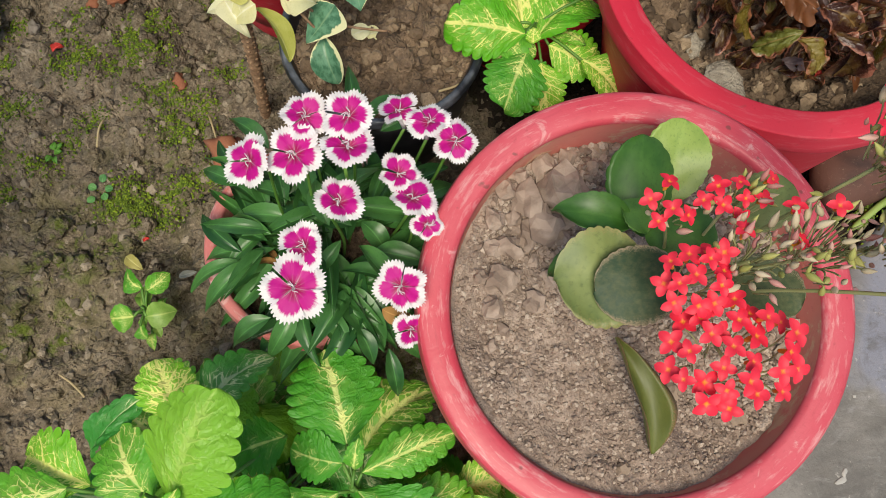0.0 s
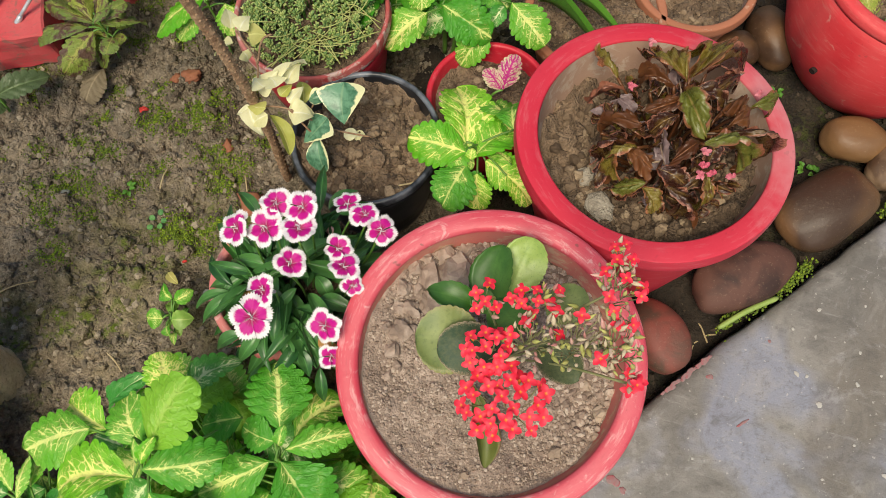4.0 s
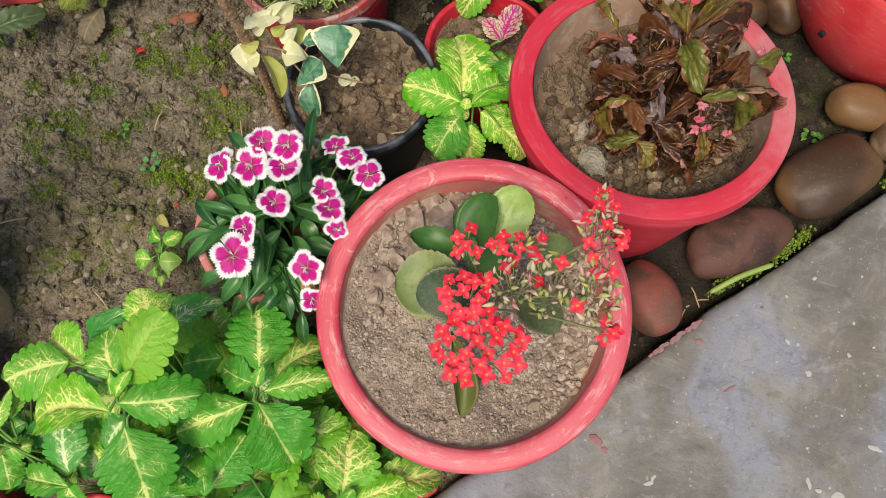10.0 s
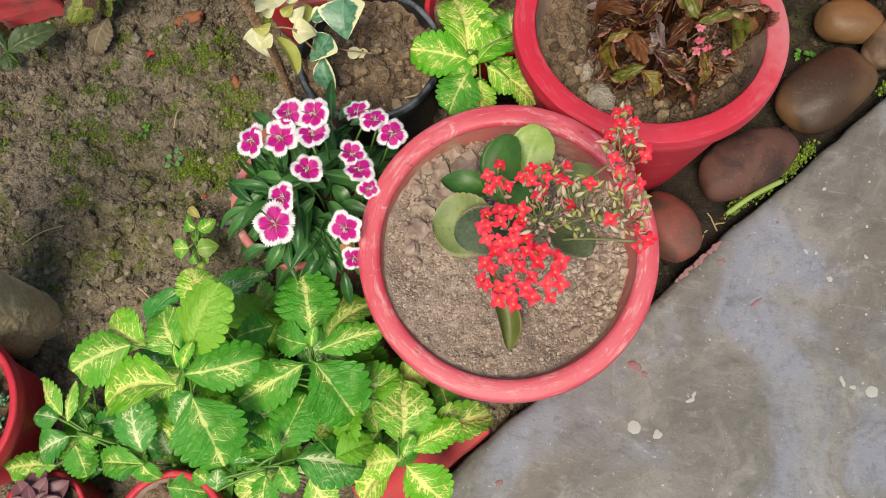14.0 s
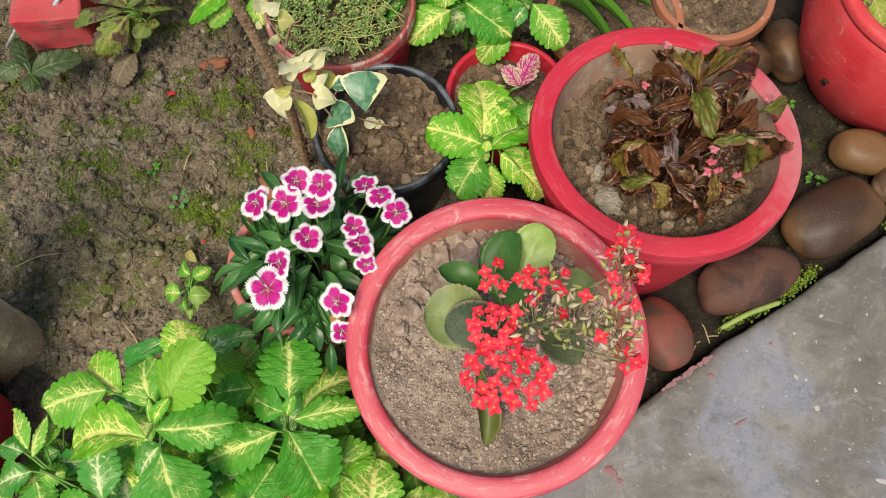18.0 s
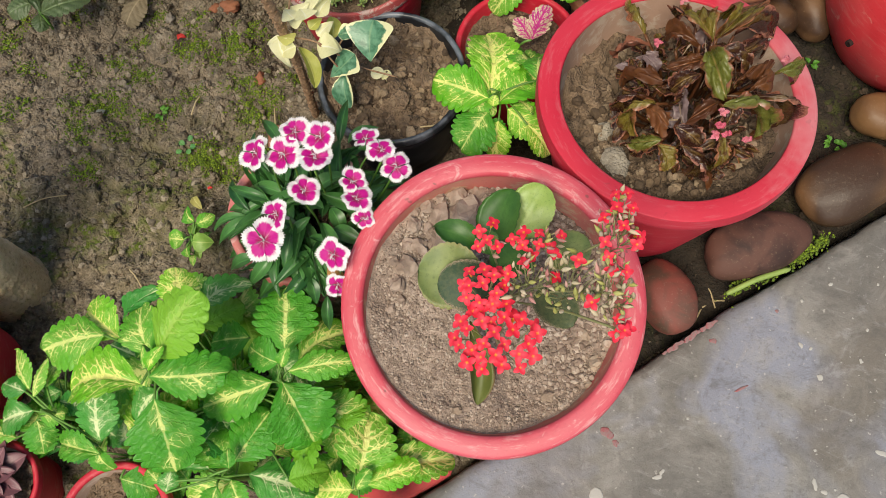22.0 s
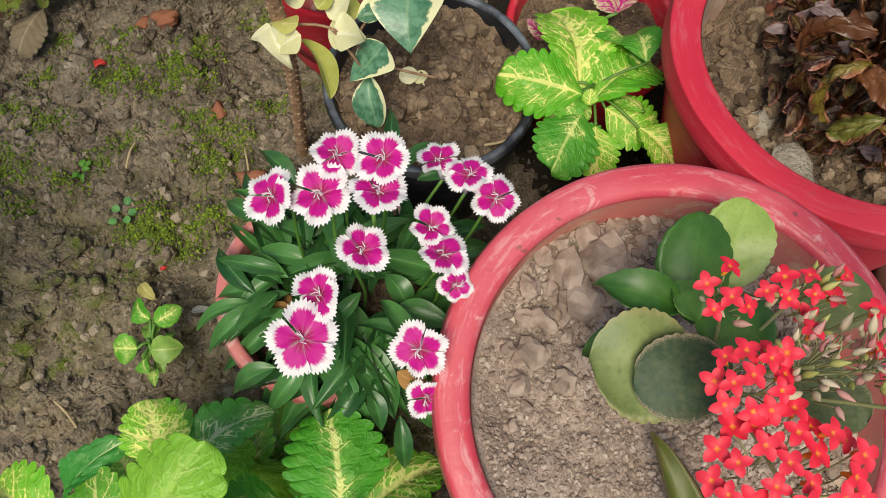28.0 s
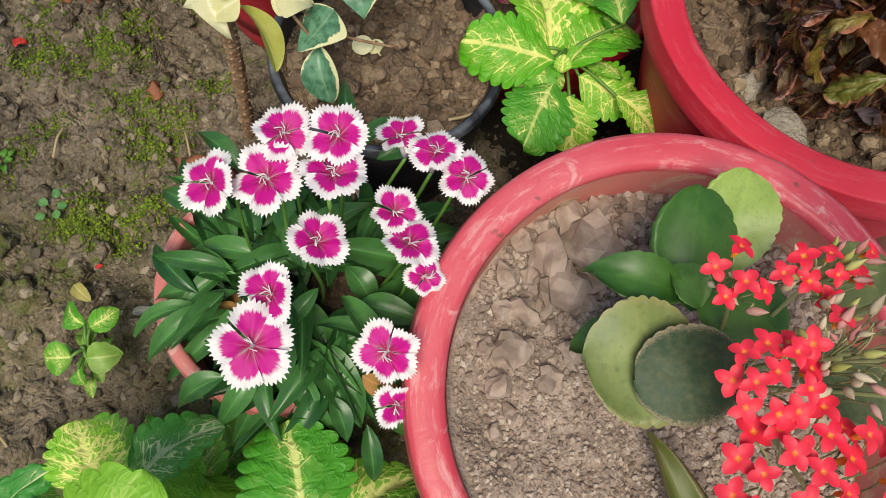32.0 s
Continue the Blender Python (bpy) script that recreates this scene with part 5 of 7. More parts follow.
for x, y, z, r in PF:
    away = Vector((x + 0.175, y - 0.085, 0.0))
    up = (Vector((0, -0.12, 1.0)) + away * rs.uniform(2.5, 6) + Vector((rs.uniform(-.42, .42), rs.uniform(-.45, .25), 0))).normalized()
    q = Vector((0, 0, 1)).rotation_difference(up).to_matrix().to_4x4() @ pose(0, 0, 0, 0, 0, rs.uniform(0, 72))
    m = p_inv @ Matrix.Translation((x, y, z)) @ q
    cal = [lathe("calyx", [(0, -0.02), (0.0017, -0.0195), (0.0022, -0.012), (0.0018, -0.002), (0.0004, 0.001)], 10)]
    for k in range(4):
        a = rs.uniform(0, 6.28)
        cal.append(tube("stamen", curve_pts([(0, 0, 0), (0.0015 * math.cos(a), 0.0015 * math.sin(a), 0.004), (0.0045 * math.cos(a + 1), 0.0045 * math.sin(a + 1), 0.0045)], 4), 0.0003, 5))
    fl = mesh_part("flower", join_meshes("flower", [(c_, Matrix()) for c_ in cal]), STAMEN, pinks, m=m)
    for k in range(5):
        s = r * rs.uniform(0.88, 1.02) * (1.06 if y > 0.1 else 0.96)
        mesh_part("petal", PETALS[rs.randint(3)], PETAL, fl, m=pose(0, 0, 0.0005 * (k % 2), rs.uniform(-16, 16), rs.uniform(-30, 12), 72 * k + rs.uniform(-8, 8)) @ Matrix.Diagonal((s, s, s, 1)))
    mesh_part("stalk", tube("stalk", [p_inv @ Vector(v) for v in curve_pts([(x * 0.55 - 0.092, y * 0.55 + 0.043, 0.12), (x * 0.8 - 0.04, y * 0.8 + 0.018, 0.18), Vector((x, y, z)) - up * 0.021], 6)], 0.0012, 6), STEM_GREEN, pinks)
PINK_BLADES = [leaf_mesh("leaf", lance, 0, 0, b, f, 0, 14, 2, 50 + k) for k, (b, f) in enumerate(((0.25, 0.25), (0.5, 0.2), (0.1, 0.35), (0.7, 0.15)))]
for i in range(200):
    a, q = rs.uniform(0, 6.283), rs.rand() ** 0.5
    cx, cy = -0.185 + 0.06 * q * math.cos(a), 0.088 + 0.062 * q * math.sin(a)
    zc = 0.138 + 0.066 * (1 - q * q) * rs.uniform(0.35, 1.0)
    L, h = rs.uniform(0.034, 0.064), a + rs.uniform(-1.9, 1.9)
    dz = L * rs.uniform(-0.4, 0.15)
    row = (cx, cy, zc, cx + L * math.cos(h), cy + L * math.sin(h), zc + dz, rs.uniform(0.010, 0.0175))
    set_leaf(PINK_BLADES[rs.randint(4)], PINK_LEAF, pinks, row, rs.uniform(-25, 25), inv=p_inv)
for i in range(38):
    a = rs.uniform(1.2, 4.9)
    q, L, h = rs.uniform(0.35, 0.8), rs.uniform(0.036, 0.056), a + rs.uniform(-0.9, 0.9)
    cx, cy, zc = -0.212 + 0.066 * q * math.cos(a), 0.098 + 0.066 * q * math.sin(a), rs.uniform(0.15, 0.18)
    set_leaf(PINK_BLADES[rs.randint(4)], PINK_LEAF, pinks, (cx, cy, zc, cx + L * math.cos(h), cy + L * math.sin(h), zc + L * rs.uniform(-0.25, 0.15), rs.uniform(0.009, 0.014)), rs.uniform(-25, 25), inv=p_inv)
for row in ((-0.263, 0.093, 0.172, -0.294, 0.129, 0.172, 0.016), (-0.255, 0.083, 0.178, -0.301, 0.056, 0.165, 0.017), (-0.248, 0.040, 0.175, -0.284, 0.029, 0.162, 0.019),
            (-0.229, 0.045, 0.178, -0.256, 0.011, 0.165, 0.018), (-0.258, 0.145, 0.172, -0.288, 0.167, 0.17, 0.016), (-0.189, 0.022, 0.175, -0.180, -0.004, 0.165, 0.016), (-0.170, 0.005, 0.17, -0.168, -0.030, 0.15, 0.015),
            (-0.168, 0.160, 0.205, -0.164, 0.211, 0.215, 0.014), (-0.160, 0.163, 0.2, -0.133, 0.187, 0.205, 0.015), (-0.232, 0.160, 0.195, -0.257, 0.192, 0.2, 0.016), (-0.15, 0.16, 0.195, -0.112, 0.172, 0.195, 0.015)):
    set_leaf(PINK_BLADES[1], PINK_LEAF, pinks, (*row[:6], row[6] * 0.82), rs.uniform(-20, 20), inv=p_inv)
for row in ((-0.235, 0.075, 0.17, -0.262, 0.088, 0.165, 0.009), (-0.24, 0.08, 0.168, -0.25, 0.10, 0.16, 0.007), (-0.17, 0.03, 0.185, -0.15, 0.02, 0.18, 0.014)):
    set_leaf(PINK_BLADES[3], DRY, pinks, row, 30, inv=p_inv, name="dry_leaf")

# ---- kalanchoe ----
K_LEAF = plain_leaf("fleshy_green", (0.05, 0.10, 0.03), (0.24, 0.29, 0.09), 0.5, 0.06, (0.26, 0.24, 0.09), 0.96, 2.2, 0.05)
K_BRIGHT = plain_leaf("fleshy_bright_green", (0.035, 0.115, 0.018), (0.11, 0.25, 0.045), 0.42, 0.1, None, 0.9, 2.5, 0.05)
K_DARK = plain_leaf("fleshy_dark_green", (0.018, 0.052, 0.02), (0.12, 0.13, 0.055), 0.6, 0.04, (0.3, 0.24, 0.15), 0.94, 14, 0.0)
K_PALE = plain_leaf("fleshy_yellow_green", (0.12, 0.24, 0.05), (0.3, 0.42, 0.1), 0.4, 0.1, None, 0.9, 4, 0.05)
K_OLIVE = plain_leaf("fleshy_olive", (0.10, 0.12, 0.025), (0.16, 0.18, 0.04), 0.5, 0.06, (0.26, 0.15, 0.08), 0.95, 6, 0.0)
K_MESH = [leaf_mesh("leaf", spoon, 7, 0.05, b, f, 0, 28, 6, 70 + k, 0.06, 6.5, tw, 2.2) for k, (b, f, tw) in enumerate(((0.3, 0.24, 0.06), (0.4, 0.3, 0.1), (0.3, -0.22, -0.08)))]
K_ROUND = [leaf_mesh("leaf", lambda u: np.clip(np.sqrt(np.clip(u * (1 - u), 0, 1)) * (0.94 + 0.12 * u), 0.004, 1), 10, 0.06, b, f, 0.015, 72, 7, 170 + k, 0.05, 3, tw, 2.0, 0.0, True) for k, (b, f, tw) in enumerate(((0.15, 0.12, 0.03), (0.25, -0.1, -0.05)))]
K_CURL = leaf_mesh("leaf", lambda u: 0.5 * np.clip(np.sin(math.pi * np.clip(u, 0, 1) ** 1.5) ** 0.6, 0.05, 1), 0, 0, 0.3, 0.35, 0, 28, 5, 75, 0.03, 6.5, 0.0, 2.0)
kal = tagged(new("kalanchoe_plant"), "kalanchoe with fleshy leaves and a head of small red flowers", "flowers")
kal.matrix_basis = pose(0.01, 0.005, 0.175)
k_inv = kal.matrix_basis.inverted()
for row, mat, me, roll in (
        ((-0.008, -0.002, 0.278, -0.066, 0.003, 0.290, 0.060), K_LEAF, 4, -8), ((0.008, -0.006, 0.288, -0.046, -0.010, 0.300, 0.046), K_DARK, 5, -8),
        ((0.002, 0.030, 0.255, 0.010, 0.090, 0.279, 0.042), K_BRIGHT, 0, -20), ((0.020, 0.052, 0.250, 0.044, 0.098, 0.272, 0.044), K_PALE, 4, 8),
        ((0.002, 0.040, 0.270, 0.028, 0.008, 0.290, 0.042), K_BRIGHT, 2, 10), ((-0.010, 0.034, 0.275, -0.054, 0.046, 0.289, 0.026), K_BRIGHT, 1, -10),
        ((-0.002, 0.026, 0.275, -0.014, 0.046, 0.284, 0.024), K_BRIGHT, 1, 10), ((0.042, -0.004, 0.272, 0.074, -0.036, 0.284, 0.038), K_DARK, 4, 0), ((0.050, 0.020, 0.285, 0.084, 0.034, 0.300, 0.036), K_LEAF, 5, 5),
        ((-0.020, -0.022, 0.208, -0.004, -0.100, 0.196, 0.025), K_OLIVE, 3, -16), ((-0.02, 0.03, 0.24, -0.06, 0.022, 0.235, 0.02), K_BRIGHT, 1, 0)):
    set_leaf(K_CURL if me == 3 else K_ROUND[me - 4] if me > 3 else K_MESH[me], mat, kal, row, roll, inv=k_inv)


def floret_mesh():
    """Four pointed petals round a small tube."""
    items = []
    pet = leaf_mesh("petal", lambda u: 0.5 * np.clip(np.sin(math.pi * np.clip(u, 0, 1) ** 1.05) ** 0.62, 0.1, 1), 0, 0, 0.3, 0.2, 0, 8, 2, 0)
    for k in range(4):
        items.append((pet, pose(0, 0, 0, 0, -8, 90 * k) @ Matrix.Diagonal((1, 0.74, 1, 1))))
    items.append((lathe("tube", [(0.05, -1.1), (0.16, -0.9), (0.2, -0.4), (0.12, 0.0)], 8), Matrix()))
    return join_meshes("floret", items)


def floret_material():
    n = Nodes("red_floret", 0.55)
    u, a = leaf_uv(n)
    col = n.mix(n.ramp(u, (0.05, 0.0), (0.2, 1.0)), (0.88, 0.34, 0.03), (0.88, 0.02, 0.062))
    col = n.mix(n.math('MULTIPLY', rand_of(n), 0.35), col, (0.92, 0.08, 0.12))
    return n.done(col, 0.55, None, 0.25, col)


FLORET, FLORET_MAT = floret_mesh(), floret_material()
BUD = lathe("bud", [(0, -1.5), (0.2, -1.4), (0.46, -0.8), (0.5, -0.1), (0.4, 0.4), (0.26, 0.85), (0.12, 1.25), (0.05, 1.5), (0, 1.52)], 8)
BUD_PALE = plain_leaf("withered_floret", (0.5, 0.42, 0.27), (0.68, 0.58, 0.42), 0.7, 0.15)
BUD_PINK = plain_leaf("fading_floret", (0.5, 0.2, 0.19), (0.66, 0.42, 0.36), 0.6, 0.1)
BUD_GREEN = plain_leaf("green_bud", (0.34, 0.36, 0.1), (0.52, 0.5, 0.18), 0.5, 0.1)
rs = np.random.RandomState(21)
K_STALK = plain_leaf("pale_green_stalk", (0.22, 0.24, 0.10), (0.36, 0.36, 0.19), 0.5, 0.0)
K_BASE = Vector((0.015, 0.005, 0.19))


def stalk(points, r=0.0016):
    mesh_part("stalk", tube("stalk", [k_inv @ p for p in curve_pts(points, 4)], r, 6), K_STALK, kal)


def head(center, rx, ry, rz, count, size, buds, seed, lean=(0, -0.1)):
    """A domed head of florets with buds among them."""
    q = np.random.RandomState(seed)
    c0 = Vector(center)
    stalk([K_BASE, K_BASE.lerp(c0, 0.5) + Vector((0, 0, 0.012)), c0 - Vector((0, 0, rz * 1.2))], 0.0011)
    spots = []
    tries = 0
    while len(spots) < count + buds and tries < 6000:
        tries += 1
        x, y = q.uniform(-1, 1), q.uniform(-1, 1)
        if x * x + y * y > 1:
            continue
        p = Vector((c0.x + x * rx, c0.y + y * ry, c0.z + rz * (math.sqrt(1 - 0.8 * (x * x + y * y)) - 0.6) + q.uniform(-0.006, 0.004)))
        if all((p - s).length > size * (1.45 if len(spots) < count else 0.68) for s, _ in spots):
            spots.append((p, Vector((x * 0.5 + lean[0] + q.uniform(-.3, .3), y * 0.5 + lean[1] + q.uniform(-.3, .3), 1)).normalized()))
    for i, (p, up) in enumerate(spots):
        turn = Vector((0, 0, 1)).rotation_difference(up).to_matrix().to_4x4() @ pose(0, 0, 0, 0, 0, q.uniform(0, 90))
        if i < count:
            s = size * q.uniform(0.85, 1.1)
            mesh_part("floret", FLORET, FLORET_MAT, kal, m=k_inv @ Matrix.Translation(p) @ turn @ Matrix.Diagonal((s, s, s, 1)))
        else:
            s = 0.0033 * q.uniform(0.7, 1.4)
            turn = turn @ pose(0, 0, 0, q.uniform(-40, 40), q.uniform(-40, 40), 0)
            mesh_part("bud", BUD_M[(0, 0, 1, 2, 0, 1, 2)[q.randint(7)]], None, kal, m=k_inv @ Matrix.Translation(p - Vector((0, 0, 0.004))) @ turn @ Matrix.Diagonal((s * 0.95, s * 0.95, s * 0.9, 1)))
        b0 = Vector((c0.x + (p.x - c0.x) * 0.5 + q.uniform(-.004, .004), c0.y + (p.y - c0.y) * 0.5 + q.uniform(-.004, .004), c0.z - rz * 2.0))
        stalk([p - up * size * 0.9, (p + b0) / 2 + Vector((0, 0, 0.002)), b0], 0.0005)


BUD_M = []
for mat in (BUD_PALE, BUD_PINK, BUD_GREEN):
    b = BUD.copy()
    b.materials.append(mat)
    BUD_M.append(b)
head((0.008, -0.064, 0.335), 0.036, 0.030, 0.016, 34, 0.0077, 18, 1)
head((-0.006, -0.022, 0.345), 0.019, 0.016, 0.012, 13, 0.0077, 8, 2)
head((-0.004, 0.022, 0.330), 0.012, 0.016, 0.008, 5, 0.0066, 8, 12)
head((0.036, 0.024, 0.330), 0.024, 0.014, 0.010, 8, 0.0066, 18, 3)
head((0.030, -0.016, 0.345), 0.024, 0.026, 0.012, 3, 0.0074, 34, 4)
head((0.064, -0.018, 0.362), 0.024, 0.028, 0.014, 2, 0.0066, 52, 5)
head((0.096, 0.012, 0.400), 0.017, 0.036, 0.014, 11, 0.0064, 46, 6)
head((0.094, -0.030, 0.385), 0.018, 0.026, 0.014, 2, 0.0066, 52, 7)
head((0.101, -0.060, 0.380), 0.008, 0.008, 0.006, 4, 0.0064, 6, 8)

# ---- begonia ----
def begonia_material(name, dark, olive, red, share):
    """Olive in the middle, bronze and red towards the edge, in patches."""
    n = Nodes(name, 0.28)
    u, q = leaf_uv(n)
    c = n.coords()
    v = n.node("CombineXYZ")
    n.link(n.math('MULTIPLY', rand_of(n), 30.0), v.inputs[2])
    add = n.node("VectorMath")
    add.operation = 'ADD'
    n.link(c, add.inputs[0])
    n.link(v, add.inputs[1])
    g, f = n.noise(add, 2.6, 4, 0.6), n.noise(add, 14, 4, 0.7)
    e = n.math('ADD', n.math('ADD', n.math('MULTIPLY', q, 0.45), n.math('MULTIPLY', n.math('SUBTRACT', g, 0.5), 2.2)), share)
    col = n.mix(n.ramp(e, (0.1, 0.0), (0.4, 1.0)), olive, dark)
    col = n.mix(n.math('MULTIPLY', n.ramp(n.math('ADD', q, n.math('MULTIPLY', n.math('SUBTRACT', f, 0.5), 0.5)), (0.76, 0.0), (0.95, 1.0)), 0.85), col, red)
    col = n.mix(n.math('MULTIPLY', n.ramp(q, (0.02, 1.0), (0.08, 0.0)), 0.5), col, (0.36, 0.22, 0.08))
    col = n.mix(n.math('MULTIPLY', n.ramp(f, (0.3, 1.0), (0.45, 0.0)), 0.5), col, tuple(t * 0.5 for t in dark))
    return n.done(col, n.math('ADD', 0.12, n.math('MULTIPLY', f, 0.28)), n.bump(f, 0.3, 0.002), 0.2, col)


B_LEAF = begonia_material("bronze_begonia", (0.05, 0.018, 0.012), (0.12, 0.065, 0.02), (0.42, 0.17, 0.11), 0.15)
B_GREEN = begonia_material("olive_begonia", (0.1, 0.045, 0.016), (0.21, 0.16, 0.03), (0.4, 0.15, 0.08), -0.08)
B_RED = plain_leaf("red_begonia", (0.09, 0.03, 0.012), (0.2, 0.075, 0.026), 0.36, 0.25, None, 0.9, 3)
B_SHINE = begonia_material("glossy_green_begonia", (0.07, 0.05, 0.015), (0.15, 0.16, 0.03), (0.3, 0.09, 0.055), -0.3)
B_CLAY = plain_leaf("clay_red_begonia", (0.24, 0.085, 0.05), (0.38, 0.15, 0.09), 0.4, 0.2, None, 0.9, 3, 0.1)
B_GREY = plain_leaf("grey_mauve_begonia", (0.14, 0.09, 0.09), (0.3, 0.22, 0.22), 0.45, 0.1, None, 0.9, 4, 0.1)
B_DEAD = plain_leaf("withered_begonia", (0.16, 0.10, 0.07), (0.4, 0.29, 0.2), 0.7, 0.1)


def fan(u):
    """Half width of a rounded leaf, widest past its middle."""
    return 0.5 * np.clip(np.where(u < 0.62, np.sin(0.5 * math.pi * np.clip(u / 0.62, 0, 1)) ** 0.7, np.sqrt(np.clip(1 - ((u - 0.62) / 0.385) ** 2, 0, 1)) ** 0.8), 0.06, 1)


B_MESH = [leaf_mesh("leaf", fan, 5, 0.2, b, f, r, 26, 5, 90 + k, 0, 3, tw, 1.0, 0.09)
          for k, (b, f, r, tw) in enumerate(((0.5, 0.5, 0.10, 0.15), (0.9, 0.3, 0.16, -0.25), (-0.4, 0.7, 0.12, 0.2), (0.4, 0.95, 0.14, 0.1), (1.3, 0.9, 0.26, 0.5), (0.8, -0.6, 0.2, -0.5)))]
B_BIG = [leaf_mesh("leaf", fan, 5, 0.34, b, f, 0.16, 48, 7, 190 + k, 0, 3, tw, 1.0, 0.075)
         for k, (b, f, tw) in enumerate(((0.4, 0.3, 0.15), (0.7, 0.4, -0.25), (0.3, -0.35, 0.22), (0.9, 0.2, 0.3)))]
begonia = tagged(new("begonia_plant"), "bronze leaved begonia with curled leaves and tiny pink flowers", "plant")
begonia.matrix_basis = pose(0.2, 0.232, 0.145)
b_inv = begonia.matrix_basis.inverted()
rs = np.random.RandomState(31)
B_TALL = [(0.208, 0.269, 0.253, 0.194, 0.324, 0.230, 0.028), (0.213, 0.275, 0.250, 0.251, 0.339, 0.216, 0.018), (0.146, 0.296, 0.220, 0.134, 0.344, 0.209, 0.017),
          (0.152, 0.198, 0.251, 0.120, 0.192, 0.216, 0.019), (0.158, 0.164, 0.230, 0.171, 0.142, 0.221, 0.018), (0.217, 0.170, 0.248, 0.213, 0.140, 0.223, 0.015)]
B_GLOSSY = [(0.204, 0.254, 0.259, 0.212, 0.202, 0.275, 0.023), (0.214, 0.193, 0.263, 0.269, 0.191, 0.243, 0.024), (0.160, 0.167, 0.236, 0.130, 0.172, 0.215, 0.016), (0.271, 0.244, 0.234, 0.311, 0.261, 0.219, 0.011)]
B_RUSTY = [(0.198, 0.243, 0.263, 0.163, 0.229, 0.269, 0.016), (0.194, 0.263, 0.256, 0.162, 0.287, 0.243, 0.014), (0.274, 0.261, 0.230, 0.231, 0.224, 0.267, 0.017), (0.242, 0.215, 0.252, 0.274, 0.236, 0.239, 0.015),
           (0.123, 0.231, 0.221, 0.150, 0.226, 0.262, 0.013), (0.208, 0.195, 0.265, 0.184, 0.176, 0.272, 0.015), (0.143, 0.199, 0.242, 0.161, 0.174, 0.261, 0.017)]
B_DUSKY = [(0.224, 0.203, 0.260, 0.222, 0.180, 0.249, 0.017), (0.179, 0.159, 0.240, 0.205, 0.143, 0.207, 0.024), (0.230, 0.252, 0.254, 0.276, 0.292, 0.219, 0.023), (0.232, 0.283, 0.243, 0.288, 0.312, 0.215, 0.015),
           (0.194, 0.291, 0.242, 0.178, 0.334, 0.210, 0.017), (0.243, 0.210, 0.251, 0.299, 0.209, 0.215, 0.015), (0.170, 0.174, 0.252, 0.199, 0.162, 0.240, 0.023), (0.138, 0.213, 0.240, 0.118, 0.217, 0.203, 0.021),
           (0.212, 0.256, 0.258, 0.248, 0.248, 0.245, 0.020), (0.191, 0.223, 0.268, 0.164, 0.213, 0.258, 0.017)]


def begonia_stalk(a, x, y, z):
    mesh_part("stalk", tube("stalk", [b_inv @ Vector(v) for v in curve_pts([(0.198 + 0.03 * math.cos(a), 0.232 + 0.03 * math.sin(a), 0.14), (x * 0.6 + 0.08, y * 0.6 + 0.092, z - 0.03), (x, y, z)], 4)], 0.0017, 6), B_RED, begonia)


for rows_, mat_ in ((B_TALL, B_GREEN), (B_GLOSSY, B_SHINE), (B_RUSTY, B_RED), (B_DUSKY, B_LEAF)):
    for i, r in enumerate(rows_):
        set_leaf(B_BIG[i % 4], mat_, begonia, (*r[:6], r[6] * (1.35 if rows_ in (B_TALL, B_GLOSSY) else 1.1)), rs.uniform(-25, 25), inv=b_inv)
        begonia_stalk(math.atan2(r[1] - 0.232, r[0] - 0.198), *r[:3])
set_leaf(B_BIG[0], B_CLAY, begonia, (0.149, 0.274, 0.234, 0.112, 0.279, 0.209, 0.016), 10, inv=b_inv)
# smaller, lower and withered leaves between them
for i in range(170):
    a, q = rs.uniform(0, 6.283), math.sqrt(rs.rand())
    x, y = 0.200 + 0.076 * q * math.cos(a), 0.234 + 0.082 * q * math.sin(a)
    z = 0.160 + 0.085 * (1 - 0.75 * q * q) * rs.uniform(0.1, 1.0)
    L, h = 0.009 + 0.014 * rs.rand() ** 1.3, a + rs.uniform(-1.4, 1.4)
    row = (x, y, z, x + L * math.cos(h) * 0.85, y + L * math.sin(h) * 0.85, z + L * rs.uniform(-0.5, 0.8), L * rs.uniform(0.6, 0.95))
    k = rs.rand()
    mat = B_LEAF if k < 0.56 else B_GREEN if k < 0.72 else B_RED if k < 0.84 else B_DEAD if k < 0.9 and L < 0.02 else B_GREY
    set_leaf(B_MESH[rs.randint(6)], mat, begonia, row, rs.uniform(-60, 60), inv=b_inv)
    if i % 3 == 0:
        begonia_stalk(a, x, y, z)
for i in range(16):
    a, q = rs.uniform(0, 6.283), math.sqrt(rs.rand()) * 0.06
    x, y, h = 0.2 + q * math.cos(a), 0.232 + q * math.sin(a), rs.uniform(0, 6.283)
    L, z = rs.uniform(0.015, 0.035), 0.262 - 9 * q * q
    mesh_part("dry_shred", tube("dry_shred", [b_inv @ Vector(v) for v in curve_pts([(x, y, z - 0.02), (x + L * 0.4 * math.cos(h), y + L * 0.4 * math.sin(h), z), (x + L * math.cos(h + 0.6), y + L * math.sin(h + 0.6), z - 0.004)], 5)], [0.0006] * 4 + [0.0011] * 4 + [0.0004] * 3, 5), B_DEAD, begonia)
B_FLOWER = plain_leaf("pink_begonia_flower", (0.62, 0.1, 0.17), (0.7, 0.25, 0.3), 0.5, 0.2)
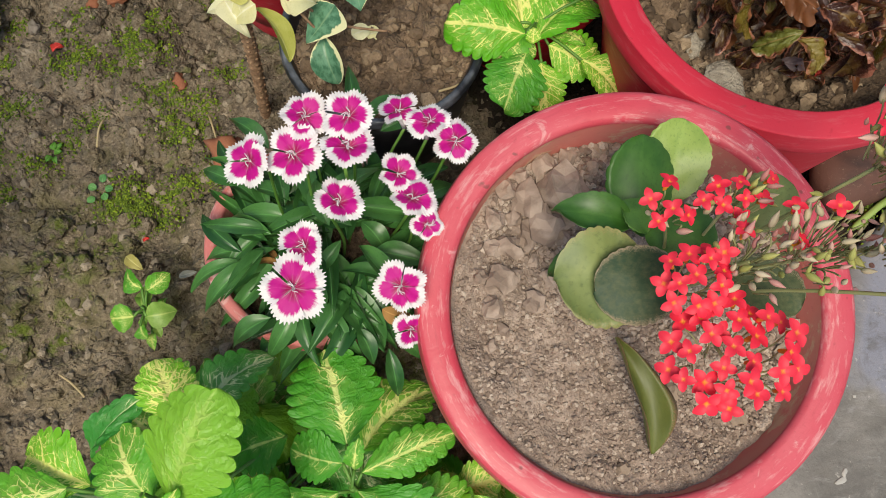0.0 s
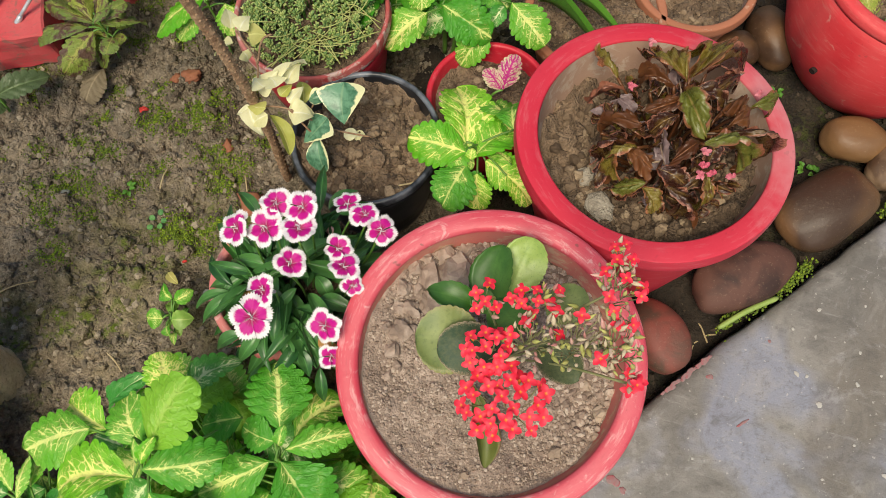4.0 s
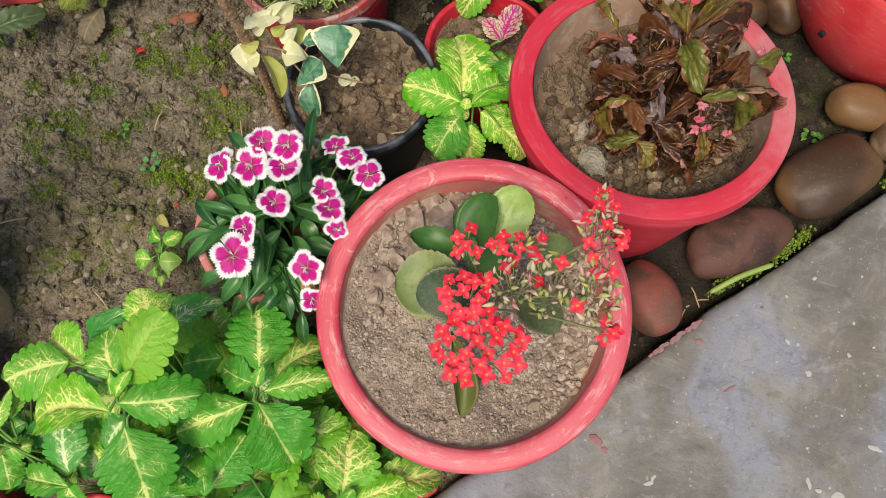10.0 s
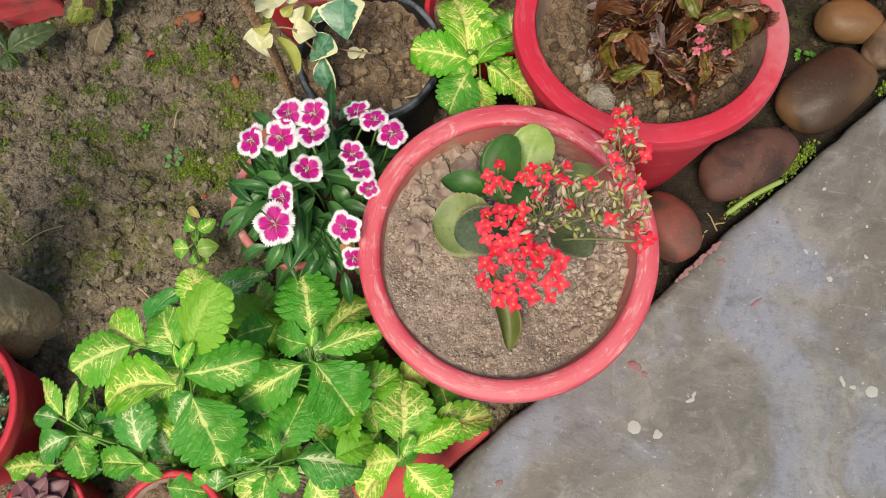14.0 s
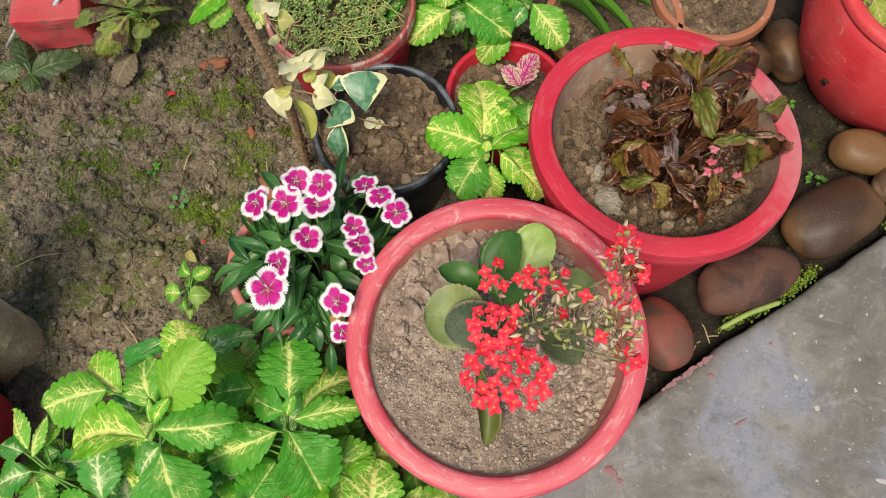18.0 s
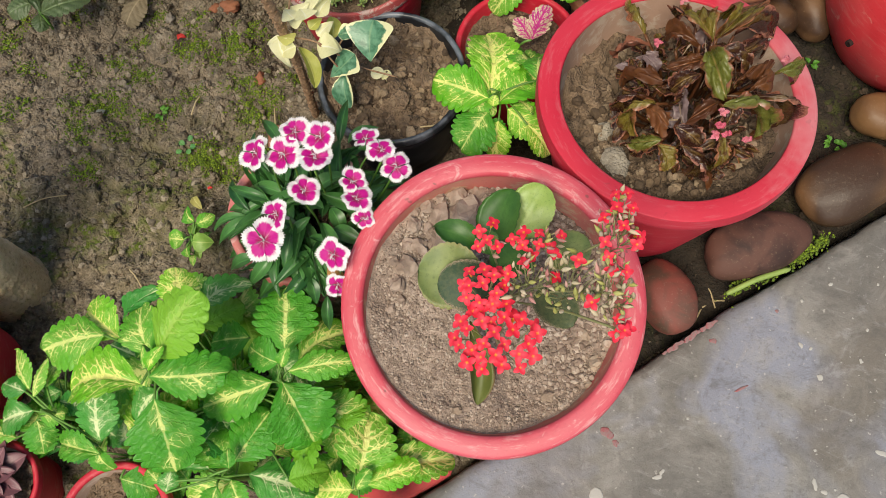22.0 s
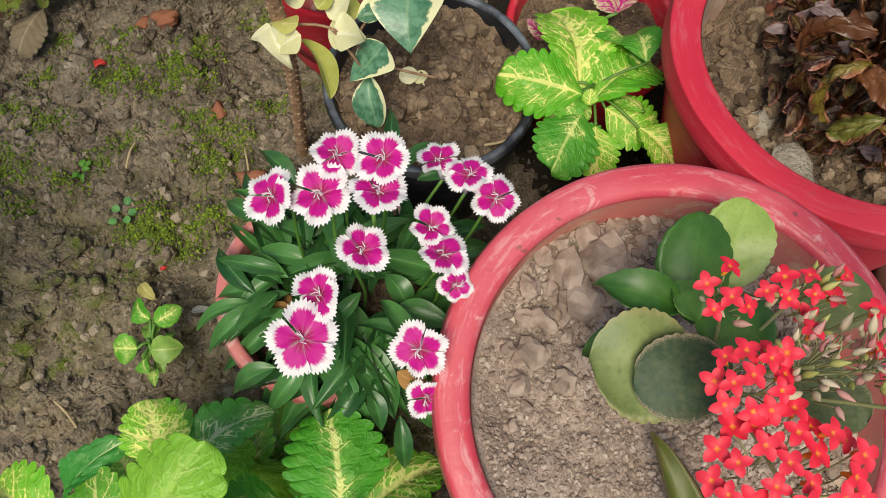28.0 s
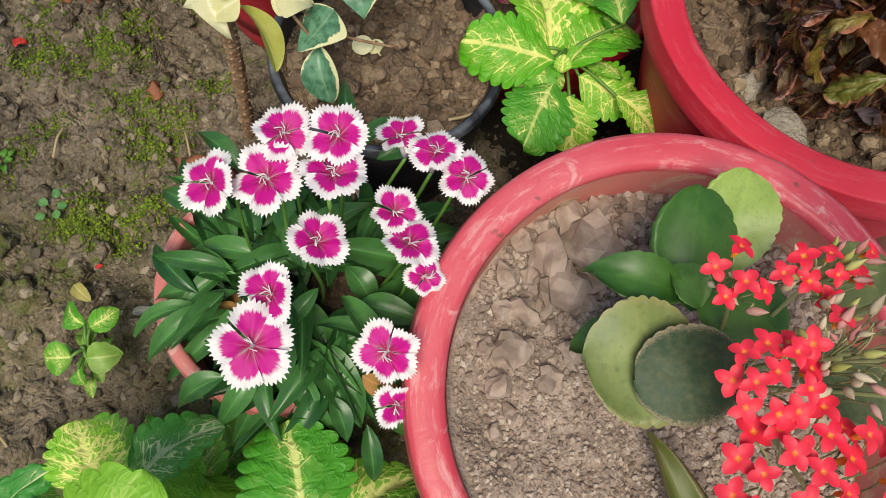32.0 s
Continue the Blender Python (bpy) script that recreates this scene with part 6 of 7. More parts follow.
for i, (x, y, z) in enumerate(((0.186, 0.339, 0.216), (0.155, 0.274, 0.236), (0.209, 0.176, 0.278), (0.205, 0.160, 0.282), (0.240, 0.164, 0.246), (0.212, 0.153, 0.279), (0.296, 0.262, 0.222), (0.290, 0.268, 0.224), (0.203, 0.154, 0.276))):
    items = [(B_MESH[k % 3], pose(0.002 * math.cos(k), 0.002 * math.sin(k), 0, 0, -50 + 30 * (k % 2), 100 * k + 20 * i) @ Matrix.Diagonal((0.0052, 0.005, 0.0052, 1))) for k in range(5)]
    mesh_part("flower", join_meshes("flower", items), B_FLOWER, begonia, m=b_inv @ Matrix.Translation((x, y, z)))

# ---- stonecrop ----
def island_leaf(name, a, b, c3, rough=0.45):
    """Many small leaves in one mesh, each a little different."""
    n = Nodes(name, rough)
    g = n.node("NewGeometry").outputs["Random Per Island"]
    col = n.ramp(g, (0.0, a), (0.5, b), (1.0, c3))
    return n.done(col, rough, None, 0.12, col)


def spindle(L, w, t=0.5):
    """A small plump leaf along x."""
    return lathe("spindle", [(0, 0), (w * 0.6, L * 0.25), (w, L * 0.6), (w * 0.6, L * 0.9), (0, L)], 5)


def stonecrop(root_name, label, x, y, z, r, count, seed, mat, size=1.0, dome=0.02):
    rs = np.random.RandomState(seed)
    root = tagged(new(root_name), label, "succulent")
    root.matrix_basis = pose(x, y, z)
    leafs = [spindle(0.0072 * size, 0.0016 * size), spindle(0.0056 * size, 0.0015 * size)]
    items, stems = [], []
    for _ in range(count):
        a, q = rs.uniform(0, 6.283), math.sqrt(rs.rand())
        px, py = r * q * math.cos(a), r * q * math.sin(a)
        h = dome * (1 - q * q) + rs.uniform(0.004, 0.016)
        lean = Vector((px * 4 + rs.uniform(-.5, .5), py * 4 + rs.uniform(-.5, .5), 1)).normalized()
        base = Matrix.Translation((px, py, h)) @ Vector((0, 0, 1)).rotation_difference(lean).to_matrix().to_4x4()
        for k in range(13):
            tilt = 15 + 70 * (k / 13)
            items.append((leafs[k % 2], base @ pose(0, 0, 0.004 - 0.0005 * k, 0, tilt, 137.5 * k)))
        stems.append((tube("stem", [(px, py, h), (px * 0.96, py * 0.96, h * 0.5), (px * 0.9, py * 0.9, -0.012)], 0.0008, 4), Matrix()))
    tagged(mesh_part("rosette_mat", join_meshes("rosette_mat", items), mat, root), kind="stuff")
    tagged(mesh_part("stem_mat", join_meshes("stem_mat", stems), STEM_GREEN, root), kind="stuff")
    return root


SEDUM = island_leaf("stonecrop_green", (0.14, 0.26, 0.09), (0.28, 0.4, 0.12), (0.5, 0.55, 0.2))
SEDUM_BLUE = island_leaf("stonecrop_blue_green", (0.1, 0.26, 0.15), (0.18, 0.36, 0.2), (0.28, 0.45, 0.25))
stonecrop("stonecrop", "mat of tiny green stonecrop filling a red pot", -0.2, 0.453, 0.125, 0.080, 340, 1, SEDUM, 0.95, 0.014)
stonecrop("stonecrop", "blue green stonecrop in a red pot", -0.65, -0.085, 0.078, 0.075, 170, 2, SEDUM_BLUE, 1.4, 0.02)

# straggling stonecrop runners over the rim
run = tagged(new("stonecrop_runner"), "pale stonecrop runners trailing over the pot rim", "succulent")
rs = np.random.RandomState(5)
items = []
for k in range(26):
    a = rs.uniform(-2.6, 0.3)
    r0, r1 = rs.uniform(0.02, 0.05), rs.uniform(0.06, 0.1)
    b = a + rs.uniform(-1.7, 1.7)
    items.append((tube("runner", curve_pts([(-0.2 + r0 * math.cos(a), 0.453 + r0 * math.sin(a), 0.14), (-0.2 + (r0 + r1) / 2 * math.cos((a + b) / 2), 0.453 + (r0 + r1) / 2 * math.sin((a + b) / 2), 0.155),
                                     (-0.2 + r1 * math.cos(b), 0.453 + r1 * math.sin(b), 0.146)], 6), 0.0007, 5), Matrix()))
tagged(mesh_part("stem_mat", join_meshes("stem_mat", items), plain_leaf("pale_runner", (0.32, 0.35, 0.1), (0.45, 0.45, 0.17), 0.6, 0.0), run), kind="stuff")

# purple rosette
ROSE = plain_leaf("purple_rosette_leaf", (0.16, 0.06, 0.075), (0.28, 0.14, 0.15), 0.4, 0.08)
ros = tagged(new("rosette_plant"), "dusky purple succulent rosette in a small pot", "succulent")
R_MESH = leaf_mesh("leaf", spoon, 0, 0, 0.25, 0.3, 0, 14, 3, 120, 0.08)
for k in range(20):
    a, L, el = 2.4 * k, 0.018 + 0.0016 * k, 0.9 - 0.042 * k
    set_leaf(R_MESH, ROSE, ros, (-0.54, -0.2, 0.06 + 0.001 * (20 - k), -0.54 + L * math.cos(a), -0.2 + L * math.sin(a), 0.066 + L * el, L * 0.62), 0)

# pink and cream coleus leaves in two pots
PINK_COLEUS = coleus_material("pink_coleus", (0.66, 0.66, 0.4), (0.35, 0.48, 0.16), (0.55, 0.02, 0.24), 1.0, 0.5)
shoot([(0.03, 0.345, 0.12, 0.045, 0.372, 0.15, 0.024), (0.028, 0.345, 0.12, 0.012, 0.362, 0.14, 0.018), (-0.03, 0.335, 0.1, -0.045, 0.345, 0.115, 0.012)],
      "pink and cream coleus tip in a small red pot", (0.025, 0.345, 0.07), [PINK_COLEUS], 33)
shoot(filler(0.5, 0.44, 0.07, 0.07, 0.17, 0.2, 12, 34, (0.03, 0.05)), "pink and cream coleus in a round red pot", (0.51, 0.45, 0.14), [PINK_COLEUS, PURPLE_LEAF], 34)

# strap leaves in the terracotta bowl
STRAP = plain_leaf("strap_green", (0.08, 0.26, 0.03), (0.16, 0.4, 0.06), 0.4, 0.2)
S_MESH = [leaf_mesh("leaf", lambda u: 0.5 * np.clip(np.sin(math.pi * np.clip(u, 0, 1) ** 0.6) ** 0.4, 0.1, 1), 0, 0, b, 0.5, 0, 20, 2, 130 + k) for k, b in enumerate((0.5, 0.9))]
strap = tagged(new("strap_plant"), "green strap leaved plant in a terracotta bowl", "plant")
for i, r in enumerate(((0.085, 0.5, 0.075, 0.155, 0.405, 0.12, 0.012), (0.09, 0.5, 0.075, 0.18, 0.45, 0.11, 0.012), (0.085, 0.51, 0.075, 0.03, 0.56, 0.14, 0.012),
                       (0.09, 0.51, 0.075, 0.14, 0.57, 0.13, 0.011), (0.088, 0.5, 0.075, 0.2, 0.5, 0.1, 0.010))):
    set_leaf(S_MESH[i % 2], STRAP, strap, r, 0)

# ---- bricks ----
def brick(label, x, y, z, a, b, c, turn, seed, tilt=0, group="red painted bricks"):
    bm = bmesh.new()
    bmesh.ops.create_cube(bm, size=1)
    for v in bm.verts:
        v.co = Vector((v.co.x * a, v.co.y * b, v.co.z * c))
    bmesh.ops.bevel(bm, geom=bm.edges[:], offset=0.003, segments=1, affect='EDGES')
    bmesh.ops.subdivide_edges(bm, edges=[e for e in bm.edges if e.calc_length() > 0.02], cuts=7, use_grid_fill=True)
    for v in bm.verts:
        v.co += Vector((noise.noise(v.co * 40 + Vector((seed, 0, 0))), noise.noise(v.co * 40 + Vector((0, seed, 3))), noise.noise(v.co * 40 + Vector((5, 0, seed))))) * 0.0028
    ob = part("brick", bm, BRICKRED)
    ob.matrix_basis = pose(x, y, z, 0, tilt, turn)
    return tagged(ob, label, "brick", group)


ang = math.degrees(math.atan2(EDGE_D.y, EDGE_D.x))
for k, s0 in enumerate((-0.112, -0.315)):
    p = EDGE_A + EDGE_D * s0 - EDGE_N * 0.035
    brick("red painted edging brick sunk beside the slab", p.x, p.y, -0.053, 0.17, 0.055, 0.06, ang + (1.5 if k else -1), 3 + k)
brick("red painted brick lying behind the wire fence", -0.645, 0.59, 0.005, 0.10, 0.19, 0.07, 8, 11)
brick("red painted brick lying on the soil", -0.545, 0.63, 0.0, 0.13, 0.055, 0.06, -14, 12)
brick("upright red painted brick among weeds", -0.485, 0.705, 0.03, 0.05, 0.08, 0.11, 20, 13)

# ---- wire fence ----
n = Nodes("galvanised_wire", 0.35)
n.bsdf.inputs["Metallic"].default_value = 0.55
WIRE = n.done(n.mix(n.ramp(n.noise(n.coords(), 120, 3), (0.4, 0.0), (0.7, 1.0)), (0.5, 0.51, 0.53), (0.78, 0.79, 0.8)), 0.35)
fence = tagged(new("wire_fence"), "leaning panel of silver welded fence wire", "fence")
for line_ in ([(-0.437, 0.652, 0.25), (-0.46, 0.633, 0.217), (-0.483, 0.614, 0.183), (-0.53, 0.586, 0.132), (-0.575, 0.554, 0.081), (-0.628, 0.521, 0.032), (-0.69, 0.489, -0.03)],
              [(-0.37, 0.628, 0.25), (-0.393, 0.61, 0.217), (-0.423, 0.593, 0.183), (-0.462, 0.572, 0.14), (-0.522, 0.541, 0.085), (-0.538, 0.532, 0.071)],
              [(-0.33, 0.61, 0.25), (-0.349, 0.595, 0.217), (-0.365, 0.583, 0.194), (-0.405, 0.556, 0.144)],
              [(-0.51, 0.67, 0.25), (-0.525, 0.655, 0.217), (-0.542, 0.643, 0.194), (-0.574, 0.625, 0.159), (-0.611, 0.6, 0.118), (-0.644, 0.558, 0.064), (-0.667, 0.528, 0.027), (-0.72, 0.50, -0.03)],
              [(-0.6, 0.63, 0.15), (-0.567, 0.627, 0.165), (-0.541, 0.626, 0.174), (-0.484, 0.613, 0.181), (-0.422, 0.594, 0.184), (-0.369, 0.584, 0.193)],
              [(-0.64, 0.6, 0.11), (-0.595, 0.596, 0.119), (-0.53, 0.586, 0.132), (-0.462, 0.572, 0.14), (-0.405, 0.556, 0.144)],
              [(-0.67, 0.558, 0.06), (-0.626, 0.557, 0.068), (-0.575, 0.554, 0.081), (-0.522, 0.541, 0.086)],
              [(-0.69, 0.532, 0.02), (-0.65, 0.524, 0.029), (-0.625, 0.521, 0.034), (-0.593, 0.514, 0.036)]):
    mesh_part("wire", tube("wire", curve_pts(line_, 5), 0.0026, 8), WIRE, fence)
for p in ((-0.484, 0.613, 0.181), (-0.422, 0.594, 0.184), (-0.53, 0.586, 0.132), (-0.462, 0.572, 0.14), (-0.575, 0.554, 0.081), (-0.522, 0.541, 0.086), (-0.625, 0.521, 0.034), (-0.541, 0.64, 0.19), (-0.611, 0.6, 0.118), (-0.644, 0.558, 0.066)):
    c_ = Vector(p)
    d_ = Vector((0.012, 0.008, 0.0115))
    mesh_part("wire_joint", tube("wire_joint", [c_ - d_, c_ - d_ * 0.8, c_ + d_ * 0.8, c_ + d_], [0.0026, 0.0040, 0.0040, 0.0026], 8), WIRE, fence)

# ---- clods, grit, moss, specks ----
def near_pot(x, y):
    return any(math.hypot(x - a, y - b) < r for a, b, r in ((0, 0, 0.12), (0.172, 0.22, 0.11), (-0.214, 0.101, 0.065), (-0.132, 0.284, 0.075), (-0.198, 0.451, 0.08), (0.014, 0.35, 0.065), (-0.65, -0.085, 0.08)))


def scatter_bed(name, count, lo, hi, seed, material, box, power=3, spots=None, spread=0.02, label="", flat=0.75, smooth=False):
    rs = np.random.RandomState(seed)
    lumps = [lump("clod", k + seed, 6, 0.85 if smooth else 0.5, flat) for k in range(6)]
    items = []
    while len(items) < count:
        if spots:
            c0 = spots[rs.randint(len(spots))]
            x, y = c0[0] + rs.normal() * spread, c0[1] + rs.normal() * spread * 0.7
        else:
            x, y = rs.uniform(box[0], box[1]), rs.uniform(box[2], box[3])
        d = (x - EDGE_A.x) * EDGE_N.x + (y - EDGE_A.y) * EDGE_N.y
        if d > -0.01 or near_pot(x, y):
            continue
        items.append((x, y, lo + (hi - lo) * rs.rand() ** power, rs.randint(6), *rs.uniform(-40, 40, 2), rs.uniform(0, 360), rs.uniform(0.7, 1)))
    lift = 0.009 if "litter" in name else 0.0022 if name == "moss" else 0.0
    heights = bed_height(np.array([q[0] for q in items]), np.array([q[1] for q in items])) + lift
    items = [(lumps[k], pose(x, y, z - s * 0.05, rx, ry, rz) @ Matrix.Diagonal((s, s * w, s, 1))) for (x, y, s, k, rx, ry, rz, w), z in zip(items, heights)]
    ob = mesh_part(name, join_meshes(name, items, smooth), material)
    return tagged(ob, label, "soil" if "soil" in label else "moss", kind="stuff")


# these crumbs deepen the shade painted among the stones
scatter_bed("soil_litter", 2500, 0.0012, 0.006, 6, GRIT_SHADED, (0.18, 0.72, 0.02, 0.6), label="soil litter between the stones and pots, darkened as shade")
scatter_bed("soil_rubble", 8500, 0.0010, 0.0055, 5, GRIT_BED, (-0.8, 0.3, -0.15, 0.72), label="small brown soil crumbs of many sizes")
scatter_bed("soil_clods", 2600, 0.0025, 0.0105, 7, BED, (-0.8, 0.3, -0.15, 0.72), 2.2, label="rough brown soil clods on the bed", smooth=True)
n = Nodes("moss_green", 0.9)
g = n.node("NewGeometry").outputs["Random Per Island"]
MOSS = n.done(n.ramp(g, (0.0, (0.06, 0.10, 0.01)), (0.6, (0.13, 0.2, 0.014)), (1.0, (0.24, 0.33, 0.022))), 0.9, n.bump(n.noise(n.coords(), 500, 2), 1.0, 0.002))
MOSS_AT = [(-0.501, 0.354), (-0.569, 0.313), (-0.394, 0.237), (-0.405, 0.235), (-0.408, 0.388), (-0.337, 0.322), (-0.604, 0.367), (-0.63, 0.483), (-0.519, 0.413), (-0.651, 0.548),
           (-0.448, 0.391), (-0.341, 0.297), (-0.583, 0.319), (-0.516, 0.359), (-0.41, 0.239), (-0.485, 0.29), (-0.38, 0.225), (-0.36, 0.4), (-0.395, 0.252), (-0.375, 0.215), (-0.43, 0.33), (-0.53, 0.30), (-0.545, 0.375), (-0.44, 0.41), (-0.32, 0.335), (-0.35, 0.31), (-0.385, 0.40), (-0.62, 0.45)]
moss_rs = np.random.RandomState(5)
MOSS_AT += [(moss_rs.uniform(-0.72, -0.28), moss_rs.uniform(0.2, 0.62)) for _ in range(46)]
scatter_bed("moss", 15000, 0.0006, 0.0017, 9, MOSS, None, 2, MOSS_AT, 0.0115, "patches of bright green moss on damp soil", 0.6)


def pot_grit(root, r, drop, count, hi, seed, material, power=3, lo=0.0012, coarse=False):
    """Crumbs and clods lying on a pot's soil, found by its own surface."""
    soil = [c for c in root.children if c.name.split(".")[0] == "soil"][0].data
    co = np.empty(len(soil.vertices) * 3)
    soil.vertices.foreach_get("co", co)
    co = co.reshape(-1, 3)
    at = (np.arange(81) - 39.5) / 40 * r
    grid_z = np.array([[co[np.argmin((co[:, 0] - a_) ** 2 + (co[:, 1] - b_) ** 2), 2] for b_ in at] for a_ in at])
    rs = np.random.RandomState(seed)
    lumps = [lump("crumb", k + seed, 5 if lo < 0.001 else 6, 0.5, 0.8) for k in range(6)]
    items = []
    for _ in range(count):
        a, q = rs.uniform(0, 2 * math.pi), math.sqrt(rs.rand()) * r
        x, y = q * math.cos(a), q * math.sin(a)
        z = grid_z[int((x + r) / (2 * r) * 80), int((y + r) / (2 * r) * 80)]
        s = (lo + (hi - lo) * rs.rand() ** power) * (0.5 + 0.65 * min(1, max(0, (x + y) / 0.13 + 0.45)) if coarse else 1)
        items.append((lumps[rs.randint(6)], pose(x, y, z + s * 0.25, *rs.uniform(0, 360, 3)) @ Matrix.Diagonal((s, s * rs.uniform(0.7, 1.0), s * rs.uniform(0.7, 1.0), 1))))
    return tagged(mesh_part("grit", join_meshes("grit", items, False), material, root), kind="stuff")


pot_grit(pot_main, 0.122, 0.03, 12000, 0.0046, 3, GRIT_PALE, 2.6, 0.0011, True)
pot_grit(pot_begonia, 0.10, 0.06, 900, 0.008, 4, GRIT_DARK, 3)
pot_grit(pot_black, 0.074, 0.03, 420, 0.008, 6, GRIT_DARK, 3)
pot_grit(pot_terra, 0.075, 0.03, 160, 0.006, 7, GRIT_DARK, 3)
pot_grit(pot_terra_back, 0.065, 0.03, 120, 0.006, 8, GRIT_DARK, 3)
pot_grit(pot_under, 0.045, 0.03, 100, 0.005, 9, GRIT_DARK, 3)
pot_grit(pot_small, 0.06, 0.03, 100, 0.005, 10, GRIT_DARK, 3)


def on_soil(root, x, y):
    """The height of a pot's soil at a place of the world."""
    soil = [c for c in root.children if c.name.split(".")[0] == "soil"][0].data
    inv = root.matrix_basis.inverted()
    best = min(soil.vertices, key=lambda v: ((root.matrix_basis @ v.co).x - x) ** 2 + ((root.matrix_basis @ v.co).y - y) ** 2)
    return (root.matrix_basis @ best.co).z


def clod(name, label, x, y, s, seed, material, root, flat=0.8, stretch=1.0, category="clod", group=""):
    me = lump(name, seed, 10, 0.62, flat)
    me.polygons.foreach_set("use_smooth", [False] * len(me.polygons))
    ob = mesh_part(name, me, material)
    ob.matrix_basis = pose(x, y, on_soil(root, x, y) + s * 0.5, 0, 0, 37 * seed) @ Matrix.Diagonal((s * stretch, s, s, 1))
    return tagged(ob, label, category, group)


CLOD = stone_material("dry_clod", (0.25, 0.185, 0.145), (0.42, 0.325, 0.265), 0.1, 0.95, 70)
PEBBLE = stone_material("dusty_pebble", (0.28, 0.21, 0.155), (0.44, 0.35, 0.27), 0.1, 0.85)
rs = np.random.RandomState(77)
for k, (x, y, s) in enumerate(((-0.039, 0.108, 0.010), (-0.03, 0.09, 0.017), (-0.055, 0.085, 0.013), (-0.06, 0.062, 0.011), (-0.087, 0.034, 0.011), (-0.048, 0.066, 0.014), (-0.075, 0.055, 0.010), (-0.02, 0.115, 0.008),
                               (-0.095, 0.015, 0.009), (-0.03, 0.072, 0.009), (-0.07, 0.095, 0.009), (-0.082, 0.075, 0.008), (-0.065, 0.015, 0.008), (-0.05, 0.03, 0.007),
                               (-0.04, 0.12, 0.006), (-0.058, 0.104, 0.007), (-0.02, 0.1, 0.007), (-0.044, 0.093, 0.006), (-0.068, 0.075, 0.007), (-0.035, 0.058, 0.006), (-0.088, 0.056, 0.007),
                               (-0.1, 0.036, 0.006), (-0.075, 0.036, 0.006), (-0.015, 0.085, 0.006), (-0.09, 0.0, 0.006), (-0.06, 0.045, 0.005), (-0.1, -0.01, 0.005), (-0.004, 0.105, 0.006))):
    clod("clod", "dry crumbling clod of pale soil", x, y, s * 0.92, k + 1, CLOD, pot_main, 0.85, rs.uniform(0.85, 1.15), "clod", "clods in the large pot")
for k, (x, y, s) in enumerate(((0.107, -0.048, 0.009), (0.005, 0.118, 0.008), (0.095, -0.02, 0.007), (0.06, -0.085, 0.007), (-0.028, -0.105, 0.006), (0.1, -0.07, 0.006), (0.02, -0.06, 0.006))):
    clod("pebble", "small dusty tan pebble on pot soil", x, y, s * 0.72, k + 31, PEBBLE, pot_main, 0.75, 1.25, "pebble", "pebbles in the large pot")
WHITE_CLOD = soil_material("crumbling_mortar", (0.2, 0.165, 0.125), (0.42, 0.37, 0.3), grit=420, clod=300, bump=0.004)
clod("mortar_lump", "pale grey lump of old mortar on soil", 0.115, 0.212, 0.0085, 41, WHITE_CLOD, pot_begonia, 0.7, 1.5, "mortar lump")
clod("mortar_lump", "wide flat pale lump of mortar on soil", 0.124, 0.170, 0.014, 42, WHITE_CLOD, pot_begonia, 0.3, 1.35, "mortar lump")
for k, (x, y, s) in enumerate(((0.098, 0.255, 0.011), (0.09, 0.235, 0.009), (0.108, 0.275, 0.010), (0.11, 0.205, 0.007), (0.2, 0.145, 0.007))):
    clod("clod", "brown clod of soil in the red pot", x, y, s, k + 51, DARK_SOIL, pot_begonia, 0.85, 1.1, "clod", "clods in the begonia pot")
for k, (x, y, s) in enumerate(((-0.165, 0.262, 0.010), (-0.11, 0.31, 0.009), (-0.12, 0.26, 0.011), (-0.09, 0.285, 0.008))):
    clod("clod", "damp brown clod in the black pot", x, y, s, k + 61, DARK_SOIL, pot_black, 0.8, 1.1, "clod", "clods in the black pot")

# fragments lying on the bed
BRICK_BIT = paint_material("broken_brick", (0.28, 0.1, 0.05), (0.34, 0.16, 0.1), (0.4, 0.3, 0.22), 0.85, 0.6)
STONE_BIT = stone_material("grey_bit", (0.2, 0.17, 0.14), (0.34, 0.3, 0.26), 0.2, 0.9)


def on_bed(x, y):
    return float(bed_height(np.array([x]), np.array([y]))[0])


for k, (x, y, s, m, lab, kind) in enumerate(((-0.394, 0.465, 0.013, BRICK_BIT, "broken bit of orange brick on the soil", "brick bit"), (-0.418, 0.466, 0.009, BRICK_BIT, "small bit of orange brick", "brick bit"),
                                             (-0.486, 0.454, 0.008, STONE_BIT, "small grey stone on the bed", "stone"), (-0.523, 0.334, 0.009, STONE_BIT, "small grey stone on the bed", "stone"),
                                             (-0.617, 0.181, 0.018, BED, "large damp clod of soil", "clod"), (-0.512, 0.107, 0.014, BED, "large damp clod of soil", "clod"),
                                             (-0.542, 0.176, 0.012, BED, "large damp clod of soil", "clod"), (-0.45, 0.18, 0.011, BED, "large damp clod of soil", "clod"), (-0.47, 0.22, 0.013, BED, "large damp clod of soil", "clod"),
                                             (-0.34, 0.36, 0.010, BRICK_BIT, "small bit of orange brick", "brick bit"), (-0.293, 0.265, 0.022, BRICK_BIT, "dusty flat brick piece beside the black pot", "brick bit"))):
    ob = mesh_part(kind.replace(" ", "_"), lump("bit", 80 + k, 12, 0.6, 0.6), m)
    ob.matrix_basis = pose(x, y, on_bed(x, y) + s * 0.2, 0, 0, 50 * k) @ Matrix.Diagonal((s, s * 0.75, s, 1))
    tagged(ob, lab, kind)
FLECK = plain_leaf("red_fleck", (0.55, 0.03, 0.03), (0.65, 0.06, 0.05), 0.7, 0.1)
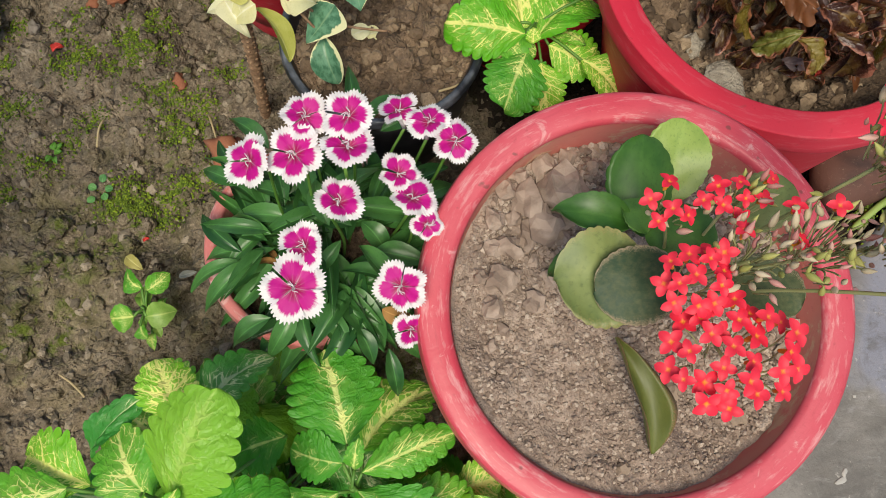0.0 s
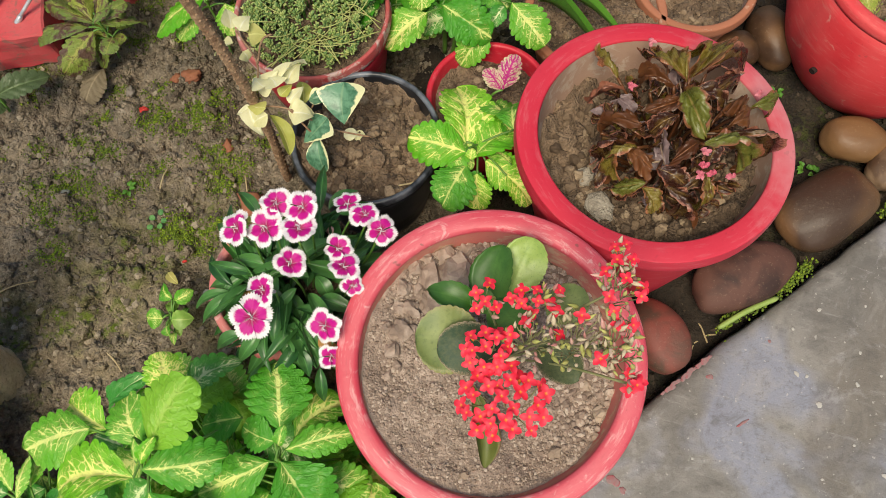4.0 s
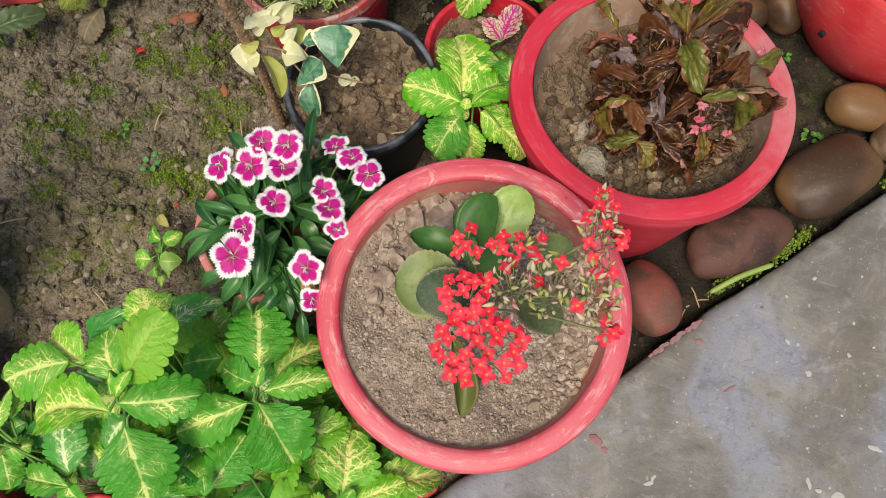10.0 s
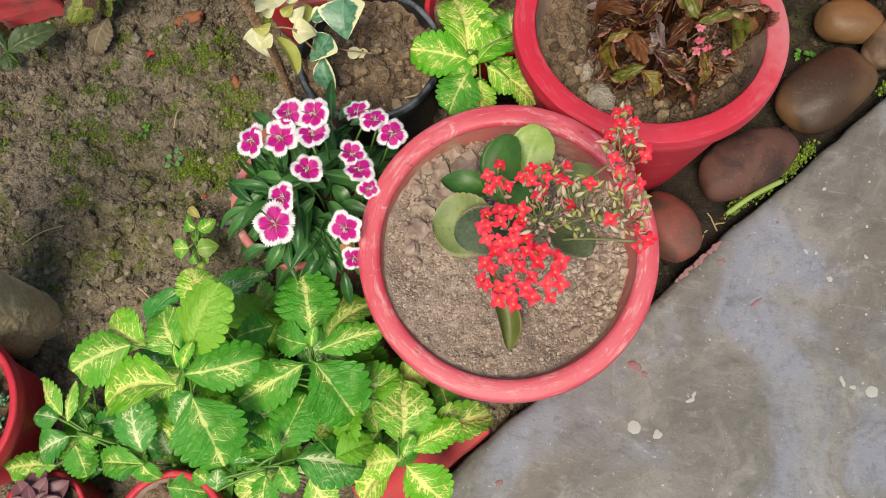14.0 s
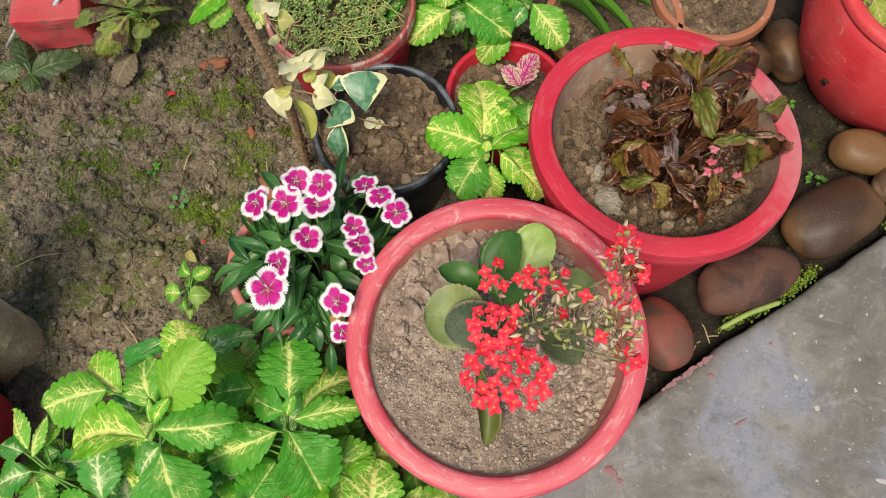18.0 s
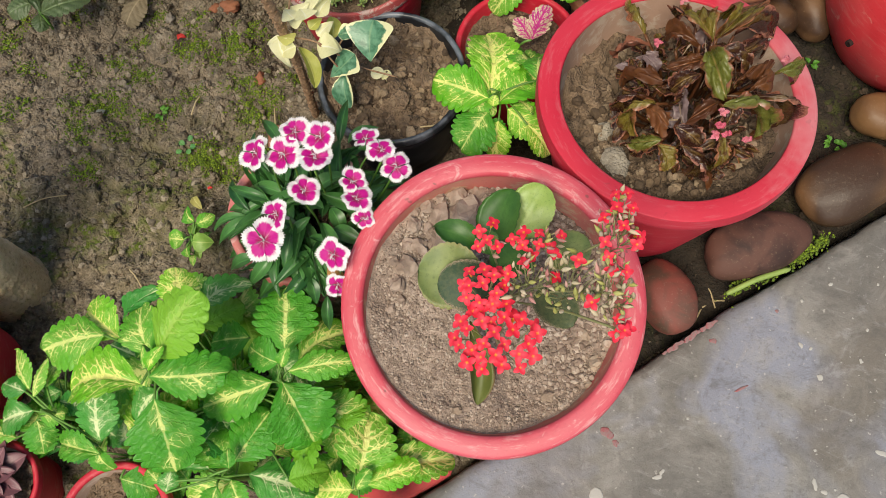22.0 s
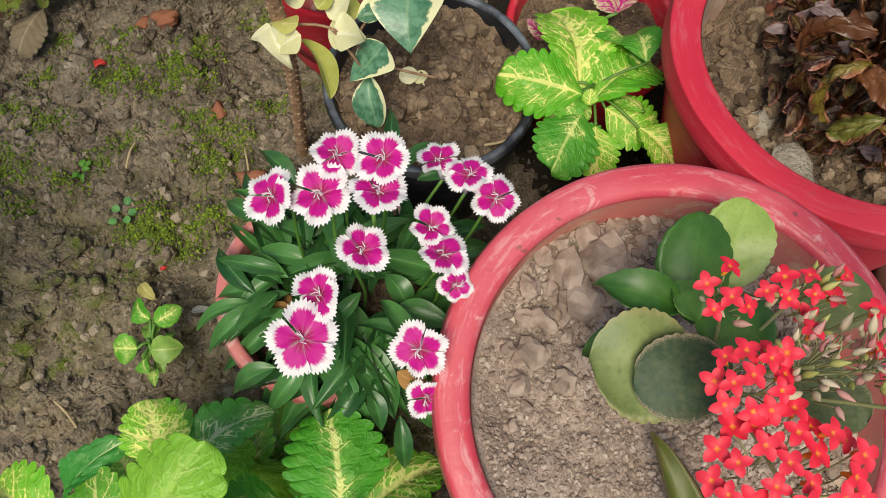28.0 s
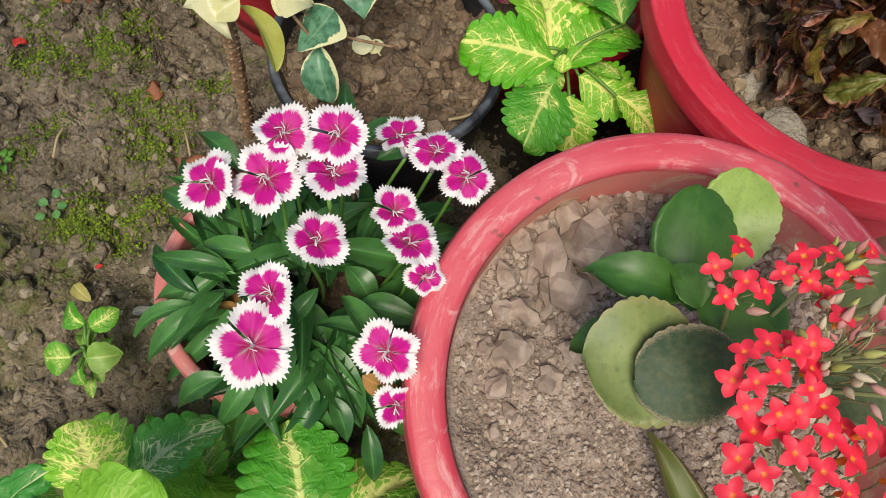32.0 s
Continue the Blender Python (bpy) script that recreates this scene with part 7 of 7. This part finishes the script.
for x, y, s in ((-0.462, 0.411, 0.010), (-0.30, 0.21, 0.006), (-0.39, 0.195, 0.005), (0.2, 0.165, 0.007)):
    z = on_bed(x, y) if x < 0 else on_soil(pot_begonia, x, y)
    ob = set_leaf(B_MESH[0], FLECK, None, (x, y, z + 0.004, x + s, y + s * 0.5, z + 0.006, s * 0.8), 10, name="fallen_petal")
    tagged(ob, "fallen red petal on the soil", "petal", "fallen petals")
ob = set_leaf(COLEUS[2], plain_leaf("grey_dead_leaf", (0.14, 0.105, 0.06), (0.24, 0.19, 0.12), 0.85, 0.1, None, 0.9, 4), None, (-0.515, 0.475, -0.008, -0.54, 0.43, -0.012, 0.036), 8, name="dead_leaf")
tagged(ob, "grey brown fallen leaf lying on soil", "leaf")
STRAW = plain_leaf("straw", (0.34, 0.26, 0.14), (0.48, 0.38, 0.22), 0.8, 0.0)
rs = np.random.RandomState(12)
for x, y, a, L in ((-0.6, 0.16, 20, 0.06), (-0.46, 0.06, 130, 0.04), (-0.31, 0.3, 100, 0.03), (0.262, 0.068, 60, 0.04), (0.27, 0.085, 110, 0.035), (0.275, 0.075, 20, 0.03), (-0.42, 0.31, 75, 0.03)):
    z = on_soil(pot_black, x, y) if abs(x + 0.1) < 0.01 else on_bed(x, y)
    c_, s_ = math.cos(radians(a)) * L / 2, math.sin(radians(a)) * L / 2
    ob = mesh_part("twig", tube("twig", curve_pts([(x - c_, y - s_, z + 0.006), (x, y + 0.003, z + 0.009), (x + c_, y + s_, z + 0.006)], 5), 0.0011, 6), STRAW)
    tagged(ob, "thin dry straw coloured twig", "twig", "twigs on the soil")
GREENSTICK = plain_leaf("green_cane", (0.2, 0.3, 0.06), (0.32, 0.42, 0.12), 0.6, 0.0)
cane = mesh_part("cane", tube("cane", curve_pts([(0.280, 0.077, 0.004), (0.3155, 0.096, 0.008), (0.356, 0.112, 0.006)], 8), [0.002] + [0.0034] * 15 + [0.002], 8), GREENSTICK)
tagged(cane, "split green cane lying along the slab edge", "stick")

# small clover-like sprout
SPROUT = plain_leaf("sprout_green", (0.08, 0.25, 0.07), (0.14, 0.36, 0.1), 0.5, 0.2)
sprout = tagged(new("sprout"), "tiny round leaved green sprout in soil", "seedling")
for k in range(5):
    a = 1.3 * k
    q = 0.0045 + 0.004 * (k % 2)
    set_leaf(K_ROUND[0], SPROUT, sprout, (-0.424 + q * math.cos(a), 0.25 + q * math.sin(a), on_bed(-0.424, 0.25) + 0.008, -0.424 + (q + 0.008) * math.cos(a), 0.25 + (q + 0.008) * math.sin(a), on_bed(-0.424, 0.25) + 0.010, 0.0075), 0)
# weeds by the fence
rs = np.random.RandomState(15)
weed_items = []
for k in range(170):
    x, y = rs.uniform(-0.72, -0.45), rs.uniform(0.66, 0.86)
    a, L = rs.uniform(0, 6.28), rs.uniform(0.012, 0.026)
    b = Vector((x, y, rs.uniform(0.01, 0.06)))
    d = Vector((math.cos(a), math.sin(a), rs.uniform(-0.2, 0.5))).normalized()
    yv = Vector((0, 0, 1)).cross(d).normalized()
    zv = d.cross(yv)
    weed_items.append((COLEUS[k % 5], Matrix(((d.x * L, yv.x * L * .6, zv.x * L, b.x), (d.y * L, yv.y * L * .6, zv.y * L, b.y), (d.z * L, yv.z * L * .6, zv.z * L, b.z), (0, 0, 0, 1)))))
weeds = mesh_part("weeds", join_meshes("weeds", weed_items), plain_leaf("weed_green", (0.12, 0.3, 0.03), (0.22, 0.45, 0.06), 0.5, 0.25))
tagged(weeds, "low bright green weeds behind the fence", "weeds", kind="stuff")
# moss on the slab edge
items = []
ml = [lump("tuft", k, 6, 0.5, 0.6) for k in range(4)]
for cx, cy in ((0.393, 0.148), (0.375, 0.137), (0.365, 0.126), (0.345, 0.118), (0.576, 0.262), (0.56, 0.255), (0.522, 0.232), (0.30, 0.09), (0.33, 0.105), (0.61, 0.29)):
    for k in range(120):
        q = rs.normal() * 0.012
        p = Vector((cx, cy)) + EDGE_D * q + EDGE_N * rs.normal() * 0.004
        s = rs.uniform(0.0009, 0.0026)
        items.append((ml[k % 4], pose(p.x, p.y, -0.002 + rs.uniform(-0.004, 0.004), *rs.uniform(0, 90, 3)) @ Matrix.Diagonal((s, s, s, 1))))
tagged(mesh_part("edge_moss", join_meshes("edge_moss", items), MOSS), "green moss along the slab edge", "moss", kind="stuff")

# paint splashes on the slab
SPLASH_W = paint_material("white_paint_splash", (0.4, 0.385, 0.36), (0.5, 0.48, 0.45), (0.22, 0.215, 0.205), 0.85, 0.55)
SPLASH_R = paint_material("red_paint_splash", (0.32, 0.07, 0.085), (0.31, 0.17, 0.17), (0.23, 0.2, 0.195), 0.8, 0.42)


def splash(x, y, r, seed, mat, stretch=1.0, turn=0.0, rough=0.18):
    q = np.random.RandomState(seed)
    a = np.linspace(0, 2 * math.pi, 28, endpoint=False)
    w = 1 + sum(rough / k * q.uniform(-1, 1) * np.sin((k + 1) * a + q.uniform(0, 6)) for k in (1, 2, 3, 4, 6))
    z0 = float(0.004 * fbm(np.array([x]), np.array([y]), 6, 3, 31)[0])
    rows = [np.stack([r * w * f * np.cos(a) * stretch, r * w * f * np.sin(a), np.full_like(a, z)], -1) for f, z in ((1.0, -0.001), (0.97, 0.0003), (0.8, 0.0005), (0.01, 0.0006))]
    ob = mesh_part("paint_splash", from_grid("paint_splash", np.array(rows), wrap=True), mat, pavement)
    ob.matrix_basis = pose(x, y, z0 + 0.0004, 0, 0, turn)
    return ob


for i, (x, y, r, st) in enumerate(((0.129, -0.167, 0.0098, 1), (0.154, -0.178, 0.0066, 1), (0.403, -0.154, 0.0088, 1), (0.386, -0.017, 0.004, 1.2), (0.434, 0.005, 0.003, 1), (0.198, -0.143, 0.0035, 1.8),
                                   (0.203, -0.137, 0.003, 1.5), (0.373, -0.139, 0.0035, 2.0), (0.383, -0.147, 0.003, 1.6), (0.424, -0.203, 0.005, 1), (0.461, 0.1, 0.002, 1), (0.405, 0.097, 0.003, 1), (0.366, 0.02, 0.0032, 1.2), (0.45, -0.10, 0.004, 2.2))):
    splash(x, y, r * 0.82, i, SPLASH_W, st, 40 * i, 0.28)
q = np.random.RandomState(4)
for i in range(46):
    x, y = q.uniform(0.12, 0.75), q.uniform(-0.3, 0.3)
    if (x - EDGE_A.x) * EDGE_N.x + (y - EDGE_A.y) * EDGE_N.y > 0.03:
        splash(x, y, q.uniform(0.0009, 0.0022), 50 + i, SPLASH_W)
for i, (x, y, r, st, tu) in enumerate(((0.264, 0.019, 0.0036, 1, 0), (0.14, -0.097, 0.006, 1.3, -40), (0.15, -0.108, 0.003, 1.6, -30), (0.295, -0.036, 0.0016, 5.5, 25), (0.34, 0.06, 0.002, 1, 0), (-0.033, -0.215, 0.0035, 1.4, 10))):
    splash(x, y, r, 150 + i, SPLASH_R, st, tu, 0.3)
edge_paint = [(0.205 + 0.0066 * k, 0.0045 + 0.0046 * k) for k in range(10)]
for i, (x, y) in enumerate(edge_paint):
    splash(x + EDGE_N.x * 0.004, y + EDGE_N.y * 0.004, 0.0018 + 0.0009 * (i % 3), 180 + i, SPLASH_R, 2.0, ang, 0.45)
# drain hole in the round pot
HOLE = Nodes("dark_hole", 0.9).done((0.02, 0.008, 0.006), 0.9)
for x, y, z, s in ((0.516, 0.333, 0.073, 0.006), (0.42, 0.385, 0.075, 0.004)):
    d = Vector((x - 0.53, y - 0.458, 0)).normalized()
    ob = mesh_part("drain_hole", lathe("drain_hole", [(0, -0.008), (s * 1.0, -0.006), (s * 1.1, 0.0), (s, 0.001), (0.0, -0.004)], 14), HOLE, pot_ball)
    ob.matrix_basis = pot_ball.matrix_basis.inverted() @ Matrix.Translation(Vector((0.53, 0.458, z)) + d * 0.1365) @ Vector((0, 0, 1)).rotation_difference(d).to_matrix().to_4x4()

# small litter and weeds on the soil
WITHERED = plain_leaf("withered_yellow_leaf", (0.4, 0.36, 0.1), (0.58, 0.52, 0.2), 0.6, 0.2, None, 0.9, 4)
GREYLEAF = plain_leaf("dull_grey_leaf", (0.16, 0.17, 0.15), (0.28, 0.29, 0.26), 0.7, 0.1, None, 0.9, 4)
for x, y, dx, dy, w, mat, lab in ((-0.404, 0.178, 0.014, -0.016, 0.012, WITHERED, "withered yellow leaf lying beside the seedling"), (-0.356, 0.148, 0.017, 0.002, 0.007, GREYLEAF, "narrow grey leaf lying on the soil"),
                                  (-0.558, 0.291, 0.012, 0.006, 0.008, GREYLEAF, "small grey leaf lying on mossy soil")):
    z = on_bed(x, y) + 0.008
    tagged(set_leaf(SEED_MESH[0], mat, None, (x, y, z, x + dx, y + dy, z + 0.002, w), 8, name="fallen_leaf"), lab, "leaf")
STONE_WEED = plain_leaf("small_weed_green", (0.06, 0.2, 0.02), (0.13, 0.34, 0.04), 0.5, 0.2)
rs = np.random.RandomState(61)
for x, y, n_ in ((0.406, 0.411, 7), (0.424, 0.292, 6), (0.436, 0.283, 5), (-0.544, 0.505, 6), (-0.47, 0.30, 5)):
    weed = tagged(new("weed"), "tiny green weed sprouting from damp soil", "weed", "tiny weeds")
    for k in range(n_):
        a, q = rs.uniform(0, 6.283), rs.uniform(0.001, 0.005)
        z = on_bed(x, y) + 0.012 + rs.uniform(0, 0.005)
        set_leaf(SEED_MESH[k % 2], STONE_WEED, weed, (x + q * math.cos(a), y + q * math.sin(a), z, x + (q + 0.008) * math.cos(a), y + (q + 0.008) * math.sin(a), z + 0.003, 0.006), 0)
pot_twig = mesh_part("twig", tube("twig", curve_pts([(-0.094, 0.224, on_soil(pot_black, -0.094, 0.224) + 0.003), (-0.078, 0.229, on_soil(pot_black, -0.078, 0.229) + 0.006), (-0.061, 0.234, on_soil(pot_black, -0.061, 0.234) + 0.004)], 6), 0.0012, 6), STRAW)
tagged(pot_twig, "pale dry stick on the soil of the black pot", "twig", "twigs on the soil")
